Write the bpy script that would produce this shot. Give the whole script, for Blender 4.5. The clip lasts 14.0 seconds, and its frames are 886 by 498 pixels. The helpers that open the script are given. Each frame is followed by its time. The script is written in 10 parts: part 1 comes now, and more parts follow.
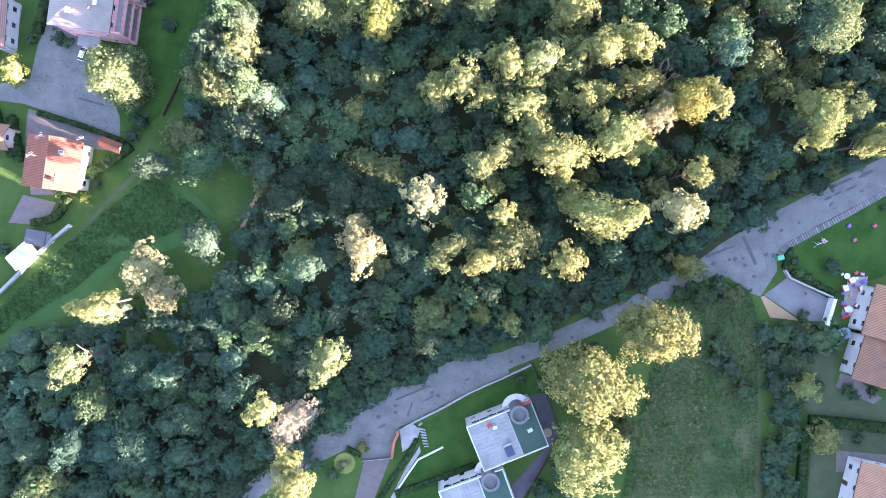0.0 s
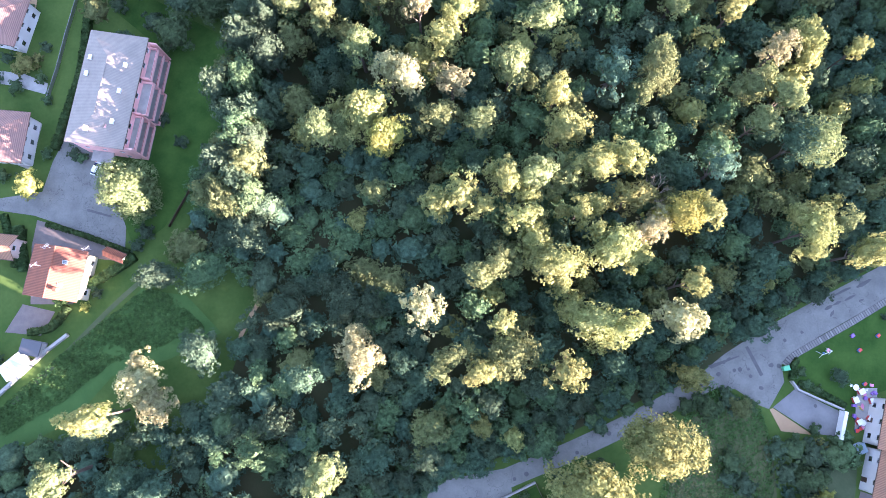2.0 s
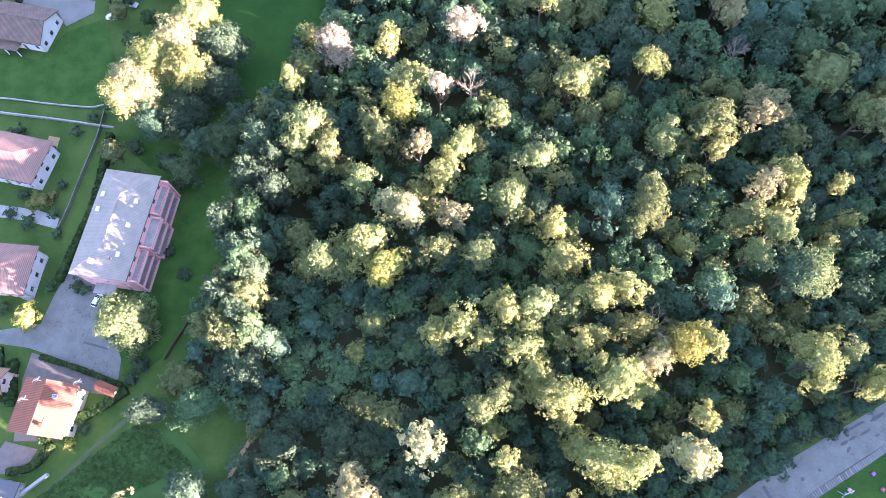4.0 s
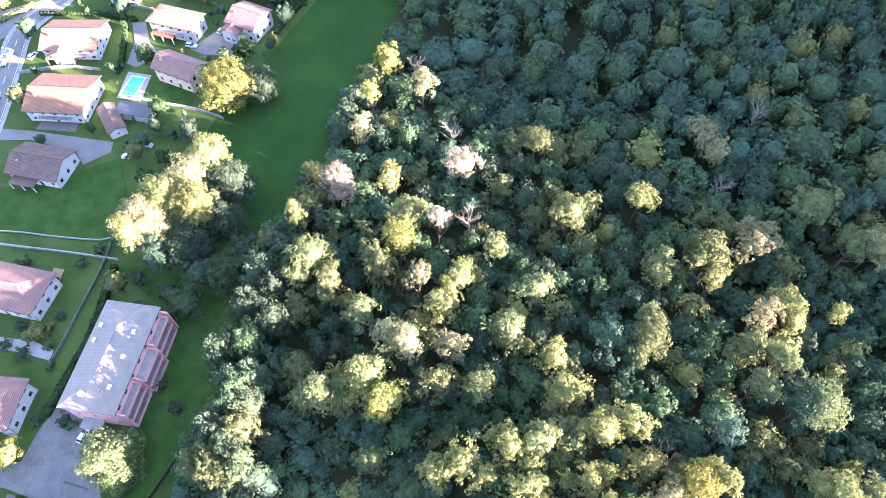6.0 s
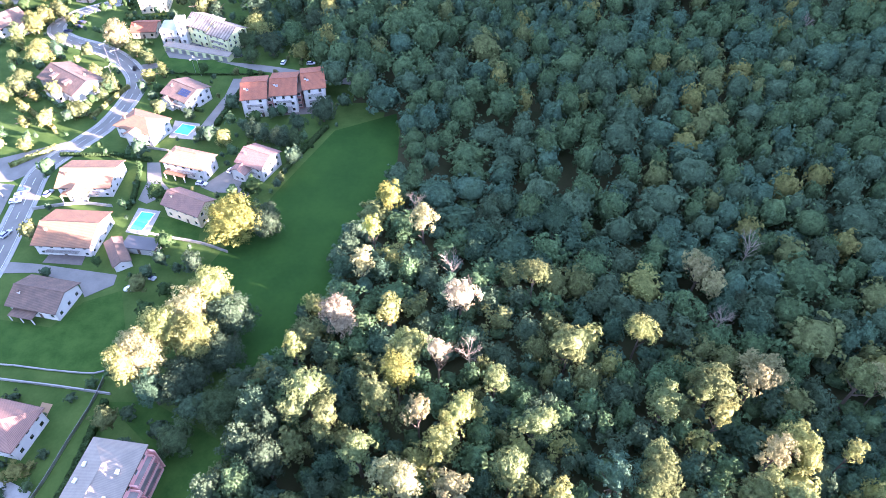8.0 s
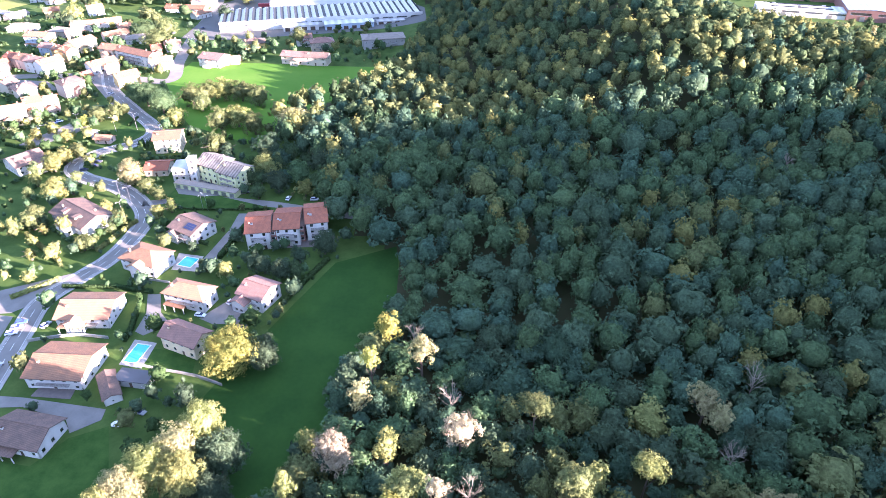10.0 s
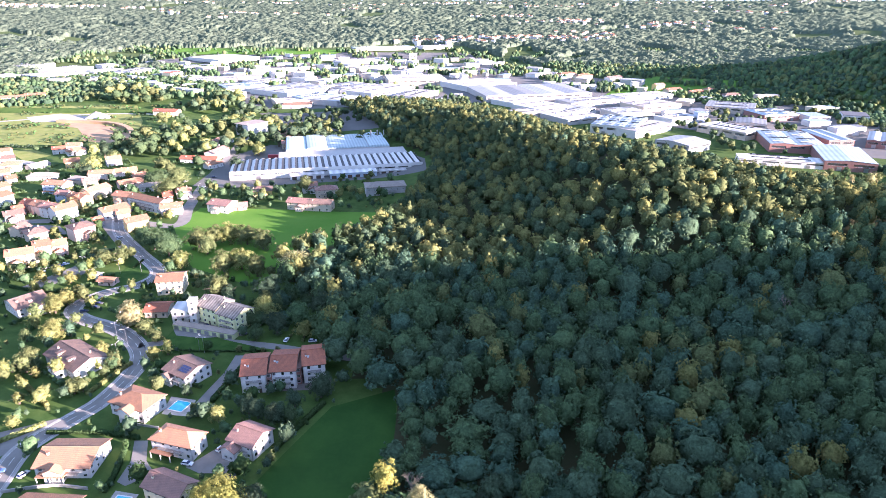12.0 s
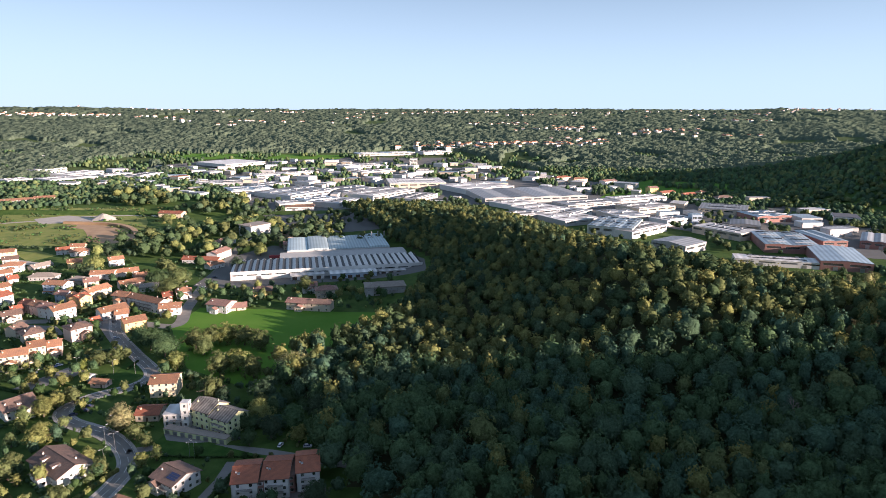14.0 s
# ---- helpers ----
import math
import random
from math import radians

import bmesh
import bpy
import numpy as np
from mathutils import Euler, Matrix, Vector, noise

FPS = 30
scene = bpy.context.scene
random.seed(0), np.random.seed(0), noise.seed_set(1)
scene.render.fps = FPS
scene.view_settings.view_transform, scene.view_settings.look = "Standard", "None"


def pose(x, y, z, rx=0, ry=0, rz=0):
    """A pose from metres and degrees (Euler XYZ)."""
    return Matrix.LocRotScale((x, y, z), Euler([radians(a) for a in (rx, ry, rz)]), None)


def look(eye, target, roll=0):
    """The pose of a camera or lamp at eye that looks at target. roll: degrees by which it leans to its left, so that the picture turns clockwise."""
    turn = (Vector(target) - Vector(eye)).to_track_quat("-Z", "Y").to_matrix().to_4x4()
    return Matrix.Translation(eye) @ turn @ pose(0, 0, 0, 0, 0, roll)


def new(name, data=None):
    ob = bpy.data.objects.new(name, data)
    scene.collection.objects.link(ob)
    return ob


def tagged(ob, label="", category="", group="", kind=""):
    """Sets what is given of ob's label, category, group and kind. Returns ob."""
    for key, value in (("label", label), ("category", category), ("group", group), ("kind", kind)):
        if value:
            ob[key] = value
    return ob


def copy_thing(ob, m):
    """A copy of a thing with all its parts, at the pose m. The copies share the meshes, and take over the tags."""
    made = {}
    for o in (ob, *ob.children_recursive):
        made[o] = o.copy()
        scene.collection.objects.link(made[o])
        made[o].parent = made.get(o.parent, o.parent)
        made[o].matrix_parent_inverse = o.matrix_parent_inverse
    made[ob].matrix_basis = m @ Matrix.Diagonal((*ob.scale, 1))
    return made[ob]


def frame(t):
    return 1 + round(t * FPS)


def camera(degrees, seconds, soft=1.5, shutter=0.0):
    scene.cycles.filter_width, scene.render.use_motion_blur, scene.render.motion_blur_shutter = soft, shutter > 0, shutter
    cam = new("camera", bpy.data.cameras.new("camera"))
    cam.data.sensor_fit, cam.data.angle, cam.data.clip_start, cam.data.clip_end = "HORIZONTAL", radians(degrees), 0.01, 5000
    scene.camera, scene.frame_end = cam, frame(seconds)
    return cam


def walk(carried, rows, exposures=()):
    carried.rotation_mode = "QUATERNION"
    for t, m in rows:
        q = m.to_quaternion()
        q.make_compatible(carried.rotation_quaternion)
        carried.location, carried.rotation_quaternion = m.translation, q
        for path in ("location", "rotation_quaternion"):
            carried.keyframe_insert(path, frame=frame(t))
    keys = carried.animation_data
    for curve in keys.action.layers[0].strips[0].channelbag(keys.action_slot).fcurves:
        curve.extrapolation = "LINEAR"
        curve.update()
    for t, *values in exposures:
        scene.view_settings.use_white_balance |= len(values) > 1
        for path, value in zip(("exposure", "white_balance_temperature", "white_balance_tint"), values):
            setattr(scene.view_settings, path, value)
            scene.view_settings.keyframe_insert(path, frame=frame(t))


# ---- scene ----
cam = camera(69.82, 14.0, soft=0.75)
EYE = 150.0
TILT = [
    (0.0, -1.319, 0.50, 0.05), (0.25, -1.30, 0.48, 0.05), (0.5, -0.962, 0.45, 0.06), (1.0, 1.606, 0.45, 0.06),
    (1.5, 5.278, 0.50, 0.05), (2.0, 8.541, 0.50, 0.05), (2.5, 11.547, 0.47, 0.05), (3.0, 14.528, 0.45, 0.05),
    (4.1, 20.92, 0.37, 0.05), (5.3, 27.907, 0.28, 0.06), (6.0, 32.058, 0.24, 0.06), (7.0, 37.998, 0.21, 0.07),
    (8.0, 43.944, 0.20, 0.07), (9.2, 51.00, 0.14, 0.07), (10.5, 58.749, 0.07, 0.07), (11.0, 61.856, 0.055, 0.07),
    (11.5, 65.18, 0.04, 0.075), (12.0, 68.451, 0.03, 0.08), (12.5, 71.699, 0.03, 0.08), (13.0, 74.715, 0.02, 0.07),
    (13.3, 76.45, 0.01, 0.07), (13.5, 77.288, 0.0, 0.07), (13.7, 77.44, 0.0, 0.06), (14.0, 77.453, 0.0, 0.06)]
rows = [(t, pose(0, 0, EYE) @ pose(0, 0, 0, 0, 0, yaw) @ pose(0, 0, 0, tilt) @ pose(0, 0, 0, 0, 0, roll)) for t, tilt, yaw, roll in TILT]
walk(cam, rows, exposures=[(0.0, 4.13, 5450, 47), (3.0, 4.18, 5450, 48), (5.5, 4.18, 5400, 49), (8.0, 4.2, 5360, 49), (10.5, 3.54, 5350, 47), (11.0, 3.32, 5330, 47), (12.0, 3.17, 5330, 45), (12.7, 2.6, 5420, 42), (13.1, 2.36, 5500, 40), (13.5, 2.03, 5620, 34), (14.0, 1.7, 5700, 32)])

# ---- light ----
SUN_AZ, SUN_EL = -23.0, 10.0          # the sun stands to the right of and behind the final view
world = bpy.data.worlds.new("world")
scene.world = world
world.use_nodes = True
wt = world.node_tree
sky = wt.nodes.new("ShaderNodeTexSky")
sky.sky_type, sky.sun_disc = "NISHITA", False
sky.sun_elevation, sky.sun_rotation = radians(SUN_EL), radians(90 - SUN_AZ)
sky.air_density, sky.dust_density, sky.ozone_density = 1.0, 0.0, 1.2
wt.nodes["Background"].inputs[1].default_value = 0.032
veil = wt.nodes.new("ShaderNodeMix")          # thin haze over the whole sky
veil.data_type = "RGBA"
veil.inputs[7].default_value = (6.5, 9.3, 9.9, 1)
up, rise_, lift_ = wt.nodes.new("ShaderNodeTexCoord"), wt.nodes.new("ShaderNodeSeparateXYZ"), wt.nodes.new("ShaderNodeMapRange")
lift_.interpolation_type = "SMOOTHSTEP"          # the haze lies low and thins towards the zenith
lift_.inputs[1].default_value, lift_.inputs[2].default_value, lift_.inputs[3].default_value, lift_.inputs[4].default_value = 0.0, 0.22, 0.85, 0.32
wt.links.new(up.outputs["Generated"], rise_.inputs[0])
wt.links.new(rise_.outputs["Z"], lift_.inputs[0])
wt.links.new(lift_.outputs[0], veil.inputs[0])
wt.links.new(sky.outputs[0], veil.inputs[6])
wt.links.new(veil.outputs[2], wt.nodes["Background"].inputs[0])
sun = new("sun", bpy.data.lights.new("sun", "SUN"))
sun.data.energy, sun.data.angle, sun.data.color = 5.0, radians(0.6), (1.0, 0.81, 0.54)
SDIR = Vector((math.cos(radians(SUN_AZ)) * math.cos(radians(SUN_EL)), math.sin(radians(SUN_AZ)) * math.cos(radians(SUN_EL)), math.sin(radians(SUN_EL))))
sun.matrix_world = look(SDIR * 500, (0, 0, 0))

# ---- materials ----
def surface(name, base, other=None, scale=0.5, fine=6.0, rough=0.85, bump=0.15, metal=0.0, spread=0.0, extra=None, gloss=0.5):
    """A procedural surface: base and other mixed by two scales of noise, with fine relief; spread varies it from object to object."""
    m = bpy.data.materials.new(name)
    m.use_nodes = True
    t = m.node_tree
    N, L = t.nodes, t.links
    p = N["Principled BSDF"]
    geo = N.new("ShaderNodeNewGeometry")
    big, small = N.new("ShaderNodeTexNoise"), N.new("ShaderNodeTexNoise")
    big.inputs["Scale"].default_value, big.inputs["Detail"].default_value = scale, 4
    small.inputs["Scale"].default_value, small.inputs["Detail"].default_value = fine, 3
    for n in (big, small):
        L.new(geo.outputs["Position"], n.inputs["Vector"])
    add = N.new("ShaderNodeMath")
    add.operation, add.use_clamp = "MULTIPLY_ADD", True
    L.new(small.outputs[0], add.inputs[0])
    add.inputs[1].default_value = 0.45
    ramp = N.new("ShaderNodeMapRange")
    ramp.inputs[1].default_value, ramp.inputs[2].default_value = 0.32, 0.68
    L.new(big.outputs[0], ramp.inputs[0])
    half = N.new("ShaderNodeMath")
    half.operation = "MULTIPLY"
    half.inputs[1].default_value = 0.6
    L.new(ramp.outputs[0], half.inputs[0])
    L.new(half.outputs[0], add.inputs[2])
    mix = N.new("ShaderNodeMix")
    mix.data_type = "RGBA"
    other = other or tuple(c * 0.75 for c in base)
    mix.inputs[6].default_value, mix.inputs[7].default_value = (*base, 1), (*other, 1)
    L.new(add.outputs[0], mix.inputs[0])
    out = mix.outputs[2]
    if spread:
        info, hsv, rng = N.new("ShaderNodeObjectInfo"), N.new("ShaderNodeHueSaturation"), N.new("ShaderNodeMapRange")
        rng.inputs[3].default_value, rng.inputs[4].default_value = 1 - spread, 1 + spread
        L.new(info.outputs["Random"], rng.inputs[0])
        L.new(rng.outputs[0], hsv.inputs["Value"])
        L.new(out, hsv.inputs["Color"])
        out = hsv.outputs[0]
    if extra:
        out = extra(t, geo, out)
    L.new(out, p.inputs["Base Color"])
    p.inputs["Roughness"].default_value, p.inputs["Metallic"].default_value = rough, metal
    p.inputs["Specular IOR Level"].default_value = gloss
    if bump:
        b = N.new("ShaderNodeBump")
        b.inputs["Strength"].default_value, b.inputs["Distance"].default_value = bump, 0.1
        L.new(small.outputs[0], b.inputs["Height"])
        L.new(b.outputs[0], p.inputs["Normal"])
    return m


def leafy(name, base, other, spread=0.2, through_light=0.3):
    """Foliage: each leaf clump has its own tint, each tree a tint of its own, and some light passes through."""
    m = bpy.data.materials.new(name)
    m.use_nodes = True
    t = m.node_tree
    N, L = t.nodes, t.links
    N.remove(N["Principled BSDF"])
    geo, info = N.new("ShaderNodeNewGeometry"), N.new("ShaderNodeObjectInfo")
    noise_ = N.new("ShaderNodeTexNoise")
    noise_.inputs["Scale"].default_value, noise_.inputs["Detail"].default_value = 0.16, 3
    L.new(geo.outputs["Position"], noise_.inputs["Vector"])
    mix = N.new("ShaderNodeMix")
    mix.data_type = "RGBA"
    mix.inputs[6].default_value, mix.inputs[7].default_value = (*base, 1), (*other, 1)
    rng = N.new("ShaderNodeMapRange")
    rng.inputs[1].default_value, rng.inputs[2].default_value = 0.35, 0.65
    L.new(noise_.outputs[0], rng.inputs[0])
    L.new(rng.outputs[0], mix.inputs[0])
    hsv = N.new("ShaderNodeHueSaturation")
    a, b = N.new("ShaderNodeMapRange"), N.new("ShaderNodeMapRange")
    a.inputs[3].default_value, a.inputs[4].default_value = 0.85, 1.15
    L.new(geo.outputs["Random Per Island"], a.inputs[0])
    b.inputs[3].default_value, b.inputs[4].default_value = 1 - spread, 1 + spread
    L.new(info.outputs["Random"], b.inputs[0])
    mul = N.new("ShaderNodeMath")
    mul.operation = "MULTIPLY"
    L.new(a.outputs[0], mul.inputs[0])
    L.new(b.outputs[0], mul.inputs[1])
    fine = N.new("ShaderNodeTexNoise")
    fine.inputs["Scale"].default_value, fine.inputs["Detail"].default_value, fine.inputs["Roughness"].default_value = 0.9, 4, 0.7
    L.new(geo.outputs["Position"], fine.inputs["Vector"])
    span, mul2 = N.new("ShaderNodeMapRange"), N.new("ShaderNodeMath")
    span.inputs[1].default_value, span.inputs[2].default_value = 0.3, 0.7
    span.inputs[3].default_value, span.inputs[4].default_value = 0.55, 1.45
    L.new(fine.outputs[0], span.inputs[0])
    mul2.operation = "MULTIPLY"
    L.new(mul.outputs[0], mul2.inputs[0])
    L.new(span.outputs[0], mul2.inputs[1])
    L.new(mul2.outputs[0], hsv.inputs["Value"])
    hue = N.new("ShaderNodeMapRange")
    hue.inputs[3].default_value, hue.inputs[4].default_value = 0.492, 0.52
    L.new(info.outputs["Random"], hue.inputs[0])
    L.new(hue.outputs[0], hsv.inputs["Hue"])
    L.new(mix.outputs[2], hsv.inputs["Color"])
    d, tr, ms = N.new("ShaderNodeBsdfDiffuse"), N.new("ShaderNodeBsdfTranslucent"), N.new("ShaderNodeMixShader")
    L.new(hsv.outputs[0], d.inputs[0])
    L.new(hsv.outputs[0], tr.inputs[0])
    ms.inputs[0].default_value = through_light
    relief = N.new("ShaderNodeBump")
    relief.inputs["Strength"].default_value, relief.inputs["Distance"].default_value = 0.9, 0.7
    L.new(fine.outputs[0], relief.inputs["Height"])
    L.new(relief.outputs[0], d.inputs["Normal"])
    L.new(d.outputs[0], ms.inputs[1])
    L.new(tr.outputs[0], ms.inputs[2])
    L.new(ms.outputs[0], N["Material Output"].inputs[0])
    return m


def ribs(period, depth=0.5, axis=0):
    """Tile or sheet ribs as relief and a faint change of tone, along one of the object's axes."""
    def run(t, geo, out):
        N, L = t.nodes, t.links
        tc, w = N.new("ShaderNodeTexCoord"), N.new("ShaderNodeTexWave")
        w.bands_direction = "XYZ"[axis]
        w.inputs["Scale"].default_value = 0.314 / period
        w.inputs["Distortion"].default_value = 0.4
        L.new(tc.outputs["Object"], w.inputs["Vector"])
        mx = N.new("ShaderNodeMix")
        mx.data_type, mx.blend_type = "RGBA", "MULTIPLY"
        mx.inputs[0].default_value = depth
        L.new(out, mx.inputs[6])
        L.new(w.outputs[0], mx.inputs[7])
        return mx.outputs[2]
    return run


GRASS = surface("grass", (0.024, 0.062, 0.012), (0.08, 0.125, 0.03), 0.12, 1.1, 0.95, 0.5, gloss=0.1)
LAWN = surface("lawn", (0.016, 0.052, 0.009), (0.05, 0.105, 0.02), 0.22, 1.7, 0.95, 0.6, gloss=0.1)
MEADOW = surface("meadow", (0.014, 0.048, 0.009), (0.03, 0.08, 0.014), 0.07, 0.7, 0.95, 0.5, gloss=0.1)
ROUGH_GRASS = surface("rough_grass", (0.12, 0.175, 0.035), (0.26, 0.26, 0.085), 0.1, 0.8, 0.95, 0.8, gloss=0.1)
FIELD = surface("field", (0.06, 0.16, 0.015), (0.1, 0.2, 0.026), 0.04, 0.5, 0.95, 0.3, gloss=0.1)
FOREST_FLOOR = surface("forest_floor", (0.03, 0.045, 0.018), (0.055, 0.05, 0.025), 0.15, 1.5, 0.95, 0.8, gloss=0.1)
FAR_LAND = surface("far_land", (0.04, 0.07, 0.022), (0.08, 0.11, 0.035), 0.006, 0.05, 0.95, 0.0, gloss=0.1)
def cracked(t, geo, out):
    """Wandering dark cracks and mended seams in old asphalt."""
    N, L = t.nodes, t.links
    warp, add = N.new("ShaderNodeTexNoise"), N.new("ShaderNodeVectorMath")
    warp.inputs["Scale"].default_value = 0.5
    L.new(geo.outputs["Position"], warp.inputs["Vector"])
    add.operation = "MULTIPLY_ADD"
    L.new(warp.outputs["Color"], add.inputs[0])
    add.inputs[1].default_value = (7.0, 7.0, 7.0)
    L.new(geo.outputs["Position"], add.inputs[2])
    cell, line = N.new("ShaderNodeTexVoronoi"), N.new("ShaderNodeMapRange")
    cell.feature = "DISTANCE_TO_EDGE"
    cell.inputs["Scale"].default_value = 0.11
    L.new(add.outputs[0], cell.inputs["Vector"])
    line.inputs[1].default_value, line.inputs[2].default_value = 0.002, 0.011
    line.inputs[3].default_value, line.inputs[4].default_value = 0.68, 1.0
    L.new(cell.outputs["Distance"], line.inputs[0])
    mx = N.new("ShaderNodeMix")
    mx.data_type, mx.blend_type = "RGBA", "MULTIPLY"
    mx.inputs[0].default_value = 1.0
    L.new(out, mx.inputs[6])
    L.new(line.outputs[0], mx.inputs[7])
    return mx.outputs[2]


ASPHALT = surface("asphalt", (0.225, 0.215, 0.195), (0.145, 0.14, 0.13), 0.2, 2.0, 0.9, 0.25, gloss=0.25)
OLD_ASPHALT = surface("old_asphalt", (0.2, 0.2, 0.182), (0.125, 0.125, 0.115), 0.3, 2.4, 0.9, 0.4, extra=cracked, gloss=0.2)
GREY_CONCRETE = surface("grey_concrete", (0.2, 0.195, 0.19), (0.12, 0.12, 0.12), 0.25, 1.5, 0.9, 0.3)
SLAB = surface("slab", (0.2, 0.195, 0.175), (0.15, 0.145, 0.13), 0.8, 4.0, 0.9, 0.2, spread=0.3)
DARK_PAVING = surface("dark_paving", (0.1, 0.09, 0.1), (0.07, 0.065, 0.07), 0.5, 3.0, 0.9, 0.3)
PATCH = surface("asphalt_patch", (0.1, 0.1, 0.098), (0.075, 0.075, 0.075), 0.8, 6.0, 0.9, 0.3)
CONCRETE = surface("concrete", (0.38, 0.365, 0.34), (0.22, 0.215, 0.2), 0.5, 5.0, 0.9, 0.2)
PAVING = surface("paving", (0.17, 0.14, 0.125), (0.12, 0.1, 0.092), 0.7, 5.0, 0.9, 0.3)
WHITE_PAINT = surface("white_paint", (0.75, 0.75, 0.73), (0.62, 0.62, 0.6), 1.0, 5.0, 0.7, 0.05)
SOIL = surface("soil", (0.4, 0.27, 0.15), (0.27, 0.165, 0.09), 0.08, 0.8, 0.95, 0.5)
YARD = surface("yard_asphalt", (0.13, 0.128, 0.122), (0.075, 0.078, 0.072), 0.03, 0.6, 0.9, 0.1)
GRAVEL = surface("gravel", (0.42, 0.38, 0.32), (0.32, 0.29, 0.25), 0.1, 2.0, 0.95, 0.4)
DEAD_WOOD = surface("dead_wood", (0.27, 0.235, 0.18), (0.18, 0.155, 0.12), 1.5, 9.0, 0.95, 0.4)
BARK = surface("bark", (0.11, 0.085, 0.06), (0.07, 0.055, 0.04), 1.5, 9.0, 0.95, 0.6)
WALLS = {
    "white": surface("white_plaster", (0.64, 0.62, 0.58), (0.52, 0.5, 0.465), 0.3, 3.0, 0.9, 0.08),
    "cream": surface("cream_plaster", (0.72, 0.62, 0.42), (0.62, 0.52, 0.35), 0.3, 3.0, 0.9, 0.08),
    "yellow": surface("yellow_plaster", (0.7, 0.52, 0.22), (0.6, 0.44, 0.19), 0.3, 3.0, 0.9, 0.08),
    "lime": surface("pale_green_plaster", (0.62, 0.64, 0.34), (0.53, 0.55, 0.3), 0.3, 3.0, 0.9, 0.08),
    "pink": surface("pink_plaster", (0.86, 0.47, 0.43), (0.78, 0.42, 0.38), 0.3, 3.0, 0.9, 0.08),
    "palepink": surface("pale_pink_plaster", (0.68, 0.5, 0.42), (0.58, 0.43, 0.36), 0.3, 3.0, 0.9, 0.08),
    "grey": surface("grey_plaster", (0.42, 0.41, 0.39), (0.34, 0.33, 0.31), 0.3, 3.0, 0.9, 0.08),
    "beige": surface("beige_plaster", (0.55, 0.47, 0.36), (0.46, 0.39, 0.3), 0.3, 3.0, 0.9, 0.08),
    "brick": surface("brick_wall", (0.3, 0.155, 0.125), (0.24, 0.125, 0.105), 0.4, 4.0, 0.9, 0.2),
    "blue": surface("pale_blue_plaster", (0.42, 0.5, 0.58), (0.36, 0.43, 0.5), 0.3, 3.0, 0.9, 0.08),
}
ROOFS = {
    "red": surface("red_tiles", (0.42, 0.135, 0.065), (0.26, 0.095, 0.055), 0.45, 2.6, 0.85, 0.35, spread=0.2, extra=ribs(0.35, 0.45)),
    "orange": surface("orange_tiles", (0.42, 0.2, 0.1), (0.26, 0.14, 0.085), 0.4, 2.2, 0.85, 0.35, spread=0.25, extra=ribs(0.35, 0.45)),
    "brown": surface("brown_tiles", (0.24, 0.145, 0.105), (0.12, 0.085, 0.07), 0.45, 2.4, 0.85, 0.35, spread=0.15, extra=ribs(0.35, 0.45)),
    "mauve": surface("faded_tiles", (0.34, 0.185, 0.14), (0.22, 0.13, 0.105), 0.45, 2.4, 0.85, 0.35, spread=0.1, extra=ribs(0.35, 0.4)),
    "slate": surface("grey_tiles", (0.3, 0.255, 0.21), (0.22, 0.19, 0.16), 0.5, 4.0, 0.9, 0.2, spread=0.1, extra=ribs(0.35, 0.15)),
    "patched": surface("patched_roof", (0.42, 0.37, 0.31), (0.1, 0.085, 0.075), 0.35, 1.0, 0.9, 0.2, extra=ribs(1.6, 0.5)),
    "metal": surface("metal_sheet", (0.36, 0.38, 0.39), (0.25, 0.265, 0.275), 0.08, 0.7, 0.6, 0.05, metal=0.2, spread=0.4, extra=ribs(5.0, 0.35)),
    "pale": surface("pale_sheet", (0.62, 0.61, 0.59), (0.42, 0.415, 0.4), 0.06, 0.6, 0.75, 0.05, spread=0.4, extra=ribs(6.0, 0.3)),
    "bluesheet": surface("blue_grey_sheet", (0.3, 0.39, 0.45), (0.21, 0.28, 0.33), 0.06, 0.7, 0.6, 0.05, spread=0.3, extra=ribs(4.5, 0.35)),
    "aqua": surface("aqua_sheet", (0.46, 0.56, 0.57), (0.34, 0.43, 0.45), 0.06, 0.7, 0.65, 0.05, spread=0.25, extra=ribs(3.0, 0.25)),
    "greenfelt": surface("green_roof_felt", (0.045, 0.098, 0.066), (0.034, 0.075, 0.052), 0.4, 4.0, 0.85, 0.1),
    "dark": surface("dark_sheet", (0.09, 0.09, 0.1), (0.07, 0.07, 0.075), 0.2, 3.0, 0.6, 0.05),
}
DARK_FRAME = surface("dark_wood", (0.09, 0.055, 0.035), None, 2.0, 8.0, 0.6, 0.1)
PALE_FRAME = surface("pale_frame", (0.6, 0.6, 0.58), None, 2.0, 8.0, 0.5, 0.05)
SHUTTER = surface("green_shutter", (0.05, 0.085, 0.06), None, 2.0, 8.0, 0.6, 0.1)
GLASS = bpy.data.materials.new("glass")
GLASS.use_nodes = True
gp = GLASS.node_tree.nodes["Principled BSDF"]
gp.inputs["Base Color"].default_value = (0.6, 0.66, 0.68, 1)
gp.inputs["Roughness"].default_value, gp.inputs["Transmission Weight"].default_value, gp.inputs["IOR"].default_value = 0.03, 0.9, 1.45
STEEL = surface("steel", (0.4, 0.4, 0.41), None, 2.0, 9.0, 0.4, 0.03, metal=0.8)
RUBBER = surface("rubber", (0.025, 0.025, 0.025), None, 3.0, 9.0, 0.8, 0.1)
SOLAR = surface("solar_cells", (0.02, 0.03, 0.08), (0.03, 0.04, 0.1), 1.0, 3.0, 0.15, 0.0)
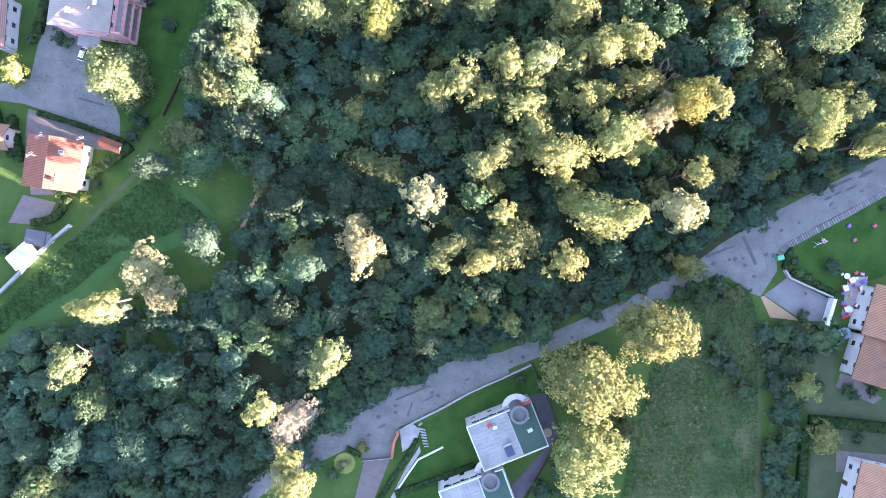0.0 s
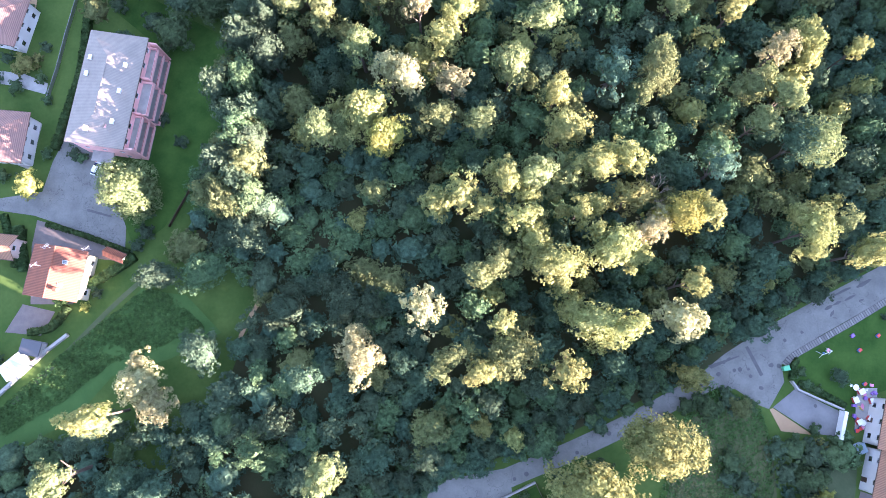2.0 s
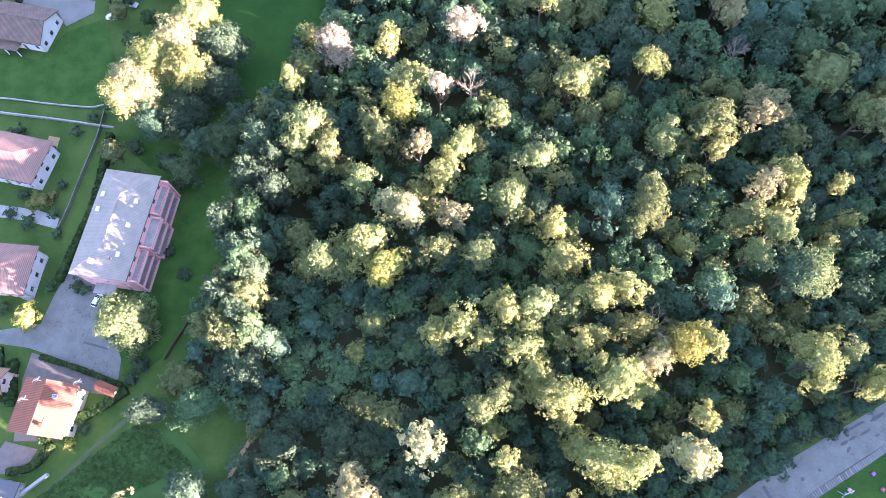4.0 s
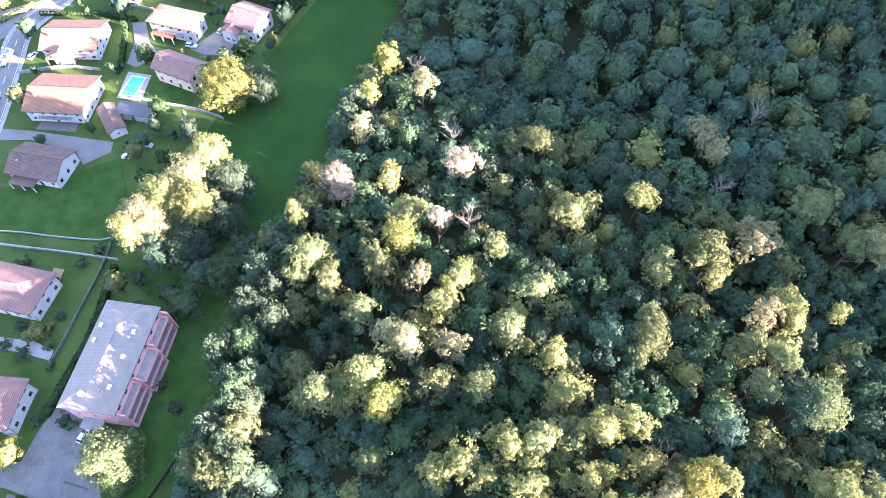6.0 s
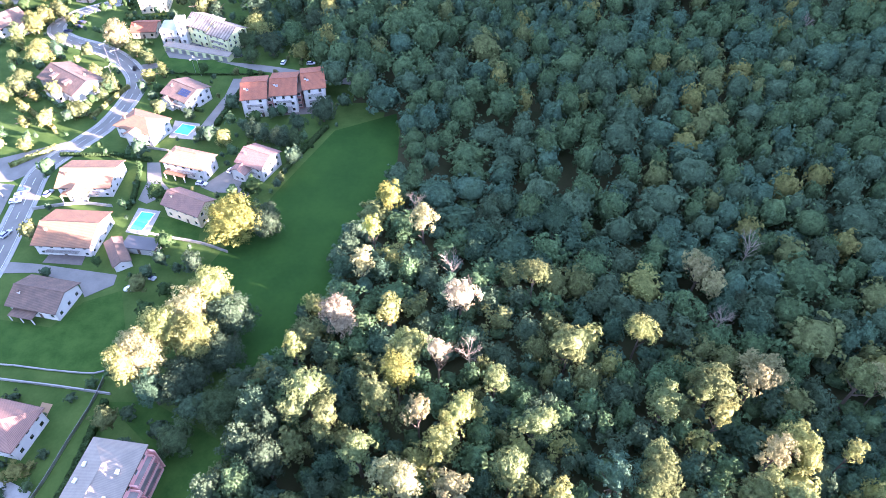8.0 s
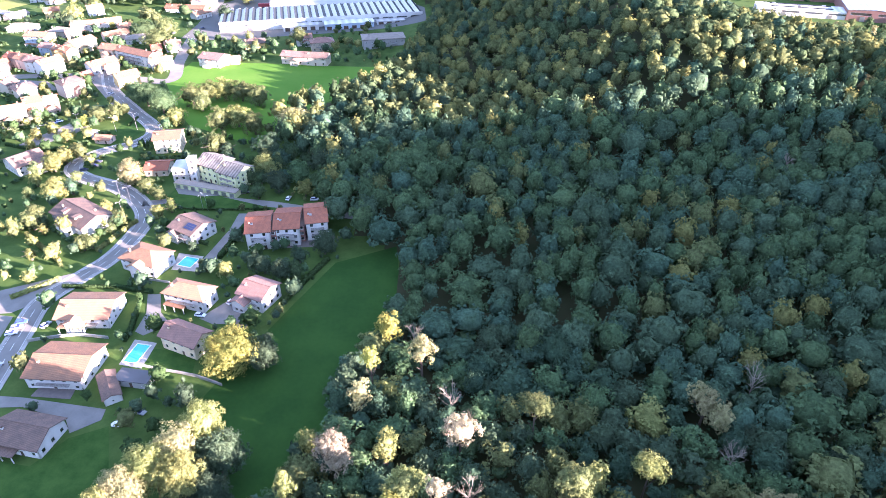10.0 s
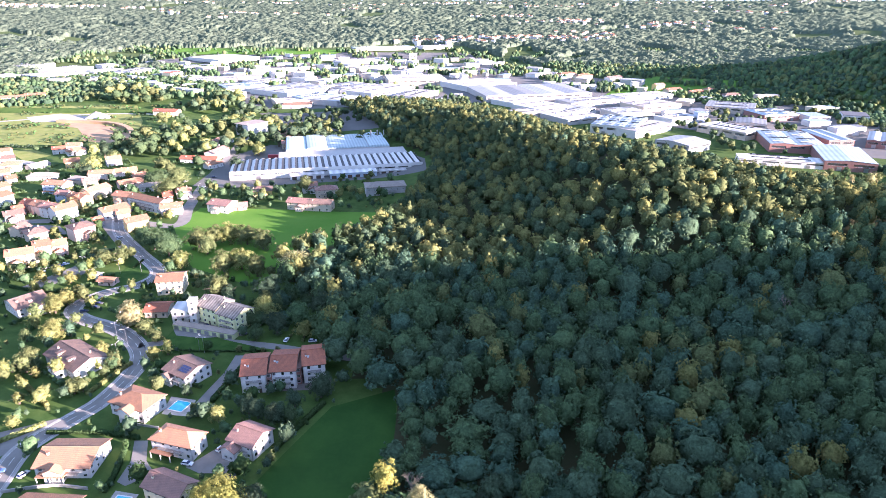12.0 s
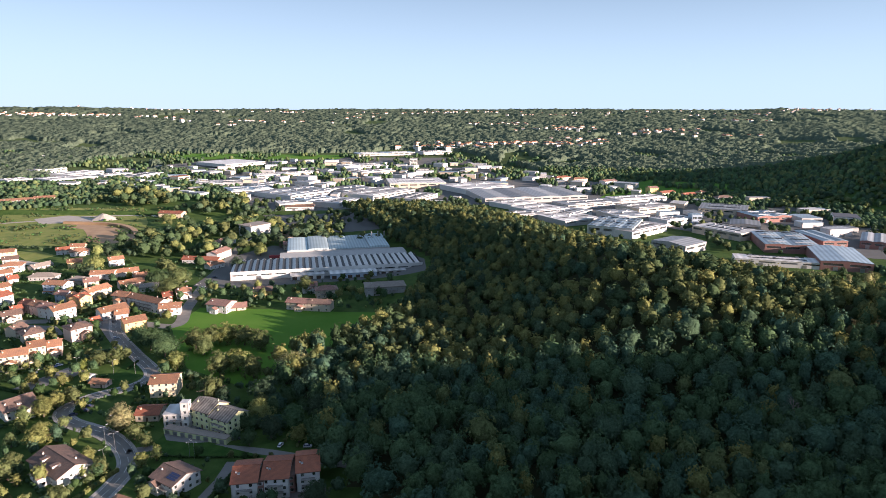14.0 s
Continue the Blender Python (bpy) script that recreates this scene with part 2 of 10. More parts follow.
POOL_WATER = surface("pool_water", (0.03, 0.42, 0.55), (0.05, 0.5, 0.6), 0.6, 3.0, 0.05, 0.1)
BRICK_RED = surface("red_brick", (0.42, 0.16, 0.09), (0.33, 0.12, 0.07), 0.8, 6.0, 0.9, 0.3)
LEAVES = {
    # sun and shade on crowns are partly put into these light and dark kinds
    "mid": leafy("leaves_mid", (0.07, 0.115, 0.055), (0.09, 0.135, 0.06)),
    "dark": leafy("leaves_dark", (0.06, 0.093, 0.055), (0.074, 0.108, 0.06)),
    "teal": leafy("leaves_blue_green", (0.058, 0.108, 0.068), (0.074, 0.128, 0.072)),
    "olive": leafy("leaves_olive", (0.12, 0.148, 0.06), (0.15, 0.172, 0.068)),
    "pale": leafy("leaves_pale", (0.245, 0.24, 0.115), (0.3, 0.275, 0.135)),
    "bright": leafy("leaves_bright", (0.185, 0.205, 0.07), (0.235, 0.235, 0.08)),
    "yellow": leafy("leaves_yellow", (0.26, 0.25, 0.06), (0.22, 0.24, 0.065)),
    "pink": leafy("leaves_withered", (0.36, 0.31, 0.2), (0.41, 0.35, 0.23)),
    # paler and greyer than the near leaves: distance haze put into the colour
    "far": leafy("leaves_far_hazed", (0.075, 0.105, 0.072), (0.125, 0.148, 0.096), 0.0, 0.1),
    "weed": leafy("leaves_weed", (0.075, 0.145, 0.045), (0.095, 0.17, 0.055), 0.1),
    "hedge": leafy("leaves_hedge", (0.045, 0.08, 0.03), (0.062, 0.1, 0.036), 0.1),
    "wine": leafy("leaves_wine", (0.075, 0.035, 0.035), (0.1, 0.05, 0.04)),
}
DARK_GLAZING = surface("dark_glazing", (0.03, 0.033, 0.036), None, 1.0, 4.0, 0.5, 0.0)
DARK_GLAZING.node_tree.nodes["Principled BSDF"].inputs["Specular IOR Level"].default_value = 0.12

# ---- building tools ----
class Shell:
    """Collects corners and faces for one mesh."""
    def __init__(self):
        self.v, self.f = [], []

    def poly(self, *pts):
        n = len(self.v)
        self.v += [tuple(p) for p in pts]
        self.f.append(tuple(range(n, n + len(pts))))

    def box(self, x0, y0, z0, x1, y1, z1, turn=None, at=(0, 0, 0)):
        n = len(self.v)
        for z in (z0, z1):
            for x, y in ((x0, y0), (x1, y0), (x1, y1), (x0, y1)):
                p = Vector((x, y, z))
                if turn is not None:
                    p = Matrix.Rotation(turn, 3, "Z") @ p
                self.v.append(tuple(p + Vector(at)))
        self.f += [tuple(n + i for i in q) for q in ((3, 2, 1, 0), (4, 5, 6, 7), (0, 1, 5, 4), (1, 2, 6, 5), (2, 3, 7, 6), (3, 0, 4, 7))]
        return self

    def tube(self, a, b, r0, r1, n=8, cap=True):
        a, b = Vector(a), Vector(b)
        q = (b - a).to_track_quat("Z", "Y")
        k = len(self.v)
        for c, r in ((a, r0), (b, r1)):
            for i in range(n):
                w = 2 * math.pi * i / n
                self.v.append(tuple(c + q @ Vector((r * math.cos(w), r * math.sin(w), 0))))
        self.f += [(k + i, k + (i + 1) % n, k + n + (i + 1) % n, k + n + i) for i in range(n)]
        if cap:
            self.f += [tuple(k + n + i for i in range(n)), tuple(k + n - 1 - i for i in range(n))]
        return self

    def mesh(self, name, material):
        me = bpy.data.meshes.new(name)
        me.from_pydata(self.v, [], self.f)
        me.materials.append(material)
        return me


def part(name, data, material, parent=None, label="", at=(0, 0, 0), rz=0.0):
    """Links a Shell, a bmesh or a mesh as one object under a thing or a part."""
    if isinstance(data, Shell):
        data = data.mesh(name, material)
    elif isinstance(data, bmesh.types.BMesh):
        me = bpy.data.meshes.new(name)
        data.to_mesh(me)
        data.free()
        me.materials.append(material)
        data = me
    ob = new(name, data)
    ob.parent = parent
    ob.location, ob.rotation_euler = at, (0, 0, rz)
    if label:
        ob["label"] = label
    return ob


def thing(name, x, y, z, deg, label, category, group="", kind=""):
    e = new(name)
    e.location, e.rotation_euler = (x, y, z), (0, 0, radians(deg))
    e.empty_display_size = 0.5
    return tagged(e, label, category, group, kind)


def smoothstep(a, b, v):
    v = min(1.0, max(0.0, (v - a) / (b - a)))
    return v * v * (3 - 2 * v)


# ---- lie of the land ----
RIDGE = [(420, 240, 62), (250, 352, 35), (150, 405, 44), (85, 560, 33), (40, 720, 22), (-90, 905, 6)]
SU, SV = math.cos(radians(SUN_AZ)), math.sin(radians(SUN_AZ))


def ridge_height(x, y):
    best, hh = 1e9, 0
    for (ax, ay, ah), (bx, by, bh) in zip(RIDGE, RIDGE[1:]):
        dx, dy = bx - ax, by - ay
        k = min(1, max(0, ((x - ax) * dx + (y - ay) * dy) / (dx * dx + dy * dy)))
        d = math.hypot(x - ax - k * dx, y - ay - k * dy)
        if d < best:
            best, hh = d, ah + k * (bh - ah)
    s = 62 if y < 500 else 52
    return hh * math.exp(-0.5 * (best / s) ** 2)


def interp(v, pts):
    for (a, p), (b, q) in zip(pts, pts[1:]):
        if v < b:
            return p + (q - p) * min(1, max(0, (v - a) / (b - a)))
    return pts[-1][1]


SHADE = [(-400, -190), (-90, -170), (-60, -140), (-48, -115), (-34, -80), (-8, -62), (12, -88), (45, -72), (65, -42), (80, -25), (100, -70), (120, -135), (150, -205), (170, -265), (205, -300), (250, -290), (280, -275), (320, -225), (350, -160), (385, -150), (405, -110), (425, 20), (450, 150), (560, 200), (900, 300)]


def hill_height(x, y):
    """The wooded hill beside and behind the view, which keeps the low sun off the near ground."""
    s, u = x * SU + y * SV, -x * SV + y * SU
    if s < 120:
        return 0.0
    crest = (400 - interp(u, SHADE)) * math.tan(radians(SUN_EL)) - 8
    return max(0, crest) * math.exp(-0.5 * ((s - 400) / 95) ** 2) * smoothstep(120, 200, s)


def land(x, y):
    z = max(ridge_height(x, y), hill_height(x, y))
    r = math.hypot(x, y)
    if x > 700 or y > 900:
        z += 92 * math.exp(-0.5 * (((x - 900) / 170) ** 2 + ((y - 1080) / 240) ** 2)) * smoothstep(1000, 1200, r)
        # unseen rise added on the right to cast shade over the hill above
        z += 190 * math.exp(-0.5 * (((x - 1400) / 200) ** 2 + ((y - 880) / 300) ** 2)) * smoothstep(1000, 1300, r)
        z += 8 * math.exp(-0.5 * (((x + 700) / 260) ** 2 + ((y - 1050) / 160) ** 2))
    if r > 1700:
        k = min(1.0, (r - 1700) / 3200)
        z += 132 * k ** 0.9 + 7 * math.sin(x / 310.0 + 1.3) * math.sin(y / 270.0) * min(1, k * 3) * (1 - 0.6 * min(1, k))
        z += 14 * smoothstep(3600, 4700, r) * smoothstep(-1700, -2600, x)
    return z


def inside(x, y, ring):
    c = False
    for (x1, y1), (x2, y2) in zip(ring, ring[1:] + ring[:1]):
        if (y1 > y) != (y2 > y) and x < (x2 - x1) * (y - y1) / (y2 - y1) + x1:
            c = not c
    return c


FOOT, RINGS, LINES = [], [], []


def occupied(x, y, margin=1.0):
    """Whether a house, a hard surface or a road takes this spot."""
    for cx, cy, hw, hd, a in FOOT:
        dx, dy = x - cx, y - cy
        if abs(dx) + abs(dy) < 400:
            u, v = dx * math.cos(a) + dy * math.sin(a), dy * math.cos(a) - dx * math.sin(a)
            if abs(u) < hw and abs(v) < hd:
                return True
    for x0, y0, x1, y1, ring in RINGS:
        if x0 <= x <= x1 and y0 <= y <= y1 and inside(x, y, ring):
            return True
    for w, line in LINES:
        for p in line:
            if (p.x - x) ** 2 + (p.y - y) ** 2 < (w + margin) ** 2:
                return True
    return False


def ground_patch(name, ring, material, label, lift=0.06, category="ground", kind="structure", step=6.0, depth=0.0):
    """A flat area of ground, cut to its outline and laid over the land."""
    xs, ys = [p[0] for p in ring], [p[1] for p in ring]
    RINGS.append((min(xs), min(ys), max(xs), max(ys), ring))
    bm = bmesh.new()
    f = bm.faces.new([bm.verts.new((x, y, 0)) for x, y in ring])
    xs, ys = [p[0] for p in ring], [p[1] for p in ring]
    if max(xs) - min(xs) > step * 2 or max(ys) - min(ys) > step * 2:
        for axis, lo, hi in ((0, min(xs), max(xs)), (1, min(ys), max(ys))):
            c = math.floor(lo / step) * step + step
            while c < hi:
                n = Vector((1, 0, 0)) if axis == 0 else Vector((0, 1, 0))
                bmesh.ops.bisect_plane(bm, geom=bm.verts[:] + bm.edges[:] + bm.faces[:], plane_co=n * c, plane_no=n)
                c += step
    bmesh.ops.triangulate(bm, faces=[f for f in bm.faces if len(f.verts) > 4])
    bmesh.ops.recalc_face_normals(bm, faces=bm.faces)
    for v in bm.verts:
        v.co.z = land(v.co.x, v.co.y) + lift + 0.001 * len(RINGS)
    if bm.faces and sum(f.normal.z for f in bm.faces) < 0:
        bmesh.ops.reverse_faces(bm, faces=bm.faces)
    if depth:
        r = bmesh.ops.extrude_face_region(bm, geom=bm.faces[:])
        for g in r["geom"]:
            if isinstance(g, bmesh.types.BMVert):
                g.co.z += depth
    me = bpy.data.meshes.new(name)
    bm.to_mesh(me)
    bm.free()
    me.materials.append(material)
    return tagged(new(name, me), label, category, kind=kind)


def ribbon_points(pts, step=4.0):
    """A smooth line through the points (Catmull-Rom)."""
    P = [Vector((p[0], p[1], 0)) for p in pts]
    P = [2 * P[0] - P[1]] + P + [2 * P[-1] - P[-2]]
    out = []
    for a, b, c, d in zip(P, P[1:], P[2:], P[3:]):
        n = max(1, int((c - b).length / step))
        for i in range(n):
            t = i / n
            out.append(0.5 * ((2 * b) + (c - a) * t + (2 * a - 5 * b + 4 * c - d) * t * t + (3 * b - a - 3 * c + d) * t ** 3))
    return out + [P[-2]]


def strip(name, pts, width, material, label, lift=0.08, height=0.0, category="road", kind="structure", offset=0.0, parent=None, dashes=None):
    """A band of ground, kerb or wall along a smooth line; height raises it as a solid."""
    line = ribbon_points(pts)
    LINES.append((width / 2 + 1.5, line))
    s = Shell()
    rowsv = []
    for i, p in enumerate(line):
        d = (line[min(i + 1, len(line) - 1)] - line[max(i - 1, 0)]).normalized()
        n = Vector((-d.y, d.x, 0))
        c = p + n * offset
        rowsv.append((c + n * width / 2, c - n * width / 2))
    for i, ((a, b), (c, d)) in enumerate(zip(rowsv, rowsv[1:])):
        if dashes and i % dashes:
            continue
        q = [Vector((v.x, v.y, land(v.x, v.y) + lift)) for v in (a, b, d, c)]
        up = Vector((0, 0, height))
        if height:
            t = [v + up for v in q]
            low = [v - Vector((0, 0, lift)) for v in q]
            s.poly(*t)
            s.poly(low[0], low[3], t[3], t[0])
            s.poly(low[2], low[1], t[1], t[2])
            if i == 0:
                s.poly(low[1], low[0], t[0], t[1])
            if i == len(rowsv) - 2:
                s.poly(low[3], low[2], t[2], t[3])
        else:
            s.poly(*q)
    ob = part(name, s, material, parent)
    if parent is None:
        tagged(ob, label, category, kind=kind)
    elif label:
        ob["label"] = label
    return ob

# ---- ground ----
def graded(lo, hi, f0, f1, fine, grow):
    out, v, s = [], f0, fine
    while v < f1:
        out.append(v)
        v += fine
    s, a = fine, f1
    while a < hi:
        out.append(a)
        s *= grow
        a += s
    out.append(hi)
    s, a = fine, f0
    while a > lo:
        s *= grow
        a -= s
        out.insert(0, max(a, lo))
    return out


GX = graded(-3600, 3600, -270, 480, 7.0, 1.16)
GY = graded(-900, 4950, -120, 980, 7.0, 1.13)
gv = [(x, y, land(x, y)) for y in GY for x in GX]
nx = len(GX)
gf = [(j * nx + i, j * nx + i + 1, (j + 1) * nx + i + 1, (j + 1) * nx + i) for j in range(len(GY) - 1) for i in range(nx - 1)]
gm = bpy.data.meshes.new("ground")
gm.from_pydata(gv, [], gf)
gm.materials.append(GRASS)
gm.materials.append(FAR_LAND)
gm.materials.append(FOREST_FLOOR)
for p in gm.polygons:
    p.use_smooth = True

WOOD = [(-47, -63), (-110, -100), (-110, -35), (-92, -22), (-62, -30), (-50, -10), (-42, 14), (-60, 22), (-57, 42), (-52, 56), (-51, 70), (-52, 83),
        (-49, 99), (-39, 124), (-31, 153), (-20, 181), (-20, 207), (-40, 226), (-57, 258), (-57, 280), (-85, 318), (-97, 352), (-75, 385)]
WOOD += [(-55, 400), (-30, 440), (-20, 480), (-10, 540), (-12, 592), (-48, 676), (-95, 800), (-150, 930), (-20, 960), (90, 800), (150, 640), (235, 520),
         (330, 440), (480, 390), (760, 250), (600, -100), (300, -160), (180, 40), (140, 38), (104, 20), (85, 11), (69, 0), (56, -8), (42, -14), (24, -22), (1, -29), (-16, -41), (-30, -48)]
for p in gm.polygons:
    c = p.center
    if math.hypot(c.x, c.y) > 1250:
        p.material_index = 1
    elif all(inside(gv[i][0], gv[i][1], WOOD) for i in p.vertices):
        p.material_index = 2
ground = tagged(new("ground", gm), "grassy valley ground with wooded slopes, reaching the horizon", "ground", kind="structure")

# ---- trees ----
class Spread:
    """Keeps things apart: a coarse grid of taken spots."""
    def __init__(self, cell=6.0):
        self.c, self.g = cell, {}

    def free(self, x, y, d):
        i, j = int(x // self.c), int(y // self.c)
        k = int(d // self.c) + 1
        return all((x - a) ** 2 + (y - b) ** 2 > (d if d > e else e) ** 2 * 0.8 for p in range(i - k, i + k + 1) for q in range(j - k, j + k + 1) for a, b, e in self.g.get((p, q), ()))

    def take(self, x, y, d):
        self.g.setdefault((int(x // self.c), int(y // self.c)), []).append((x, y, d))


TAKEN = Spread()
rng = np.random.default_rng(7)


def unit(a):
    return a / (np.linalg.norm(a, axis=1)[:, None] + 1e-6)


def leaf_cloud(r, height, clear, n, size, lobes, seed, even=True, compact=0.0):
    """Corners and faces of a crown: boughs round a dark heart, twigs on the boughs, leaf clumps on the twigs."""
    g = np.random.default_rng(seed)
    hz = (height - clear) * 0.5
    cz = clear + hz
    flat = np.array([1, 1, hz / r])
    i = np.arange(lobes) + 0.5
    zz = 1 - (1.75 if even else 1.4) * i / lobes + g.uniform(-0.12, 0.12, lobes)
    a = i * 2.39996 + g.uniform(-0.5, 0.5, lobes)
    k = np.sqrt(np.clip(1 - zz ** 2, 0.03, 1)) * g.uniform(0.55 if even else 0.35, 1.1, lobes)
    k = k * (1 + 0.2 * np.sin(a * 2 + g.uniform(0, 6)) + 0.15 * np.sin(a * 3 + g.uniform(0, 6)))
    R = r * g.uniform(0.2, 0.4, lobes) * (1.0 if even else 0.85)
    if compact:
        k = np.clip(k * 1.25, 0, 0.95 * np.sqrt(np.clip(1 - zz ** 2, 0.05, 1)))
        R = r * g.uniform(0.2, 0.32, lobes) * (1.9 - compact)
    C = np.stack([np.cos(a) * k * r * 0.72, np.sin(a) * k * r * 0.72, cz + zz * hz * 0.72 * g.uniform(0.75, 1.15, lobes)], 1)
    # twigs on the outer and upper side of each bough
    per = 8 if n > 500 else 5
    out = unit(C - np.array([0, 0, cz - hz * 0.3]))
    tb = np.repeat(np.arange(lobes), per)
    td = unit(unit(g.normal(size=(len(tb), 3))) + out[tb] * 0.75 + np.array([0, 0, 0.25]))
    tr = R[tb] * g.uniform(0.26, 0.5, len(tb))
    tc = C[tb] + td * (R[tb] * g.uniform(0.55, 1.0, len(tb)))[:, None] * flat ** 0.5
    w = tr ** 2 / np.sum(tr ** 2)
    idx = g.choice(len(tb), n, p=w)
    d = unit(unit(g.normal(size=(n, 3))) + td[idx] * 0.5 + np.array([0, 0, 0.2]))
    c = tc[idx] + d * (tr[idx] * g.uniform(0.55, 1.15, n))[:, None]
    stray = g.uniform(0, 1, n) < 0.12
    c = np.where(stray[:, None], C[tb[idx]] + unit(g.normal(size=(n, 3)) + td[idx]) * (R[tb[idx]] * g.uniform(0.8, 1.3, n))[:, None], c)
    nrm = unit(d * 0.7 + td[idx] * 0.5 + g.normal(scale=0.3, size=(n, 3)) + np.array([0, 0, 0.35]))
    t = unit(np.cross(nrm, g.normal(size=(n, 3))))
    b = np.cross(nrm, t)
    s = (size * g.uniform(0.55, 1.3, n))[:, None]
    V = np.stack([c - t * s * 0.9, c + t * s * 0.5 + b * s * 0.8, c + t * s * 0.6 - b * s * 0.75], 1).reshape(-1, 3)
    F = np.arange(3 * n).reshape(-1, 3)
    # the dense heart of the crown
    m, q, seg = 3 * n, compact or (0.74 if even else 0.5), 12 if n > 500 or compact > 0.95 else 8
    levels = (-0.86, -0.45, 0.0, 0.36, 0.66, 0.88) if n > 500 or compact > 0.95 else (-0.8, -0.2, 0.3, 0.75)
    u = np.repeat(np.array(levels), seg)
    az = np.tile(np.arange(seg) * 2 * np.pi / seg, len(levels)) + np.repeat(g.uniform(0, 1, len(levels)), seg)
    D = np.stack([np.cos(az) * np.sqrt(1 - u * u), np.sin(az) * np.sqrt(1 - u * u), u], 1)
    D = np.concatenate([D, [[0, 0, 1.0]]])
    lob = (C - np.array([0, 0, cz])) / np.array([r, r, hz])
    swell = np.clip(np.max(np.einsum("ij,kj->ik", D, lob) + R[None] / r * 0.6, 1), 0.5, 1.12)
    heart = np.array([0, 0, cz]) + D * np.array([r, r, hz]) * (q * swell * g.uniform(0.86, 1.1, len(D)))[:, None]
    hf = []
    for o in range(0, seg * (len(levels) - 1), seg):
        for j in range(seg):
            a0, a1, b0, b1 = m + o + j, m + o + (j + 1) % seg, m + o + seg + j, m + o + seg + (j + 1) % seg
            hf += [(a0, a1, b1), (a0, b1, b0)]
    top = m + seg * (len(levels) - 1)
    hf += [(top + j, top + (j + 1) % seg, top + seg) for j in range(seg)]
    return np.concatenate([V, np.array(heart)], 0), np.concatenate([F, np.array(hf)], 0)


def np_mesh(name, V, F, material):
    me = bpy.data.meshes.new(name)
    me.vertices.add(len(V))
    me.vertices.foreach_set("co", np.asarray(V, dtype=np.float32).ravel())
    me.loops.add(len(F) * 3)
    me.loops.foreach_set("vertex_index", np.asarray(F, dtype=np.int32).ravel())
    me.polygons.add(len(F))
    me.polygons.foreach_set("loop_start", np.arange(0, len(F) * 3, 3, dtype=np.int32))
    me.polygons.foreach_set("use_smooth", np.ones(len(F), dtype=bool))
    me.update(calc_edges=True)
    me.materials.append(material)
    return me


def trunk_shell(height, r, seed):
    g = random.Random(seed)
    s = Shell()
    top = (g.uniform(-0.4, 0.4), g.uniform(-0.4, 0.4), height * 0.72)
    s.tube((0, 0, -0.4), (top[0] * 0.4, top[1] * 0.4, height * 0.35), r, r * 0.75, 8)
    s.tube((top[0] * 0.4, top[1] * 0.4, height * 0.35), top, r * 0.75, r * 0.3, 7)
    for i in range(5):
        a, z = i * 1.26 + g.uniform(-0.4, 0.4), height * g.uniform(0.3, 0.6)
        q = height * g.uniform(0.14, 0.26)
        s.tube((top[0] * 0.4, top[1] * 0.4, z), (math.cos(a) * q, math.sin(a) * q, z + height * 0.2), r * 0.4, r * 0.12, 5)
    return s


def bare_crown(height, r, seed):
    """Leafless limbs of a withered tree, forking twice into thin twigs."""
    g = random.Random(seed)
    s = Shell()
    for i in range(9):
        a, z = i * 2.4 + g.uniform(-0.4, 0.4), height * g.uniform(0.42, 0.68)
        q = r * g.uniform(0.45, 0.8)
        m = Vector((math.cos(a) * q * 0.6, math.sin(a) * q * 0.6, z + height * g.uniform(0.06, 0.14)))
        s.tube((0, 0, z), m, 0.11, 0.07, 5, False)
        for j in range(3):
            b = a + g.uniform(-0.9, 0.9)
            e = m + Vector((math.cos(b) * q * 0.6, math.sin(b) * q * 0.6, height * g.uniform(0.05, 0.17)))
            s.tube(m, e, 0.065, 0.035, 4, False)
            for h in range(4):
                s.tube(m.lerp(e, g.uniform(0.4, 1.0)), e + Vector((g.uniform(-1.2, 1.2), g.uniform(-1.2, 1.2), g.uniform(0.1, 1.3))), 0.035, 0.012, 3, False)
    return s


SHAPES = {
    # name: radius, height, clear stem, clumps, clump size, lobes
    "round": (4.6, 11.0, 1.2, 2500, 0.25, 30),
    "wide": (5.6, 11.0, 1.5, 2900, 0.27, 38),
    "broad": (7.6, 14, 1.0, 7500, 0.3, 64),
    "tall": (3.6, 13, 1.6, 2000, 0.25, 28),
    "loose": (4.6, 12, 2.0, 2300, 0.24, 24),
    "small": (2.9, 8, 0.9, 1200, 0.22, 18),
    "spire": (2.1, 15, 1.0, 1000, 0.26, 22),
    "bush": (1.7, 2.6, 0.1, 420, 0.2, 9),
}
CLOUDS, TREES = {}, {}


def cloud(shape, k=0, thin=1.0):
    key = (shape, k, thin)
    if key not in CLOUDS:
        r, h, clear, n, size, lobes = SHAPES[shape]
        CLOUDS[key] = leaf_cloud(r, h, clear, int(n * thin), size / thin ** 0.34, max(12, int(lobes * thin ** 0.3)), 31 * k + len(shape) * 7 + ord(shape[0]), shape != "loose", 0.0 if thin > 0.25 else 0.88 if thin > 0.1 else 0.93)
    return CLOUDS[key]


LABELS = {"mid": "broadleaf tree with a dense green crown", "dark": "dark green broadleaf tree with a dense crown", "teal": "blue-green feathery locust tree in the wood",
          "olive": "olive-green broadleaf tree, its leaves turning", "pale": "pale dry-leaved tree, its crown thinning", "bright": "light green tree, sunlight put into its crown colour",
          "yellow": "yellow-green tree in early autumn leaf", "pink": "withered pinkish-brown tree, almost bare", "wine": "wine-red ornamental tree", "hedge": "clipped dark green garden shrub"}


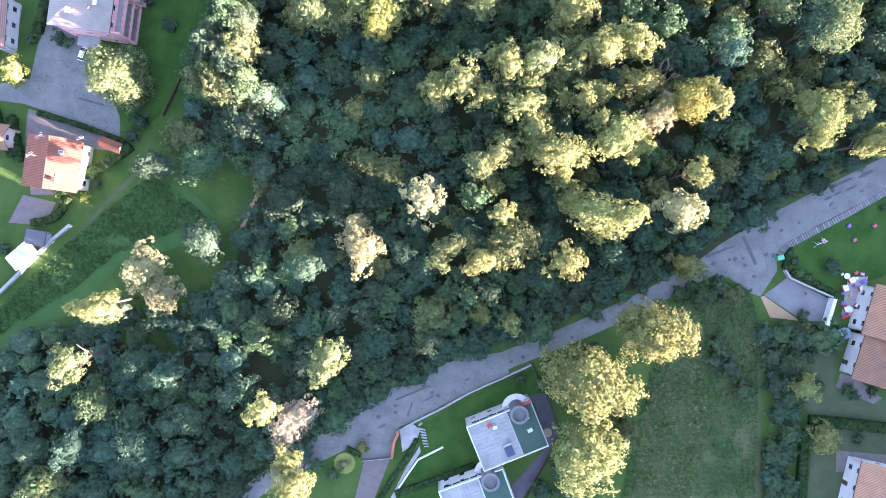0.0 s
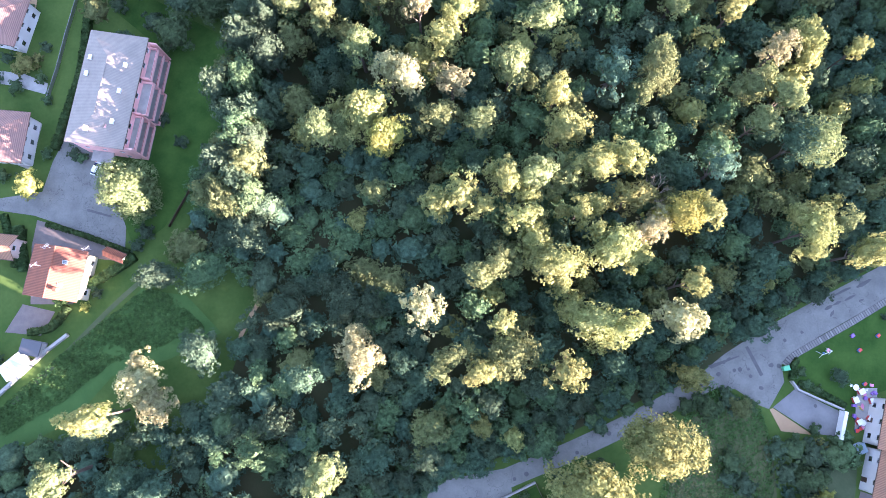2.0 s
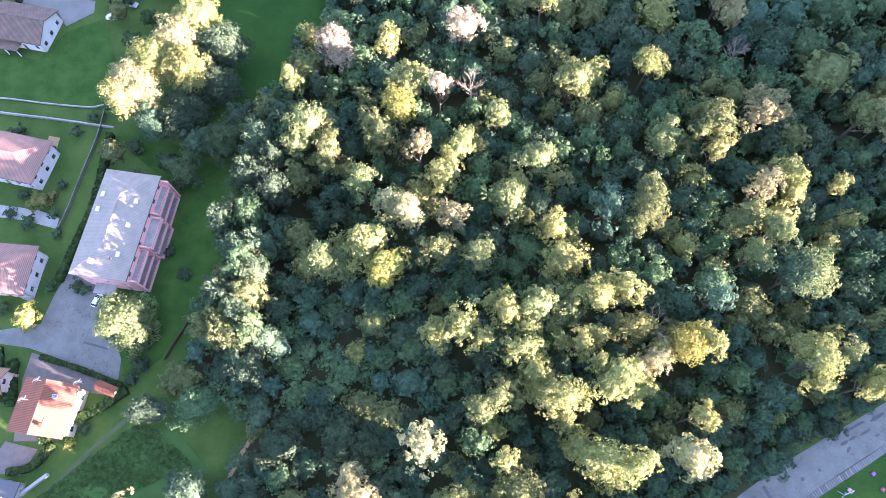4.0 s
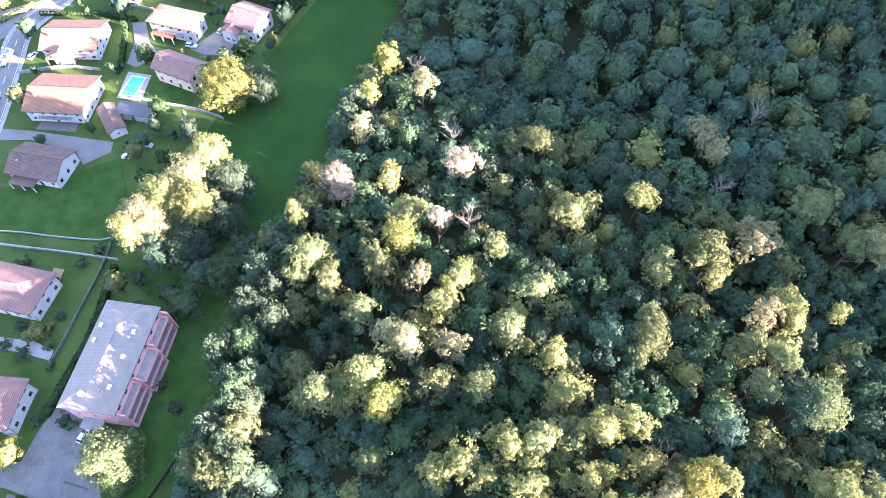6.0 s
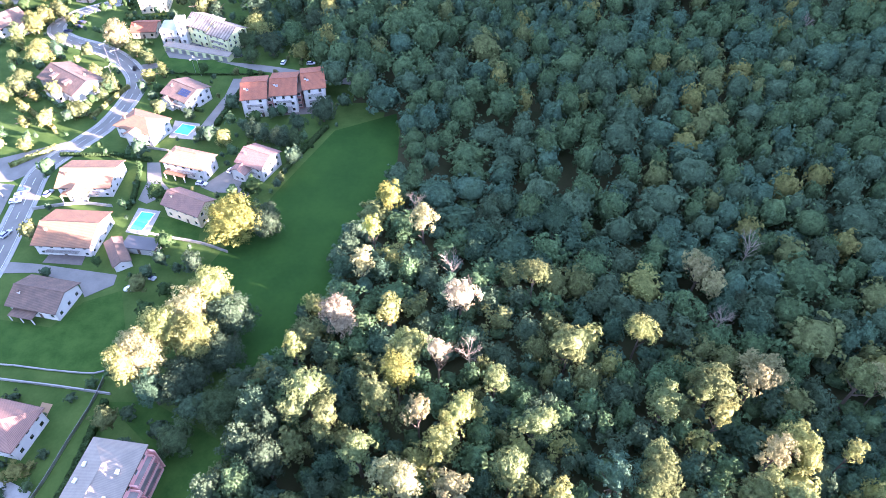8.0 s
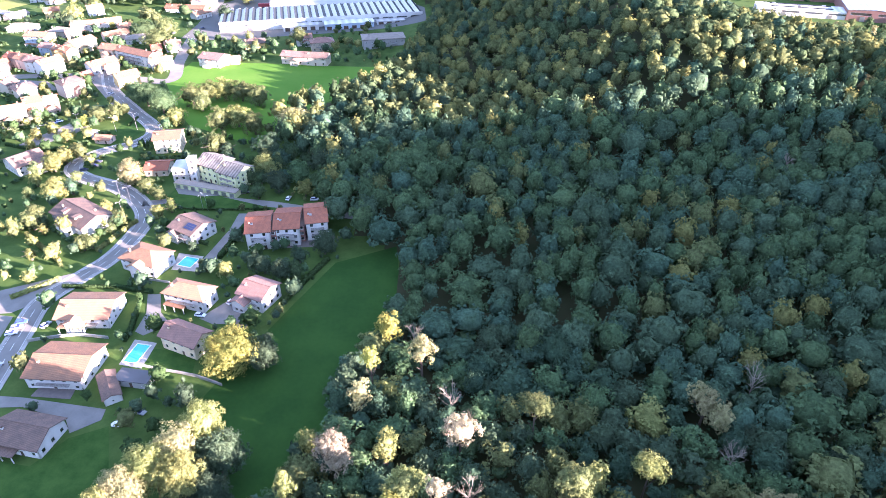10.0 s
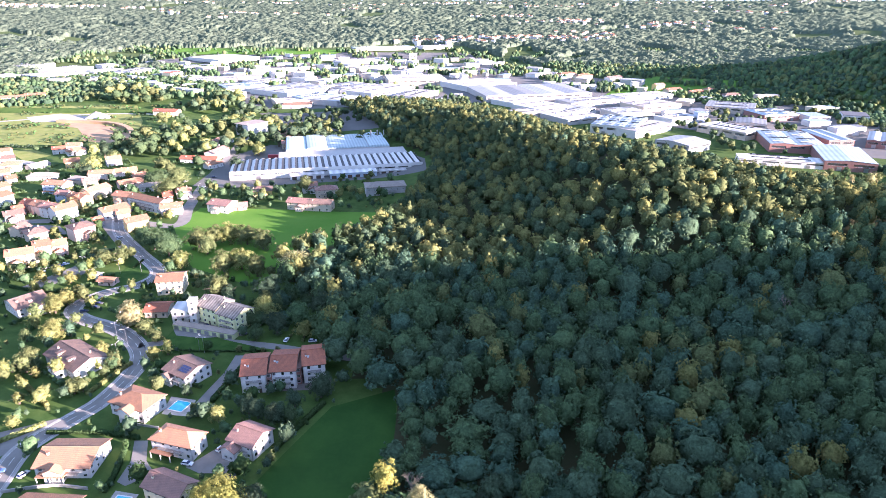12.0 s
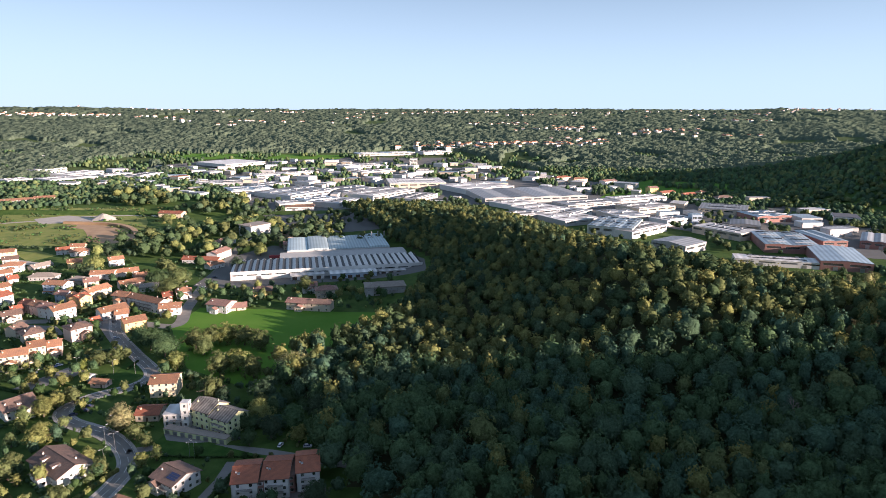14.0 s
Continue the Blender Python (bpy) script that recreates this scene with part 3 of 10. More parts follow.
def tree(x, y, size, leaf="mid", shape="round", k=0, tall=0.0, group="", category="tree"):
    """One tree with trunk and crown, its meshes shared with others of its form."""
    key = (leaf, shape, k)
    if key not in TREES:
        r, h, clear = SHAPES[shape][:3]
        e = thing("tree" if shape != "bush" else "shrub", 0, 0, 0, 0, LABELS[leaf] if shape != "bush" else LABELS[leaf].replace("tree", "shrub"), category, group)
        part("trunk", trunk_shell(h, 0.045 * h ** 0.9 if shape != "bush" else 0.05, k), BARK, e)
        V, F = cloud(shape, k)
        part("crown", np_mesh("crown", V, F, LEAVES[leaf]), LEAVES[leaf], e)
        if leaf == "pink":
            part("branchwork", bare_crown(h, r, k), BARK, e)
        TREES[key] = e
        t = e
    else:
        t = copy_thing(TREES[key], Matrix.Identity(4))
    t.location = (x, y, land(x, y) - 0.1)
    a = (x * 12.9898 + y * 78.233) % 6.28
    t.rotation_euler = (0, 0, a)
    s = size / SHAPES[shape][0]
    w = 0.88 + 0.26 * ((x * 3.7 + y * 1.3) % 1)
    full = SHAPES[shape][1]
    tall = tall or full * s ** 0.8
    deep = tall / full if shape in ("bush", "spire") or shape == "broad" and tall < 18 else min(tall / full, s * (1.7 if -56 < x < -36 and 20 < y < 100 else 1.12))
    if group in ("village trees", "garden trees") and shape != "bush" and tall < 16:
        deep *= 1.2
    t.scale = (s * w, s * (2 - w), 1)
    for child in t.children:
        if child.name.startswith("crown"):
            child.scale, child.location = (1, 1, deep), (0, 0, tall - full * deep)
        else:
            child.scale = (1, 1, tall / full)
    if shape != "bush":
        TAKEN.take(x, y, size * 1.2)
    if group:
        t["group"] = group
    return t


def tree_mass(name, spots, leaf, label, thin=0.4, shapes=("round", "wide", "loose", "tall"), lifted=False):
    """Many trees as one mass of leaves. spots: x, y, crown radius."""
    vs, fs, n = [], [], 0
    for i, (x, y, s, tall) in enumerate(spots):
        shape = shapes[i % len(shapes)]
        V, F = cloud(shape, i % 3, thin)
        a, q = (x * 12.9898 + y * 78.233) % 6.28, s / SHAPES[shape][0]
        c, d = math.cos(a) * q, math.sin(a) * q
        full = SHAPES[shape][1]
        deep = min(tall / full, q * 1.12) if lifted else tall / full
        W = np.stack([V[:, 0] * c - V[:, 1] * d + x, V[:, 0] * d + V[:, 1] * c + y, tall - (full - V[:, 2]) * deep + land(x, y) - 0.1], 1)
        vs.append(W)
        fs.append(F + n)
        n += len(W)
    if vs:
        ob = new(name, np_mesh(name, np.concatenate(vs), np.concatenate(fs), LEAVES[leaf]))
        tagged(ob, label, "woodland", kind="stuff")


def domes(name, spots, leaf, label):
    """Far woods: each tree a ragged little dome. spots: x, y, z, radius, height."""
    S = np.array(spots)
    n = len(S)
    g = np.random.default_rng(len(spots))
    ang = np.arange(6) * 2 * np.pi / 6
    V = np.zeros((n, 13, 3))
    for ringi, (zf, rf) in enumerate(((0.2, 0.9), (0.7, 0.85))):
        a = ang + g.uniform(0, 1, (n, 1))
        rr = S[:, 3:4] * rf * g.uniform(0.65, 1.25, (n, 6))
        V[:, ringi * 6:ringi * 6 + 6, 0] = S[:, 0:1] + np.cos(a) * rr
        V[:, ringi * 6:ringi * 6 + 6, 1] = S[:, 1:2] + np.sin(a) * rr
        V[:, ringi * 6:ringi * 6 + 6, 2] = S[:, 2:3] + S[:, 4:5] * (zf + g.uniform(-0.14, 0.14, (n, 6)))
    V[:, 12] = S[:, :3]
    V[:, 12, 2] += S[:, 4]
    f = []
    for j in range(6):
        a0, a1, b0, b1 = j, (j + 1) % 6, 6 + j, 6 + (j + 1) % 6
        f += [(a0, a1, b1), (a0, b1, b0), (b0, b1, 12)]
    F = (np.array(f)[None] + np.arange(n)[:, None, None] * 13).reshape(-1, 3)
    ob = new(name, np_mesh(name, V.reshape(-1, 3), F, LEAVES[leaf]))
    tagged(ob, label, "woodland", kind="stuff")




def dead_tree(x, y, h):
    """A leafless grey tree: trunk and bare branchwork."""
    e = thing("dead_tree", x, y, land(x, y) - 0.1, (x * 37 + y * 11) % 360, "bare grey dead tree standing among green crowns", "tree", "dead trees")
    part("trunk", trunk_shell(h, 0.2, int(h)), DEAD_WOOD, e)
    part("branchwork", bare_crown(h, 3.6, int(x) % 7), DEAD_WOOD, e)
    TAKEN.take(x, y, 3.0)

# ---- houses ----
MESHES = {}


def window_mesh(w, h, what):
    key = (round(w, 2), round(h, 2), what)
    if key not in MESHES:
        s = Shell()
        if what == "frame":
            t = 0.09
            for q, yy in ((0, 0.1), (0, -0.04), (t, -0.04), (t, 0.1)):
                s.v += [(-w / 2 + q, yy, q), (w / 2 - q, yy, q), (w / 2 - q, yy, h - q), (-w / 2 + q, yy, h - q)]
            s.f = [(o + i, o + (i + 1) % 4, o + 4 + (i + 1) % 4, o + 4 + i) for o in (0, 4, 8) for i in range(4)] + [(12 + i, 12 + (i + 1) % 4, (i + 1) % 4, i) for i in range(4)]
        elif what == "pane":
            s.box(-w / 2 + 0.09, 0.03, 0.09, w / 2 - 0.09, 0.045, h - 0.09)
        elif what == "sill":
            s.box(-w / 2 - 0.1, -0.16, -0.08, w / 2 + 0.1, 0.1, -0.004)
        else:
            s.box(-w / 4, -0.06, 0, w / 4, -0.01, h)
            for i in range(5):
                s.box(-w / 4 + 0.06, -0.075, h * (0.08 + i * 0.18), w / 4 - 0.06, -0.06, h * (0.2 + i * 0.18))
        mat = {"frame": PALE_FRAME, "pane": GLASS, "sill": CONCRETE, "shutter": SHUTTER}[what]
        MESHES[key] = s.mesh(what, mat)
    return MESHES[key]


def plain_window(w, h):
    """A far window: frame and glass in one mesh."""
    key = (round(w, 2), round(h, 2), "plain")
    if key not in MESHES:
        s, t = Shell(), 0.09
        for q, yy in ((0, 0.1), (0, -0.02), (t, -0.02), (t, 0.04)):
            s.v += [(-w / 2 + q, yy, q), (w / 2 - q, yy, q), (w / 2 - q, yy, h - q), (-w / 2 + q, yy, h - q)]
        s.f = [(12, 13, 14, 15)] + [(o + i, o + (i + 1) % 4, o + 4 + (i + 1) % 4, o + 4 + i) for o in (0, 4, 8) for i in range(4)]
        me = s.mesh("window", GLASS)
        me.materials.append(PALE_FRAME)
        for p in me.polygons[1:]:
            p.material_index = 1
        MESHES[key] = me
    return MESHES[key]


def window(parent, x, y, z, w, h, rz, shutters=False, detail=True):
    """A window in its opening: frame with pane and sill, and open shutters where there are any. Looks along the local -y side."""
    if not detail:
        return part("window", plain_window(w, h), None, parent, at=(x, y, z), rz=rz)
    fr = part("window", window_mesh(w, h, "frame"), None, parent, at=(x, y, z), rz=rz)
    part("pane", window_mesh(w, h, "pane"), None, fr)
    if shutters:
        for sx in (-1, 1):
            part("shutter", window_mesh(w, h, "shutter"), None, fr, at=(sx * (w * 0.75 + 0.04), 0, 0))
    return fr


def pierced(s, a, b, z0, z1, holes, th=0.3):
    """A wall from a to b (its outer face on the right of that line's left) with openings. holes: start, end, low, high."""
    a, b = Vector((*a, 0)), Vector((*b, 0))
    d = (b - a).normalized()
    n = Vector((d.y, -d.x, 0))
    turn, L = math.atan2(d.y, d.x), (b - a).length
    zs = sorted({z0, z1, *[h[2] for h in holes], *[h[3] for h in holes]})
    for lo, hi in zip(zs, zs[1:]):
        cuts = sorted([(h[0], h[1]) for h in holes if h[2] < hi - 0.001 and h[3] > lo + 0.001])
        x = 0.0
        for c0, c1 in cuts + [(L, L)]:
            if c0 - x > 0.001:
                s.box(x, 0, lo, c0, th, hi, turn, a)
            x = max(x, c1)


def house(x, y, w, d, deg, wall_h=5.6, rise=2.2, roof="gable", wall="white", tiles="red", storeys=2, label="", over=0.7, chimneys=1, shutters=False, sides=True,
          balcony=False, name="house", group="", z=None, win=(1.3, 1.5), gap=3.0, door=True, skylights=0, panels=0, wing=None, dormers=0, porch=False, garages=0):
    """A house with pierced walls, a thick roof, windows, door, chimneys. Its front is the local -y side, the ridge runs along x."""
    e = thing(name, x, y, land(x, y) if z is None else z, deg, label, "house" if name == "house" else name.replace("_", " "), group)
    FOOT.append((x, y, w / 2 + 2.5, d / 2 + 2.5, radians(deg)))
    s = Shell()
    hw, hd = w / 2, d / 2
    sh = wall_h / storeys
    corners = [(-hw, -hd), (hw, -hd), (hw, hd), (-hw, hd)]
    for side in range(4):
        a, b = corners[side], corners[(side + 1) % 4]
        L = w if side % 2 == 0 else d
        n = max(1, int((L - 1.0) / gap)) if (sides or side < 2) else 0
        holes, spots = [], []
        for st in range(storeys):
            for i in range(n):
                c = L * (i + 0.5) / n
                z0 = st * sh + 0.9 if sh > 2.4 else st * sh + 0.6
                hgt = min(win[1], sh - 1.2)
                if door and side == 0 and st == 0 and i == n // 2:
                    holes.append((c - 0.55, c + 0.55, 0.0, 2.1))
                    spots.append((c, 0, 2.1, True))
                    continue
                holes.append((c - win[0] / 2, c + win[0] / 2, z0, z0 + hgt))
                spots.append((c, z0, hgt, False))
        pierced(s, a, b, 0, wall_h, holes)
        turn = side * math.pi / 2
        dx, dy = math.cos(turn), math.sin(turn)
        for c, z0, hgt, is_door in spots:
            px_, py_ = a[0] + dx * c - dy * 0.12, a[1] + dy * c + dx * 0.12
            if is_door:
                dm = part("door", Shell().box(-0.55, -0.03, 0, 0.55, 0.05, 2.1).box(-0.42, -0.05, 0.2, 0.42, -0.03, 0.95).box(-0.42, -0.05, 1.1, 0.42, -0.03, 1.9), DARK_FRAME, e, at=(px_, py_, 0), rz=turn)
                part("handle", Shell().box(0.38, -0.12, 1.0, 0.48, -0.05, 1.05), STEEL, dm)
            else:
                window(e, px_, py_, z0, win[0], hgt, turn, shutters, detail=sides)
    if roof == "gable":
        for sx in (-1, 1):
            X0, X1 = sx * hw, sx * (hw - 0.3)
            A, B, C = (X0, -hd, wall_h), (X0, hd, wall_h), (X0, 0, wall_h + rise)
            D, E, G = (X1, -hd, wall_h), (X1, hd, wall_h), (X1, 0, wall_h + rise)
            s.poly(A, B, C) if sx > 0 else s.poly(B, A, C)
            s.poly(E, D, G) if sx > 0 else s.poly(D, E, G)
    part("wall", s, WALLS[wall], e)
    r = Shell()
    th, o = 0.22, over
    zr = wall_h + rise
    k = rise / hd if roof != "shed" else rise / d
    ze = wall_h - k * o
    if roof == "gable":
        for sy in (-1, 1):
            p = [(-hw - o, sy * (hd + o), ze), (hw + o, sy * (hd + o), ze), (hw + o, 0, zr), (-hw - o, 0, zr)]
            q = [(a, b, c + th) for a, b, c in p]
            if sy > 0:
                p, q = p[::-1], q[::-1]
            r.poly(*q)
            r.poly(*p[::-1])
            for i in range(4):
                r.poly(p[i], p[(i + 1) % 4], q[(i + 1) % 4], q[i])
    elif roof == "hip":
        m = max(0.0, hw - hd)
        A = [(-hw - o, -hd - o), (hw + o, -hd - o), (hw + o, hd + o), (-hw - o, hd + o)]
        lo, up = [(a, b, ze) for a, b in A], [(a, b, ze + th) for a, b in A]
        R0, R1 = (-m - 0.01, 0, zr + th), (m + 0.01, 0, zr + th)
        for i in range(4):
            r.poly(lo[i], lo[(i + 1) % 4], up[(i + 1) % 4], up[i])
        r.poly(up[0], up[1], R1, R0)
        r.poly(up[1], up[2], R1)
        r.poly(up[2], up[3], R0, R1)
        r.poly(up[3], up[0], R0)
        r.poly(*lo[::-1])
    else:
        r.box(-hw - o, -hd - o, wall_h + 0.004, hw + o, hd + o, wall_h + 0.3)
    ro = part("roof", r, ROOFS[tiles], e)
    if roof in ("gable", "hip"):
        m = hw + o if roof == "gable" else max(0.05, hw - hd)
        cap = Shell().tube((-m, 0, zr + th), (m, 0, zr + th), 0.16, 0.16, 6)
        part("ridge", cap, ROOFS[tiles], ro)
        for sy in (-1, 1):
            part("gutter", Shell().tube((-hw - o, sy * (hd + o + 0.07), ze + 0.08), (hw + o, sy * (hd + o + 0.07), ze + 0.08), 0.09, 0.09, 6), DARK_FRAME, ro)
    for i in range(chimneys):
        cx, cy = (-0.35 + 0.6 * i / max(1, chimneys - 1 or 1)) * w, (0.22 if i % 2 else -0.2) * d
        zc = wall_h + rise * (1 - abs(cy) / hd) if roof != "flat" else wall_h
        ch = part("chimney", Shell().box(-0.35, -0.28, -0.5, 0.35, 0.28, 1.0), WALLS[wall], ro, at=(cx, cy, zc))
        part("cap", Shell().box(-0.45, -0.38, 1.004, 0.45, 0.38, 1.12).box(-0.3, -0.25, 1.12, 0.3, 0.25, 1.32).box(-0.45, -0.38, 1.32, 0.45, 0.38, 1.42), ROOFS[tiles], e, at=(cx, cy, zc))
    slope = math.atan2(rise, hd)
    for i in range(skylights):
        cx, cy = (-0.25 + 0.5 * i) * w, -0.45 * hd
        q = part("skylight", Shell().box(-0.45, -0.55, 0, 0.45, 0.55, 0.1), PALE_FRAME, ro, at=(cx, cy, zr - abs(cy) * k + th))
        q.rotation_euler = (slope, 0, 0)
        part("pane", Shell().box(-0.36, -0.46, 0.1, 0.36, 0.46, 0.12), GLASS, q)
    for i in range(panels):
        cx, cy = w * 0.12 + (i % 3) * 1.75, -hd * 0.42 - (i // 3) * 1.1 + 0.6
        q = part("solar_panel", Shell().box(-0.83, -0.5, 0.05, 0.83, 0.5, 0.1), SOLAR, ro, "dark blue solar panel", at=(cx, cy, zr - abs(cy) * k + th + 0.03))
        q.rotation_euler = (slope, 0, 0)
    if wing:
        wx, ww, wd, wh = wing                      # a lower wing standing out of the front, its ridge at right angles
        ws, wr = Shell(), Shell()
        y1, y0 = -hd + 0.4, -hd - wd
        wrise = ww * 0.24
        pierced(ws, (wx - ww / 2, y0), (wx + ww / 2, y0), 0, wh, [(ww * 0.2, ww * 0.45, 0.9, 2.1), (ww * 0.6, ww * 0.8, 0.9, 2.1)])
        pierced(ws, (wx + ww / 2, y0), (wx + ww / 2, -hd), 0, wh, [(wd * 0.35, wd * 0.65, 0.9, 2.1)])
        pierced(ws, (wx - ww / 2, -hd), (wx - ww / 2, y0), 0, wh, [(wd * 0.35, wd * 0.65, 0.9, 2.1)])
        ws.poly((wx - ww / 2, y0, wh), (wx + ww / 2, y0, wh), (wx, y0, wh + wrise))
        part("wing_wall", ws, WALLS[wall], e)
        for fx in (0.325, 0.7):
            part("window", plain_window(ww * 0.22, 1.2), None, e, at=(wx - ww / 2 + ww * fx, y0 + 0.1, 0.9))
        for sx in (-1, 1):
            p = [(wx, y0 - 0.6, wh + wrise), (wx, y1, wh + wrise), (wx + sx * (ww / 2 + 0.6), y1, wh - 0.29), (wx + sx * (ww / 2 + 0.6), y0 - 0.6, wh - 0.29)]
            q = [(a, b, c + 0.2) for a, b, c in p]
            wr.poly(*(q if sx < 0 else q[::-1]))
            wr.poly(*(p[::-1] if sx < 0 else p))
            for i in range(4):
                wr.poly(p[i], p[(i + 1) % 4], q[(i + 1) % 4], q[i])
        part("wing_roof", wr, ROOFS[tiles], e)
    for i in range(dormers):
        cx = w * ((i + 0.5) / dormers - 0.5) * 0.7
        dz = wall_h + rise * 0.35
        dw = part("dormer", Shell().box(-0.9, -hd * 0.75, dz - 0.4, 0.9, -hd * 0.2, dz + 1.0), WALLS[wall], ro, at=(cx, 0, 0))
        part("dormer_roof", Shell().box(-1.2, -hd * 0.75 - 0.4, dz + 1.004, 1.2, -hd * 0.1, dz + 1.18), ROOFS[tiles], dw)
        part("pane", Shell().box(-0.6, -hd * 0.75 - 0.04, dz + 0.1, 0.6, -hd * 0.75 - 0.004, dz + 0.85), GLASS, dw)
    if porch:
        pr = part("porch_roof", Shell().box(-w * 0.42, -hd - 3.0, 2.5, w * 0.1, -hd - 0.01, 2.68), ROOFS[tiles], e)
        for i in range(3):
            part("post", Shell().box(-0.12, -0.12, 0, 0.12, 0.12, 2.496), WALLS["white"], pr, at=(-w * 0.4 + i * w * 0.24, -hd - 2.8, 0))
    for i in range(garages):
        part("garage_door", Shell().box(-1.2, -0.06, 0, 1.2, -0.004, 2.2), STEEL if garages > 3 else DARK_FRAME, e, at=(w * ((i + 0.5) / garages - 0.5), -hd, 0.02))
    if balcony:
        for st in range(1, storeys):
            bx = part("balcony", Shell().box(-w * 0.3, -1.4, 0, w * 0.3, 0, 0.16), CONCRETE, e, at=(0, -hd, st * sh))
            rail = Shell().box(-w * 0.3, -1.4, 1.0, w * 0.3, -1.34, 1.06)
            n = int(w * 0.6 / 0.35)
            for i in range(n + 1):
                xx = -w * 0.3 + 0.03 + i * (w * 0.6 - 0.06) / n
                rail.box(xx - 0.015, -1.385, 0.16, xx + 0.015, -1.355, 1.0)
            part("railing", rail, DARK_FRAME, bx)
    return e


def works(x, y, w, d, deg, h, wall="grey", sheet="pale", rise=0.0, bays=1, band=True, doors=2, label="", group="works in the valley", strips=0):
    """An industrial hall: walls with a band of windows, low-pitched bays of sheet roof, and large doors."""
    e = thing("factory_hall", x, y, land(x, y), deg, label or "low industrial hall with a pale sheet roof", "industrial building", group)
    FOOT.append((x, y, w / 2 + 3, d / 2 + 3, radians(deg)))
    hw, hd = w / 2, d / 2
    strips = strips or (4 if band and w > 44 and d < 110 else 0)
    s = Shell()
    n = max(2, int(w / 16))
    holes = []
    if band:
        holes = [(w * (i + 0.5) / n - w / n * 0.38, w * (i + 0.5) / n + w / n * 0.38, h * 0.55, h * 0.8) for i in range(n)]
    pierced(s, (-hw, -hd), (hw, -hd), 0, h, holes, 0.4)
    m = max(1, int(d / 18))
    side = [(d * (i + 0.5) / m - d / m * 0.36, d * (i + 0.5) / m + d / m * 0.36, h * 0.55, h * 0.8) for i in range(m)] if band else []
    pierced(s, (hw, -hd), (hw, hd), 0, h, side, 0.4)
    pierced(s, (hw, hd), (-hw, hd), 0, h, [], 0.4)
    pierced(s, (-hw, hd), (-hw, -hd), 0, h, [], 0.4)
    s.box(-hw + 0.4, -hd + 0.4, 0, hw - 0.4, hd - 0.4, 0.1)
    part("wall", s, WALLS[wall], e)
    if band:
        for i in range(n):
            ww = w / n * 0.76
            part("window", plain_window(ww, h * 0.25), None, e, at=(-hw + w * (i + 0.5) / n, -hd + 0.1, h * 0.55))
        for i in range(m):
            ww = d / m * 0.72
            for sx in (1,):
                part("window", plain_window(ww, h * 0.25), None, e, at=(sx * (hw - 0.1), -hd + d * (i + 0.5) / m, h * 0.55), rz=sx * math.pi / 2)
    bw = w / bays
    for i in range(bays):
        r = Shell()
        x0, x1 = -hw + i * bw + 0.02, -hw + (i + 1) * bw - 0.02
        xm = (x0 + x1) / 2
        for a, b, za, zb in ((x0, xm, h, h + rise), (xm, x1, h + rise, h)):
            lo = [(a, -hd - 0.2, za + 0.004), (b, -hd - 0.2, zb + 0.004), (b, hd + 0.2, zb + 0.004), (a, hd + 0.2, za + 0.004)]
            up = [(p, q, z + 0.35) for p, q, z in lo]
            r.poly(*up)
            r.poly(*lo[::-1])
            for j in range(4):
                r.poly(lo[j], lo[(j + 1) % 4], up[(j + 1) % 4], up[j])
        part("roof", r, ROOFS[sheet], e)
        if rise:
            for yy in (-hd, hd - 0.3):
                g = Shell()
                A, B, C = (x0, yy, h), (x1, yy, h), (xm, yy, h + rise)
                g.poly(A, B, C)
                g.poly(*[(p, q + 0.3, z) for p, q, z in (B, A, C)])
                part("gable", g, WALLS[wall], e)
        for j in range(strips):
            yy = -hd + d * (j + 0.5) / strips
            part("rooflight", Shell().box(-bw * 0.34, -0.9, 0.02, bw * 0.34, 0.9, 0.55), DARK_GLAZING if j % 2 else PALE_FRAME, e, "raised rooflight strip", at=(xm, yy, h + rise + 0.3))
    if strips:
        for i in range(3):
            vx, vy = hw * (-0.6 + 0.55 * i), hd * (0.35 - 0.4 * (i % 2))
            part("roof_vent", Shell().box(-1.3, -1.0, 0, 1.3, 1.0, 1.5).box(-1.5, -1.2, 1.5, 1.5, 1.2, 1.7), STEEL, e, at=(vx, vy, h + rise * 0.5 + 0.3))
    for i in range(doors):
        c = -hw + w * (i + 0.6) / max(1, doors)
        part("door", Shell().box(-2, -0.12, 0, 2, -0.004, min(4.0, h * 0.52)), STEEL, e, "large sliding metal door", at=(c, -hd, 0))
    return e

# ---- kinds of things ----
def paint(name, c, rough=0.35):
    return surface(name, c, tuple(v * 0.9 for v in c), 1.5, 8.0, rough, 0.0)


CAR_PAINT = {"white": paint("car_white", (0.78, 0.78, 0.78)), "silver": paint("car_silver", (0.45, 0.46, 0.48)), "dark": paint("car_dark", (0.05, 0.055, 0.065)), "blue": paint("car_blue", (0.06, 0.12, 0.3))}
PLASTIC = [paint("plastic_red", (0.6, 0.06, 0.05)), paint("plastic_blue", (0.08, 0.2, 0.55)), paint("plastic_yellow", (0.75, 0.55, 0.08)), paint("plastic_white", (0.78, 0.78, 0.78)),
           paint("plastic_green", (0.08, 0.4, 0.2)), paint("plastic_pink", (0.7, 0.25, 0.4)), paint("plastic_violet", (0.25, 0.12, 0.4))]
ROUGH_WEEDS = surface("tall_weeds", (0.04, 0.095, 0.025), (0.06, 0.12, 0.032), 0.3, 1.6, 0.95, 0.9, gloss=0.1)
TRACK = surface("trodden_grass", (0.12, 0.125, 0.085), (0.17, 0.165, 0.125), 0.5, 3.0, 0.95, 0.3, gloss=0.1)
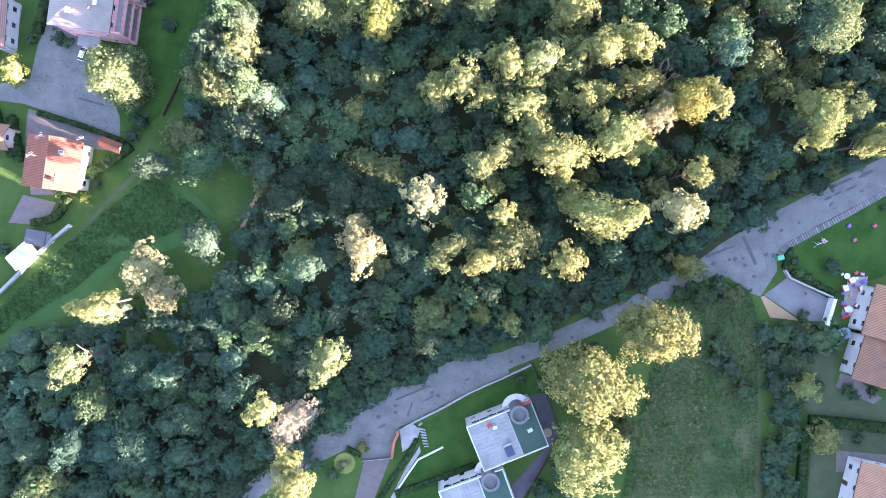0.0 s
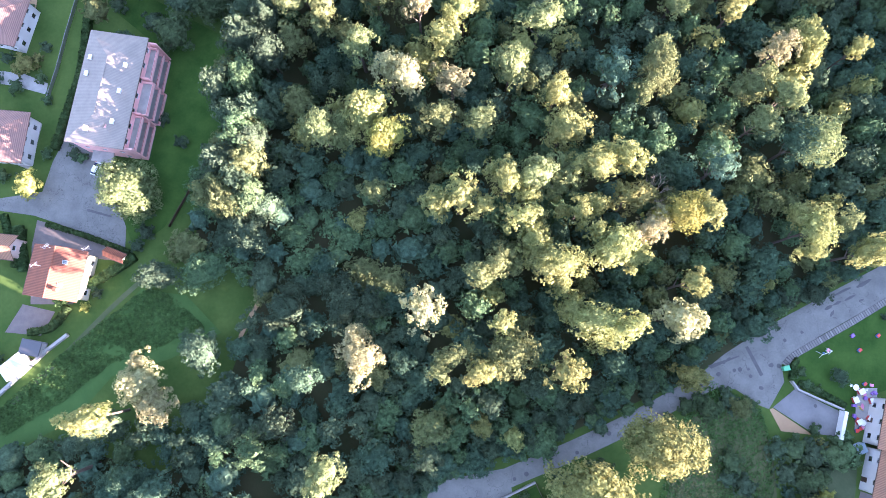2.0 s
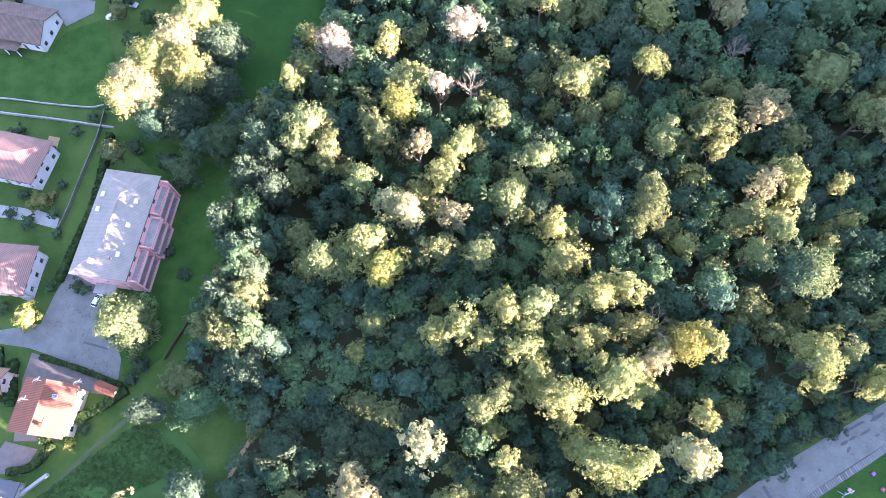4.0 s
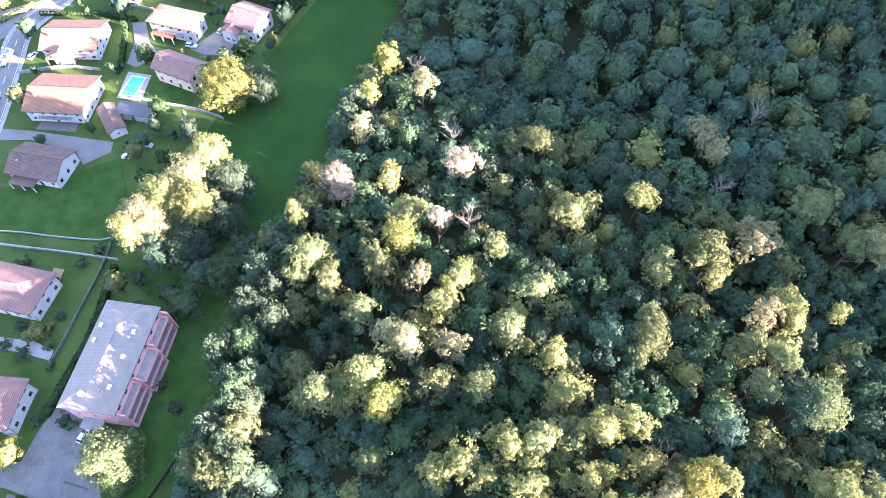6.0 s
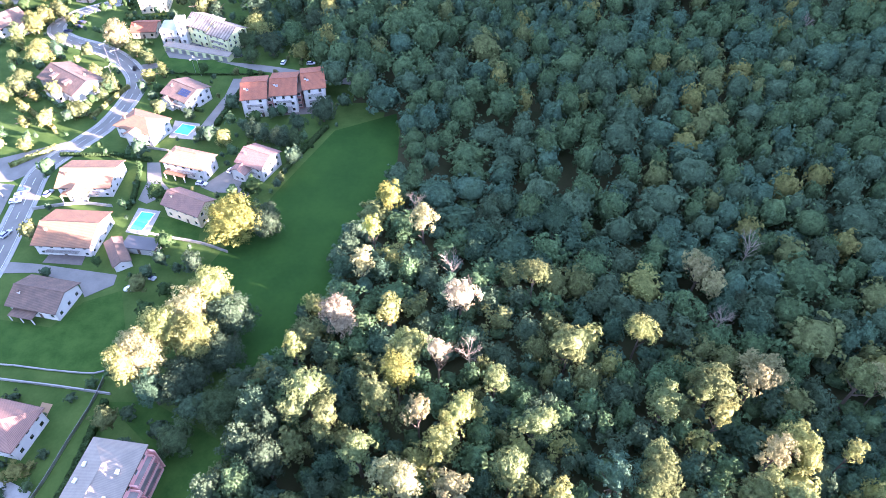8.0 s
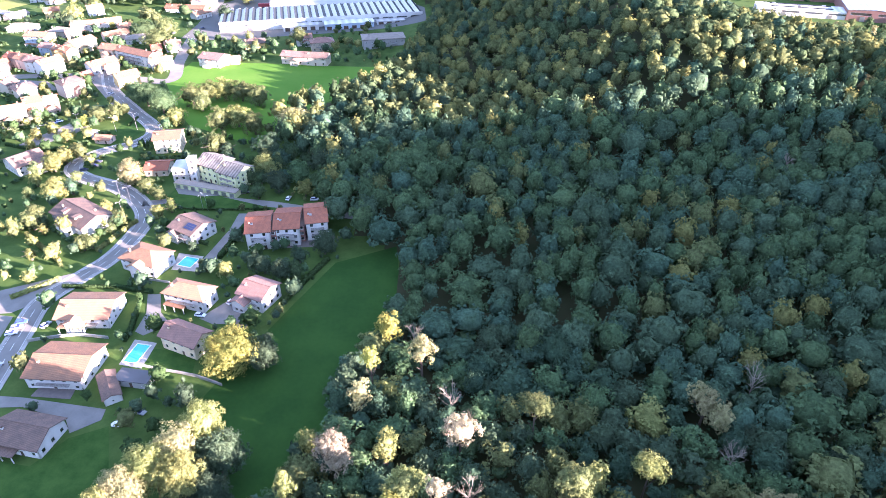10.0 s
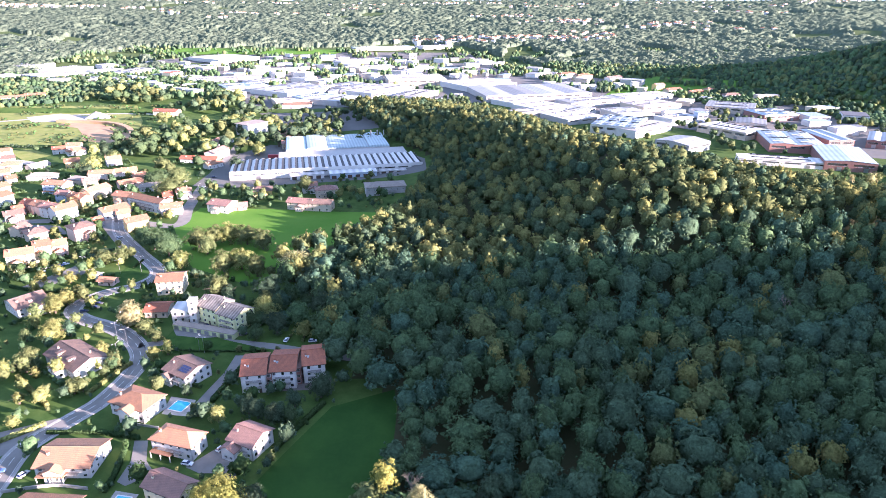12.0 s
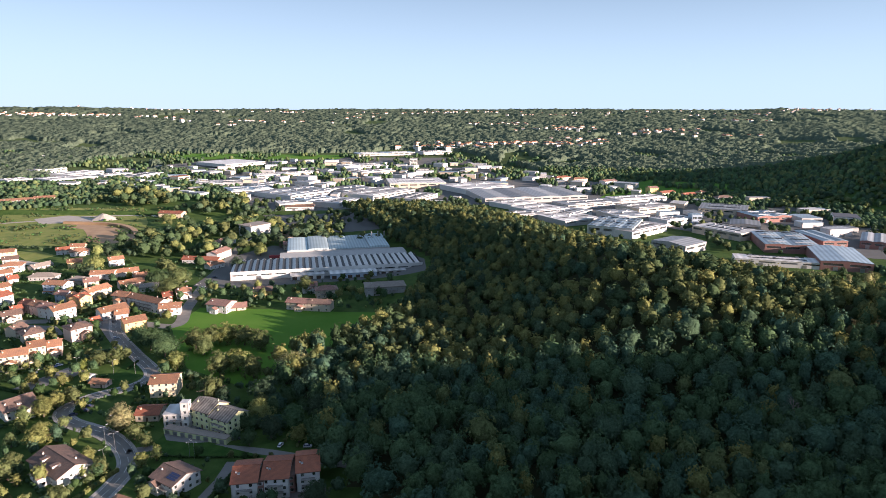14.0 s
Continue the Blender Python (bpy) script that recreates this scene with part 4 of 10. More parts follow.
GREY_LAWN = surface("grey_lawn", (0.045, 0.068, 0.03), (0.085, 0.105, 0.055), 0.3, 1.9, 0.95, 0.7, gloss=0.1)
DRY_MEADOW = surface("dry_meadow", (0.04, 0.062, 0.022), (0.1, 0.105, 0.05), 0.16, 1.3, 0.95, 0.9, gloss=0.1)
RED_METAL = paint("red_metal", (0.35, 0.05, 0.05), 0.5)


def hedge(line, width, height, label):
    """A hedge: a ragged leafy body along a line."""
    P = ribbon_points(line, 1.2)
    g = np.random.default_rng(int(abs(P[0].x * 7 + P[0].y * 13)) + 1)
    s = Shell()
    for a, b in zip(P, P[1:]):
        d = b - a
        s.box(-0.05, -width * 0.42, -0.1, d.length + 0.05, width * 0.42, height * 0.9 * g.uniform(0.92, 1.05), math.atan2(d.y, d.x), (a.x, a.y, land(a.x, a.y)))
    V0, F0 = np.array(s.v), []
    for f in s.f:
        F0 += [(f[0], f[1], f[2]), (f[0], f[2], f[3])]
    n = int(min(2200, 26 * sum((b - a).length for a, b in zip(P, P[1:])) * (width + 2 * height) / 4))
    k = g.integers(0, len(P) - 1, n)
    A, B = np.array([tuple(p) for p in P])[k], np.array([tuple(p) for p in P])[k + 1]
    t = g.uniform(0, 1, n)[:, None]
    c = A + (B - A) * t
    d = (B - A) / np.linalg.norm(B - A, axis=1)[:, None]
    side = np.stack([-d[:, 1], d[:, 0], 0 * t[:, 0]], 1)
    u, h = g.uniform(-1, 1, n), g.uniform(0.1, 1, n)
    top = g.uniform(0, 1, n) < width / (width + 2 * height)
    u = np.where(top, u, np.sign(u))
    h = np.where(top, 1.0, h)
    c = c + side * (u * width * 0.46)[:, None]
    c[:, 2] = h * height * g.uniform(0.88, 1.06, n) + np.array([land(x, y) for x, y in c[:, :2]])
    nr = g.normal(scale=0.6, size=(n, 3)) + np.where(top[:, None], np.array([0, 0, 1.0]), side * np.sign(u)[:, None])
    nr /= np.linalg.norm(nr, axis=1)[:, None]
    tt = np.cross(nr, g.normal(size=(n, 3)))
    tt /= np.linalg.norm(tt, axis=1)[:, None]
    bb = np.cross(nr, tt)
    q = g.uniform(0.16, 0.34, n)[:, None]
    V = np.stack([c - tt * q, c + bb * q * 0.7, c + tt * q, c - bb * q * 0.7], 1).reshape(-1, 3)
    i = np.arange(n)[:, None] * 4 + len(V0)
    F = np.concatenate([np.array(F0), i + [0, 1, 2], i + [0, 2, 3]], 0)
    # hedges labelled sunlit have the sunlight in a brighter leaf colour
    leaf = "bright" if "sunlit" in label else "hedge"
    return tagged(new("hedge", np_mesh("hedge", np.concatenate([V0, V]), F, LEAVES[leaf])), label, "hedge")


def car(x, y, deg, colour):
    """A parked car: body, glazed cabin, four wheels with rims, lamps."""
    key = ("car", colour)
    if key not in MESHES:
        e = thing("car", 0, 0, 0, 0, {"white": "white parked hatchback car", "silver": "silver-grey parked family car", "dark": "dark grey parked car", "blue": "dark blue parked car"}[colour], "car", "parked cars")
        sec = [(-2.05, 0.45, 0.72), (-1.95, 0.35, 0.95), (-1.1, 0.3, 1.0), (0.6, 0.3, 0.98), (1.7, 0.32, 0.82), (2.05, 0.42, 0.62)]
        b = Shell()
        for (xa, la, ha), (xb, lb, hb) in zip(sec, sec[1:]):
            for sy in (-1, 1):
                q = [(xa, sy * 0.84, la), (xb, sy * 0.84, lb), (xb, sy * 0.86, hb - 0.12), (xa, sy * 0.86, ha - 0.12)]
                r = [(xa, sy * 0.86, ha - 0.12), (xb, sy * 0.86, hb - 0.12), (xb, sy * 0.74, hb), (xa, sy * 0.74, ha)]
                for f in (q, r):
                    b.poly(*(f if sy < 0 else f[::-1]))
            b.poly((xa, -0.74, ha), (xb, -0.74, hb), (xb, 0.74, hb), (xa, 0.74, ha))
            b.poly((xa, 0.84, la), (xb, 0.84, lb), (xb, -0.84, lb), (xa, -0.84, la))
        for xx, lo, hi, o in ((-2.05, 0.45, 0.72, 1), (2.05, 0.42, 0.62, 0)):
            f = [(xx, -0.84, lo), (xx, 0.84, lo), (xx, 0.74, hi), (xx, -0.74, hi)]
            b.poly(*(f[::-1] if o else f))
        body = part("body", b, CAR_PAINT[colour], e)
        c = Shell()
        lo = [(-1.85, -0.72, 0.97), (0.95, -0.72, 0.95), (0.95, 0.72, 0.95), (-1.85, 0.72, 0.97)]
        up = [(-1.45, -0.58, 1.44), (0.2, -0.58, 1.46), (0.2, 0.58, 1.46), (-1.45, 0.58, 1.44)]
        for i in range(4):
            c.poly(lo[i], lo[(i + 1) % 4], up[(i + 1) % 4], up[i])
        part("windows_band", c, SOLAR, body, "dark car glazing")
        part("roof", Shell().box(-1.46, -0.59, 1.44, 0.21, 0.59, 1.5), CAR_PAINT[colour], body)
        for wx in (-1.3, 1.3):
            for wy in (-0.8, 0.8):
                w = part("wheel", Shell().tube((0, -0.1, 0), (0, 0.1, 0), 0.31, 0.31, 12), RUBBER, e, at=(wx, wy, 0.31))
                part("rim", Shell().tube((0, -0.11, 0), (0, 0.11, 0), 0.18, 0.18, 8), STEEL, w)
        for wy in (-0.6, 0.6):
            part("headlight", Shell().box(2.0, -0.16, 0.5, 2.07, 0.16, 0.62), PALE_FRAME, body, at=(0, wy, 0))
        MESHES[key] = e
        t = e
    else:
        t = copy_thing(MESHES[key], Matrix.Identity(4))
    t.location, t.rotation_euler = (x, y, land(x, y) + 0.14), (0, 0, radians(deg))
    return t


def street_lamp(x, y, h):
    key = ("lamp", h)
    if key not in MESHES:
        e = thing("street_lamp", 0, 0, 0, 0, "tall grey steel street lamp with two arms", "street lamp", "street lamps")
        part("pole", Shell().tube((0, 0, -0.2), (0, 0, h), 0.09, 0.05, 8), STEEL, e)
        for sx in (-1, 1):
            a = part("arm", Shell().tube((0, 0, h - 0.1), (sx * 1.3, 0, h + 0.35), 0.04, 0.035, 6), STEEL, e)
            part("head", Shell().box(sx * 1.6 - 0.4, -0.15, h + 0.3, sx * 1.6 + 0.4, 0.15, h + 0.42), PALE_FRAME, a)
        MESHES[key] = e
        t = e
    else:
        t = copy_thing(MESHES[key], Matrix.Identity(4))
    t.location, t.rotation_euler = (x, y, land(x, y)), (0, 0, (x * 3.1) % 3)


def pool(x, y, w, d, deg):
    e = thing("swimming_pool", x, y, land(x, y) + 0.16, deg, "rectangular swimming pool of turquoise water", "swimming pool", "garden pools")
    s = Shell()
    for a in ((-w / 2, -d / 2, -w / 2 + 0.35, d / 2), (w / 2 - 0.35, -d / 2, w / 2, d / 2), (-w / 2 + 0.35, -d / 2, w / 2 - 0.35, -d / 2 + 0.35), (-w / 2 + 0.35, d / 2 - 0.35, w / 2 - 0.35, d / 2)):
        s.box(a[0], a[1], 0, a[2], a[3], 0.14)
    part("coping", s, WHITE_PAINT, e)
    part("water", Shell().box(-w / 2 + 0.35, -d / 2 + 0.35, 0, w / 2 - 0.35, d / 2 - 0.35, 0.06), POOL_WATER, e)
    part("ladder", Shell().tube((w / 2 - 0.2, 0.3, 0.1), (w / 2 - 0.2, 0.3, 0.9), 0.03, 0.03, 6).tube((w / 2 - 0.2, -0.3, 0.1), (w / 2 - 0.2, -0.3, 0.9), 0.03, 0.03, 6).tube((w / 2 - 0.2, -0.3, 0.9), (w / 2 - 0.2, 0.3, 0.9), 0.03, 0.03, 6), STEEL, e)


def aerial(x, y, z):
    e = thing("aerial", x, y, z - 1.0, 30, "white television aerial on a roof mast", "aerial", "roof aerials")
    part("mast", Shell().tube((0, 0, 0), (0, 0, 2.6), 0.035, 0.03, 6), PALE_FRAME, e)
    b = Shell().tube((-0.9, 0, 2.5), (0.9, 0, 2.5), 0.025, 0.025, 5)
    for i in range(7):
        b.tube((-0.8 + i * 0.27, -0.45, 2.5), (-0.8 + i * 0.27, 0.45, 2.5), 0.018, 0.018, 4)
    part("antenna", b, PALE_FRAME, e)


def apartment_block(x, y, w, d, deg):
    """The pink block: hipped grey roof, long pink balconies in three storeys, roof vents."""
    e = house(x, y, w, d, deg, 9.8, 2.3, "hip", "pink", "slate", 3, "pink three-storey apartment block with a grey hipped roof and balconies", 0.5, 1, False, True, False, "apartment_block", gap=3.2)
    hd = d / 2
    for st in range(3):
        z = st * 3.2 + 0.3
        for k in range(3):
            x0 = -w / 2 + 0.4 + k * (w - 0.8) / 3
            x1 = x0 + (w - 0.8) / 3 - 0.5
            dep = 2.0 if k != 1 else 2.9
            bal = part("balcony", Shell().box(x0, -hd - dep, z - 0.2, x1, -hd - 0.004, z), CONCRETE, e)
            par = Shell().box(x0, -hd - dep - 0.02, z, x1, -hd - dep + 0.16, z + 1.05).box(x0, -hd - dep + 0.16, z, x0 + 0.16, -hd - 0.02, z + 1.05).box(x1 - 0.16, -hd - dep + 0.16, z, x1, -hd - 0.02, z + 1.05)
            part("parapet", par, WALLS["pink"], bal)
            part("rail", Shell().box(x0, -hd - dep - 0.04, z + 1.06, x1, -hd - dep + 0.02, z + 1.12), RED_METAL, bal)
    for k in range(4):
        xx = -w / 2 + 0.2 + k * (w - 0.4) / 3
        part("pier", Shell().box(xx - 0.16, -hd - 1.9, 0, xx + 0.16, -hd - 0.01, 8.6), WALLS["pink"], e)
    for i, (vx, vy) in enumerate(((-0.3, -0.6), (-0.02, -0.6), (0.22, -0.6), (0.1, 0.75), (0.25, 0.75), (-0.4, 0.2))):
        zz = 9.8 + 2.3 * (1 - abs(vy)) + 0.15
        part("roof_vent", Shell().box(-0.5, -0.3, -0.3, 0.5, 0.3, 0.55).box(-0.6, -0.4, 0.55, 0.6, 0.4, 0.68), WHITE_PAINT, e, "white roof vent", at=(vx * w, vy * hd, zz))
    porch = part("porch", Shell().box(-w / 2 - 2.6, -hd * 0.2, 2.7, -w / 2 - 0.01, hd * 0.6, 2.95), CONCRETE, e)
    for yy in (-hd * 0.15, hd * 0.55):
        part("post", Shell().tube((-w / 2 - 2.4, yy, 0), (-w / 2 - 2.4, yy, 2.7), 0.1, 0.1, 8), WALLS["pink"], porch)


def modern_house(x, y, w, d, deg, full):
    """A flat-roofed house: tiled terrace, green felt roof, round stair tower."""
    h = 6.5
    e = house(x, y, w, d, deg, h, 0.3, "flat", "white", "pale", 2, "modern flat-roofed house with a tiled roof terrace and round tower", 0.0, 0, False, True, False, "modern_house")
    hw, hd = w / 2, d / 2
    part("roof_felt", Shell().box(0.12 * w, -hd + 0.3, h + 0.31, hw - 0.3, hd - 0.3, h + 0.4), ROOFS["greenfelt"], e, "dark green roof felt")
    tiles = Shell()
    n = 11
    sx, sy = (0.1 * w + hw - 0.4) / n, (d - 0.8) / n
    for i in range(n):
        for j in range(n):
            tiles.box(-hw + 0.4 + i * sx + 0.02, -hd + 0.4 + j * sy + 0.02, h + 0.31, -hw + 0.4 + (i + 1) * sx - 0.02, -hd + 0.4 + (j + 1) * sy - 0.02, h + 0.36)
    tagged(part("terrace_tile", tiles, CONCRETE, e, "pale square terrace tiles"), kind="stuff")
    p = Shell().box(-hw, -hd - 0.01, h + 0.3, hw, -hd + 0.2, h + 0.75).box(-hw - 0.01, -hd + 0.2, h + 0.3, -hw + 0.2, hd - 0.2, h + 0.75).box(-hw, hd - 0.2, h + 0.3, hw, hd + 0.01, h + 0.75)
    part("parapet", p, WHITE_PAINT, e)
    tx, ty = 0.27 * w, hd - 1.4
    ring = Shell()
    for i in range(20):
        a, b = 2 * math.pi * i / 20, 2 * math.pi * (i + 1) / 20
        ca, sa, cb, sb = math.cos(a), math.sin(a), math.cos(b), math.sin(b)
        o, q = 2.1, 1.55
        ring.poly((o * ca, o * sa, 0), (o * cb, o * sb, 0), (o * cb, o * sb, h + 2.4), (o * ca, o * sa, h + 2.4))
        ring.poly((q * cb, q * sb, h + 1.4), (q * ca, q * sa, h + 1.4), (q * ca, q * sa, h + 2.4), (q * cb, q * sb, h + 2.4))
        ring.poly((o * ca, o * sa, h + 2.4), (o * cb, o * sb, h + 2.4), (q * cb, q * sb, h + 2.4), (q * ca, q * sa, h + 2.4))
        ring.poly((0, 0, h + 1.4), (q * ca, q * sa, h + 1.4), (q * cb, q * sb, h + 1.4))
    part("stair_tower", ring, GREY_CONCRETE, e, "round concrete stair tower", at=(tx, ty, 0))
    canopy = Shell()
    for i in range(14):
        a, b = 0.2 + 2.9 * i / 14, 0.2 + 2.9 * (i + 1) / 14
        canopy.poly((0, 0, 3.2), (3.4 * math.cos(a), 3.4 * math.sin(a), 3.2), (3.4 * math.cos(b), 3.4 * math.sin(b), 3.2))
        canopy.poly((0, 0, 2.95), (3.4 * math.cos(b), 3.4 * math.sin(b), 2.95), (3.4 * math.cos(a), 3.4 * math.sin(a), 2.95))
        canopy.poly((3.4 * math.cos(a), 3.4 * math.sin(a), 2.95), (3.4 * math.cos(b), 3.4 * math.sin(b), 2.95), (3.4 * math.cos(b), 3.4 * math.sin(b), 3.2), (3.4 * math.cos(a), 3.4 * math.sin(a), 3.2))
    part("canopy", canopy, WHITE_PAINT, e, "curved white canopy", at=(tx, ty, 0))
    for i in range(5):
        part("strip_window", Shell().box(-0.9, -0.05, 0, 0.9, 0.05, 0.5), SOLAR, e, "dark strip window", at=(-hw * 0.7 + i * 2.1, hd + 0.06, h - 0.8))
    if full:
        part("rooflight", Shell().box(-0.6, -0.4, 0, 0.6, 0.4, 0.35), PALE_FRAME, e, at=(0.33 * w, -0.05 * d, h + 0.4))
        part("vent", Shell().box(-0.35, -0.25, 0, 0.35, 0.25, 0.6), WHITE_PAINT, e, at=(0.36 * w, 0.22 * d, h + 0.4))
        part("air_unit", Shell().box(-0.5, -0.4, 0, 0.5, 0.4, 0.7), PALE_FRAME, e, at=(-0.12 * w, 0.28 * d, h + 0.36))
        q = part("solar_panel", Shell().box(-0.9, -1.4, 0.5, 0.9, 1.4, 0.58), SOLAR, e, "dark blue solar collector", at=(-0.05 * w, -0.27 * d, h + 0.5))
        q.rotation_euler = (0.35, 0, 0)
        part("tank", Shell().tube((-0.9, 1.55, 1.15), (0.9, 1.55, 1.15), 0.3, 0.3, 10), STEEL, e, at=(-0.05 * w, -0.27 * d, h + 0.4))
        part("red_awning", Shell().box(0, 0, 0, 2.6, 0.7, 0.15), RED_METAL, e, "red rolled awning", at=(0.33 * w, hd - 0.2, h + 0.8))
        part("terrace_table", Shell().box(-0.6, -0.4, 0.6, 0.6, 0.4, 0.68).box(-0.05, -0.05, 0, 0.05, 0.05, 0.6), RED_METAL, e, at=(-0.18 * w, 0.36 * d, h + 0.36))


def planter(x, y, r):
    e = thing("planter", x, y, land(x, y) + 0.07, 0, "round pale concrete planter on the yard", "planter")
    s = Shell()
    for i in range(16):
        a, b = 2 * math.pi * i / 16, 2 * math.pi * (i + 1) / 16
        ca, sa, cb, sb = math.cos(a) * r, math.sin(a) * r, math.cos(b) * r, math.sin(b) * r
        s.poly((ca, sa, 0), (cb, sb, 0), (cb, sb, 0.8), (ca, sa, 0.8))
        s.poly((ca, sa, 0.8), (cb, sb, 0.8), (cb * 0.82, sb * 0.82, 0.8), (ca * 0.82, sa * 0.82, 0.8))
        s.poly((cb * 0.82, sb * 0.82, 0.6), (ca * 0.82, sa * 0.82, 0.6), (ca * 0.82, sa * 0.82, 0.8), (cb * 0.82, sb * 0.82, 0.8))
    part("rim", s, CONCRETE, e)
    part("earth", Shell().tube((0, 0, 0.02), (0, 0, 0.62), r * 0.8, r * 0.8, 12), SOIL, e)


def flower_bed(x, y, r):
    e = thing("flower_bed", x, y, land(x, y) + 0.06, 0, "round flower bed of low grey-green plants in the lawn", "flower bed")
    part("soil", Shell().tube((0, 0, -0.05), (0, 0, 0.08), r, r * 0.95, 18), ROUGH_GRASS, e)
    V, F = leaf_cloud(r * 0.75, 0.9, 0.0, 260, 0.22, 7, 5)
    part("planting", np_mesh("plants", V, F, LEAVES["pale"]), None, e)


def waste_bin(x, y, colour):
    e = thing("waste_bin", x, y, land(x, y) + 0.09, 15, "green wheeled waste container by the junction", "waste container")
    part("body", Shell().box(-0.7, -0.5, 0.12, 0.7, 0.5, 1.15), PLASTIC[4], e)
    part("lid", Shell().box(-0.75, -0.55, 1.15, 0.75, 0.55, 1.28), PLASTIC[4], e)
    for sx in (-0.55, 0.55):
        part("wheel", Shell().tube((sx, -0.45, 0.12), (sx, -0.35, 0.12), 0.12, 0.12, 8), RUBBER, e)


def hut_box(x, y, deg):
    e = thing("garden_box", x, y, land(x, y) + 0.06, deg, "grey metal garden store with a sloping lid", "garden store")
    part("body", Shell().box(-1.3, -1.0, 0, 1.3, 1.0, 1.7), WALLS["blue"], e)
    part("lid", Shell().box(-1.4, -1.1, 1.704, 1.4, 1.1, 1.82), ROOFS["bluesheet"], e)


TOY_NAMES = [("toy_house", "small bright plastic play house on the terrace"), ("garden_chair", "plastic garden chair on the terrace"), ("toy_box", "coloured plastic toy box among the garden things"),
             ("garden_table", "low white plastic garden table"), ("toy_slide", "small plastic slide on the terrace"), ("toy_trike", "small plastic toy vehicle"), ("cushion", "coloured outdoor cushion on the terrace")]


def toy(x, y, i, deg):
    nm, lab = TOY_NAMES[i % 7]
    e = thing(nm, x, y, land(x, y) + 0.19, deg, lab, "garden thing", "garden clutter")
    m, m2 = PLASTIC[(i * 3) % 7], PLASTIC[(i * 5 + 3) % 7]
    if i % 7 == 0:
        part("wall", Shell().box(-0.6, -0.5, 0, 0.6, 0.5, 0.9), m, e)
        part("roof", Shell().box(-0.7, -0.6, 0.904, 0.7, 0.6, 1.05), m2, e)
    elif i % 7 == 1:
        part("seat", Shell().box(-0.28, -0.28, 0.38, 0.28, 0.28, 0.45), m, e)
        part("backrest", Shell().box(-0.28, 0.22, 0.45, 0.28, 0.29, 0.9), m, e)
        for sx in (-0.24, 0.24):
            for sy in (-0.24, 0.24):
                part("leg", Shell().box(sx - 0.03, sy - 0.03, 0, sx + 0.03, sy + 0.03, 0.38), m, e)
    elif i % 7 == 3:
        part("top", Shell().tube((0, 0, 0.62), (0, 0, 0.68), 0.7, 0.7, 14), PLASTIC[3], e)
        part("leg", Shell().tube((0, 0, 0), (0, 0, 0.62), 0.06, 0.06, 8), PLASTIC[3], e)
    elif i % 7 == 4:
        s = Shell()
        s.poly((-0.25, -0.9, 0.05), (0.25, -0.9, 0.05), (0.25, 0.3, 0.8), (-0.25, 0.3, 0.8))
        s.poly((-0.25, 0.3, 0.74), (0.25, 0.3, 0.74), (0.25, -0.9, 0.0), (-0.25, -0.9, 0.0))
        part("slide", s, m, e)
        part("ladder", Shell().box(-0.25, 0.3, 0, -0.18, 0.4, 0.85).box(0.18, 0.3, 0, 0.25, 0.4, 0.85).box(-0.18, 0.32, 0.3, 0.18, 0.38, 0.36), m2, e)
    else:
        part("body", Shell().box(-0.4, -0.3, 0, 0.4, 0.3, 0.4 + 0.1 * (i % 3)), m, e)
        part("lid", Shell().box(-0.42, -0.32, 0.404 + 0.1 * (i % 3), 0.42, 0.32, 0.47 + 0.1 * (i % 3)), m2, e)


def garden_swing(x, y, deg):
    e = thing("garden_swing", x, y, land(x, y) + 0.05, deg, "white metal swing frame on the lawn", "swing")
    for sx in (-1.2, 1.2):
        for sy in (-0.8, 0.8):
            part("leg", Shell().tube((sx, sy, 0), (sx, 0, 2.0), 0.05, 0.05, 6), PLASTIC[3], e)
    part("beam", Shell().tube((-1.3, 0, 2.0), (1.3, 0, 2.0), 0.06, 0.06, 6), PLASTIC[3], e)
    part("seat", Shell().box(-0.25, -0.12, 0.5, 0.25, 0.12, 0.55), PLASTIC[1], e)


def cover(x, y, r):
    key = ("cover", r)
    if key not in MESHES:
        s = Shell().tube((0, 0, -0.02), (0, 0, 0.02), r * 0.8, r * 0.8, 14)
        s.tube((0, 0, -0.02), (0, 0, 0.008), r * 1.05, r * 1.05, 14)
        MESHES[key] = s.mesh("manhole_cover", PATCH)
    ob = new("manhole_cover", MESHES[key])
    ob.location, ob.rotation_euler = (x, y, land(x, y) + 0.115), (0, 0, 0.5)
    tagged(ob, "dark iron manhole cover set in the asphalt", "manhole cover", "manhole covers")


def covered_boat(x, y, deg):
    e = thing("covered_trailer", x, y, land(x, y) + 0.05, deg, "trailer under a white tarpaulin on the lawn", "trailer")
    s = Shell()
    rings = []
    for i, (xx, w, h) in enumerate(((-2.6, 0.5, 0.7), (-1.8, 1.0, 1.3), (0, 1.15, 1.6), (1.6, 1.0, 1.35), (2.5, 0.4, 0.8))):
        rings.append([(xx, w * math.cos(a), 0.35 + (h - 0.35) * math.sin(a)) for a in [math.pi * k / 8 for k in range(9)]])
    for a, b in zip(rings, rings[1:]):
        for k in range(8):
            s.poly(a[k], a[k + 1], b[k + 1], b[k])
    part("tarpaulin", s, WHITE_PAINT, e)
    part("chassis", Shell().box(-2.4, -0.8, 0.25, 2.4, 0.8, 0.36), STEEL, e)
    for sy in (-0.85, 0.85):
        part("wheel", Shell().tube((0, sy - 0.1, 0.3), (0, sy + 0.1, 0.3), 0.3, 0.3, 10), RUBBER, e)


def slab_pavement(pts, width):
    """A raised pavement of single concrete slabs with open joints."""
    line = ribbon_points(pts)
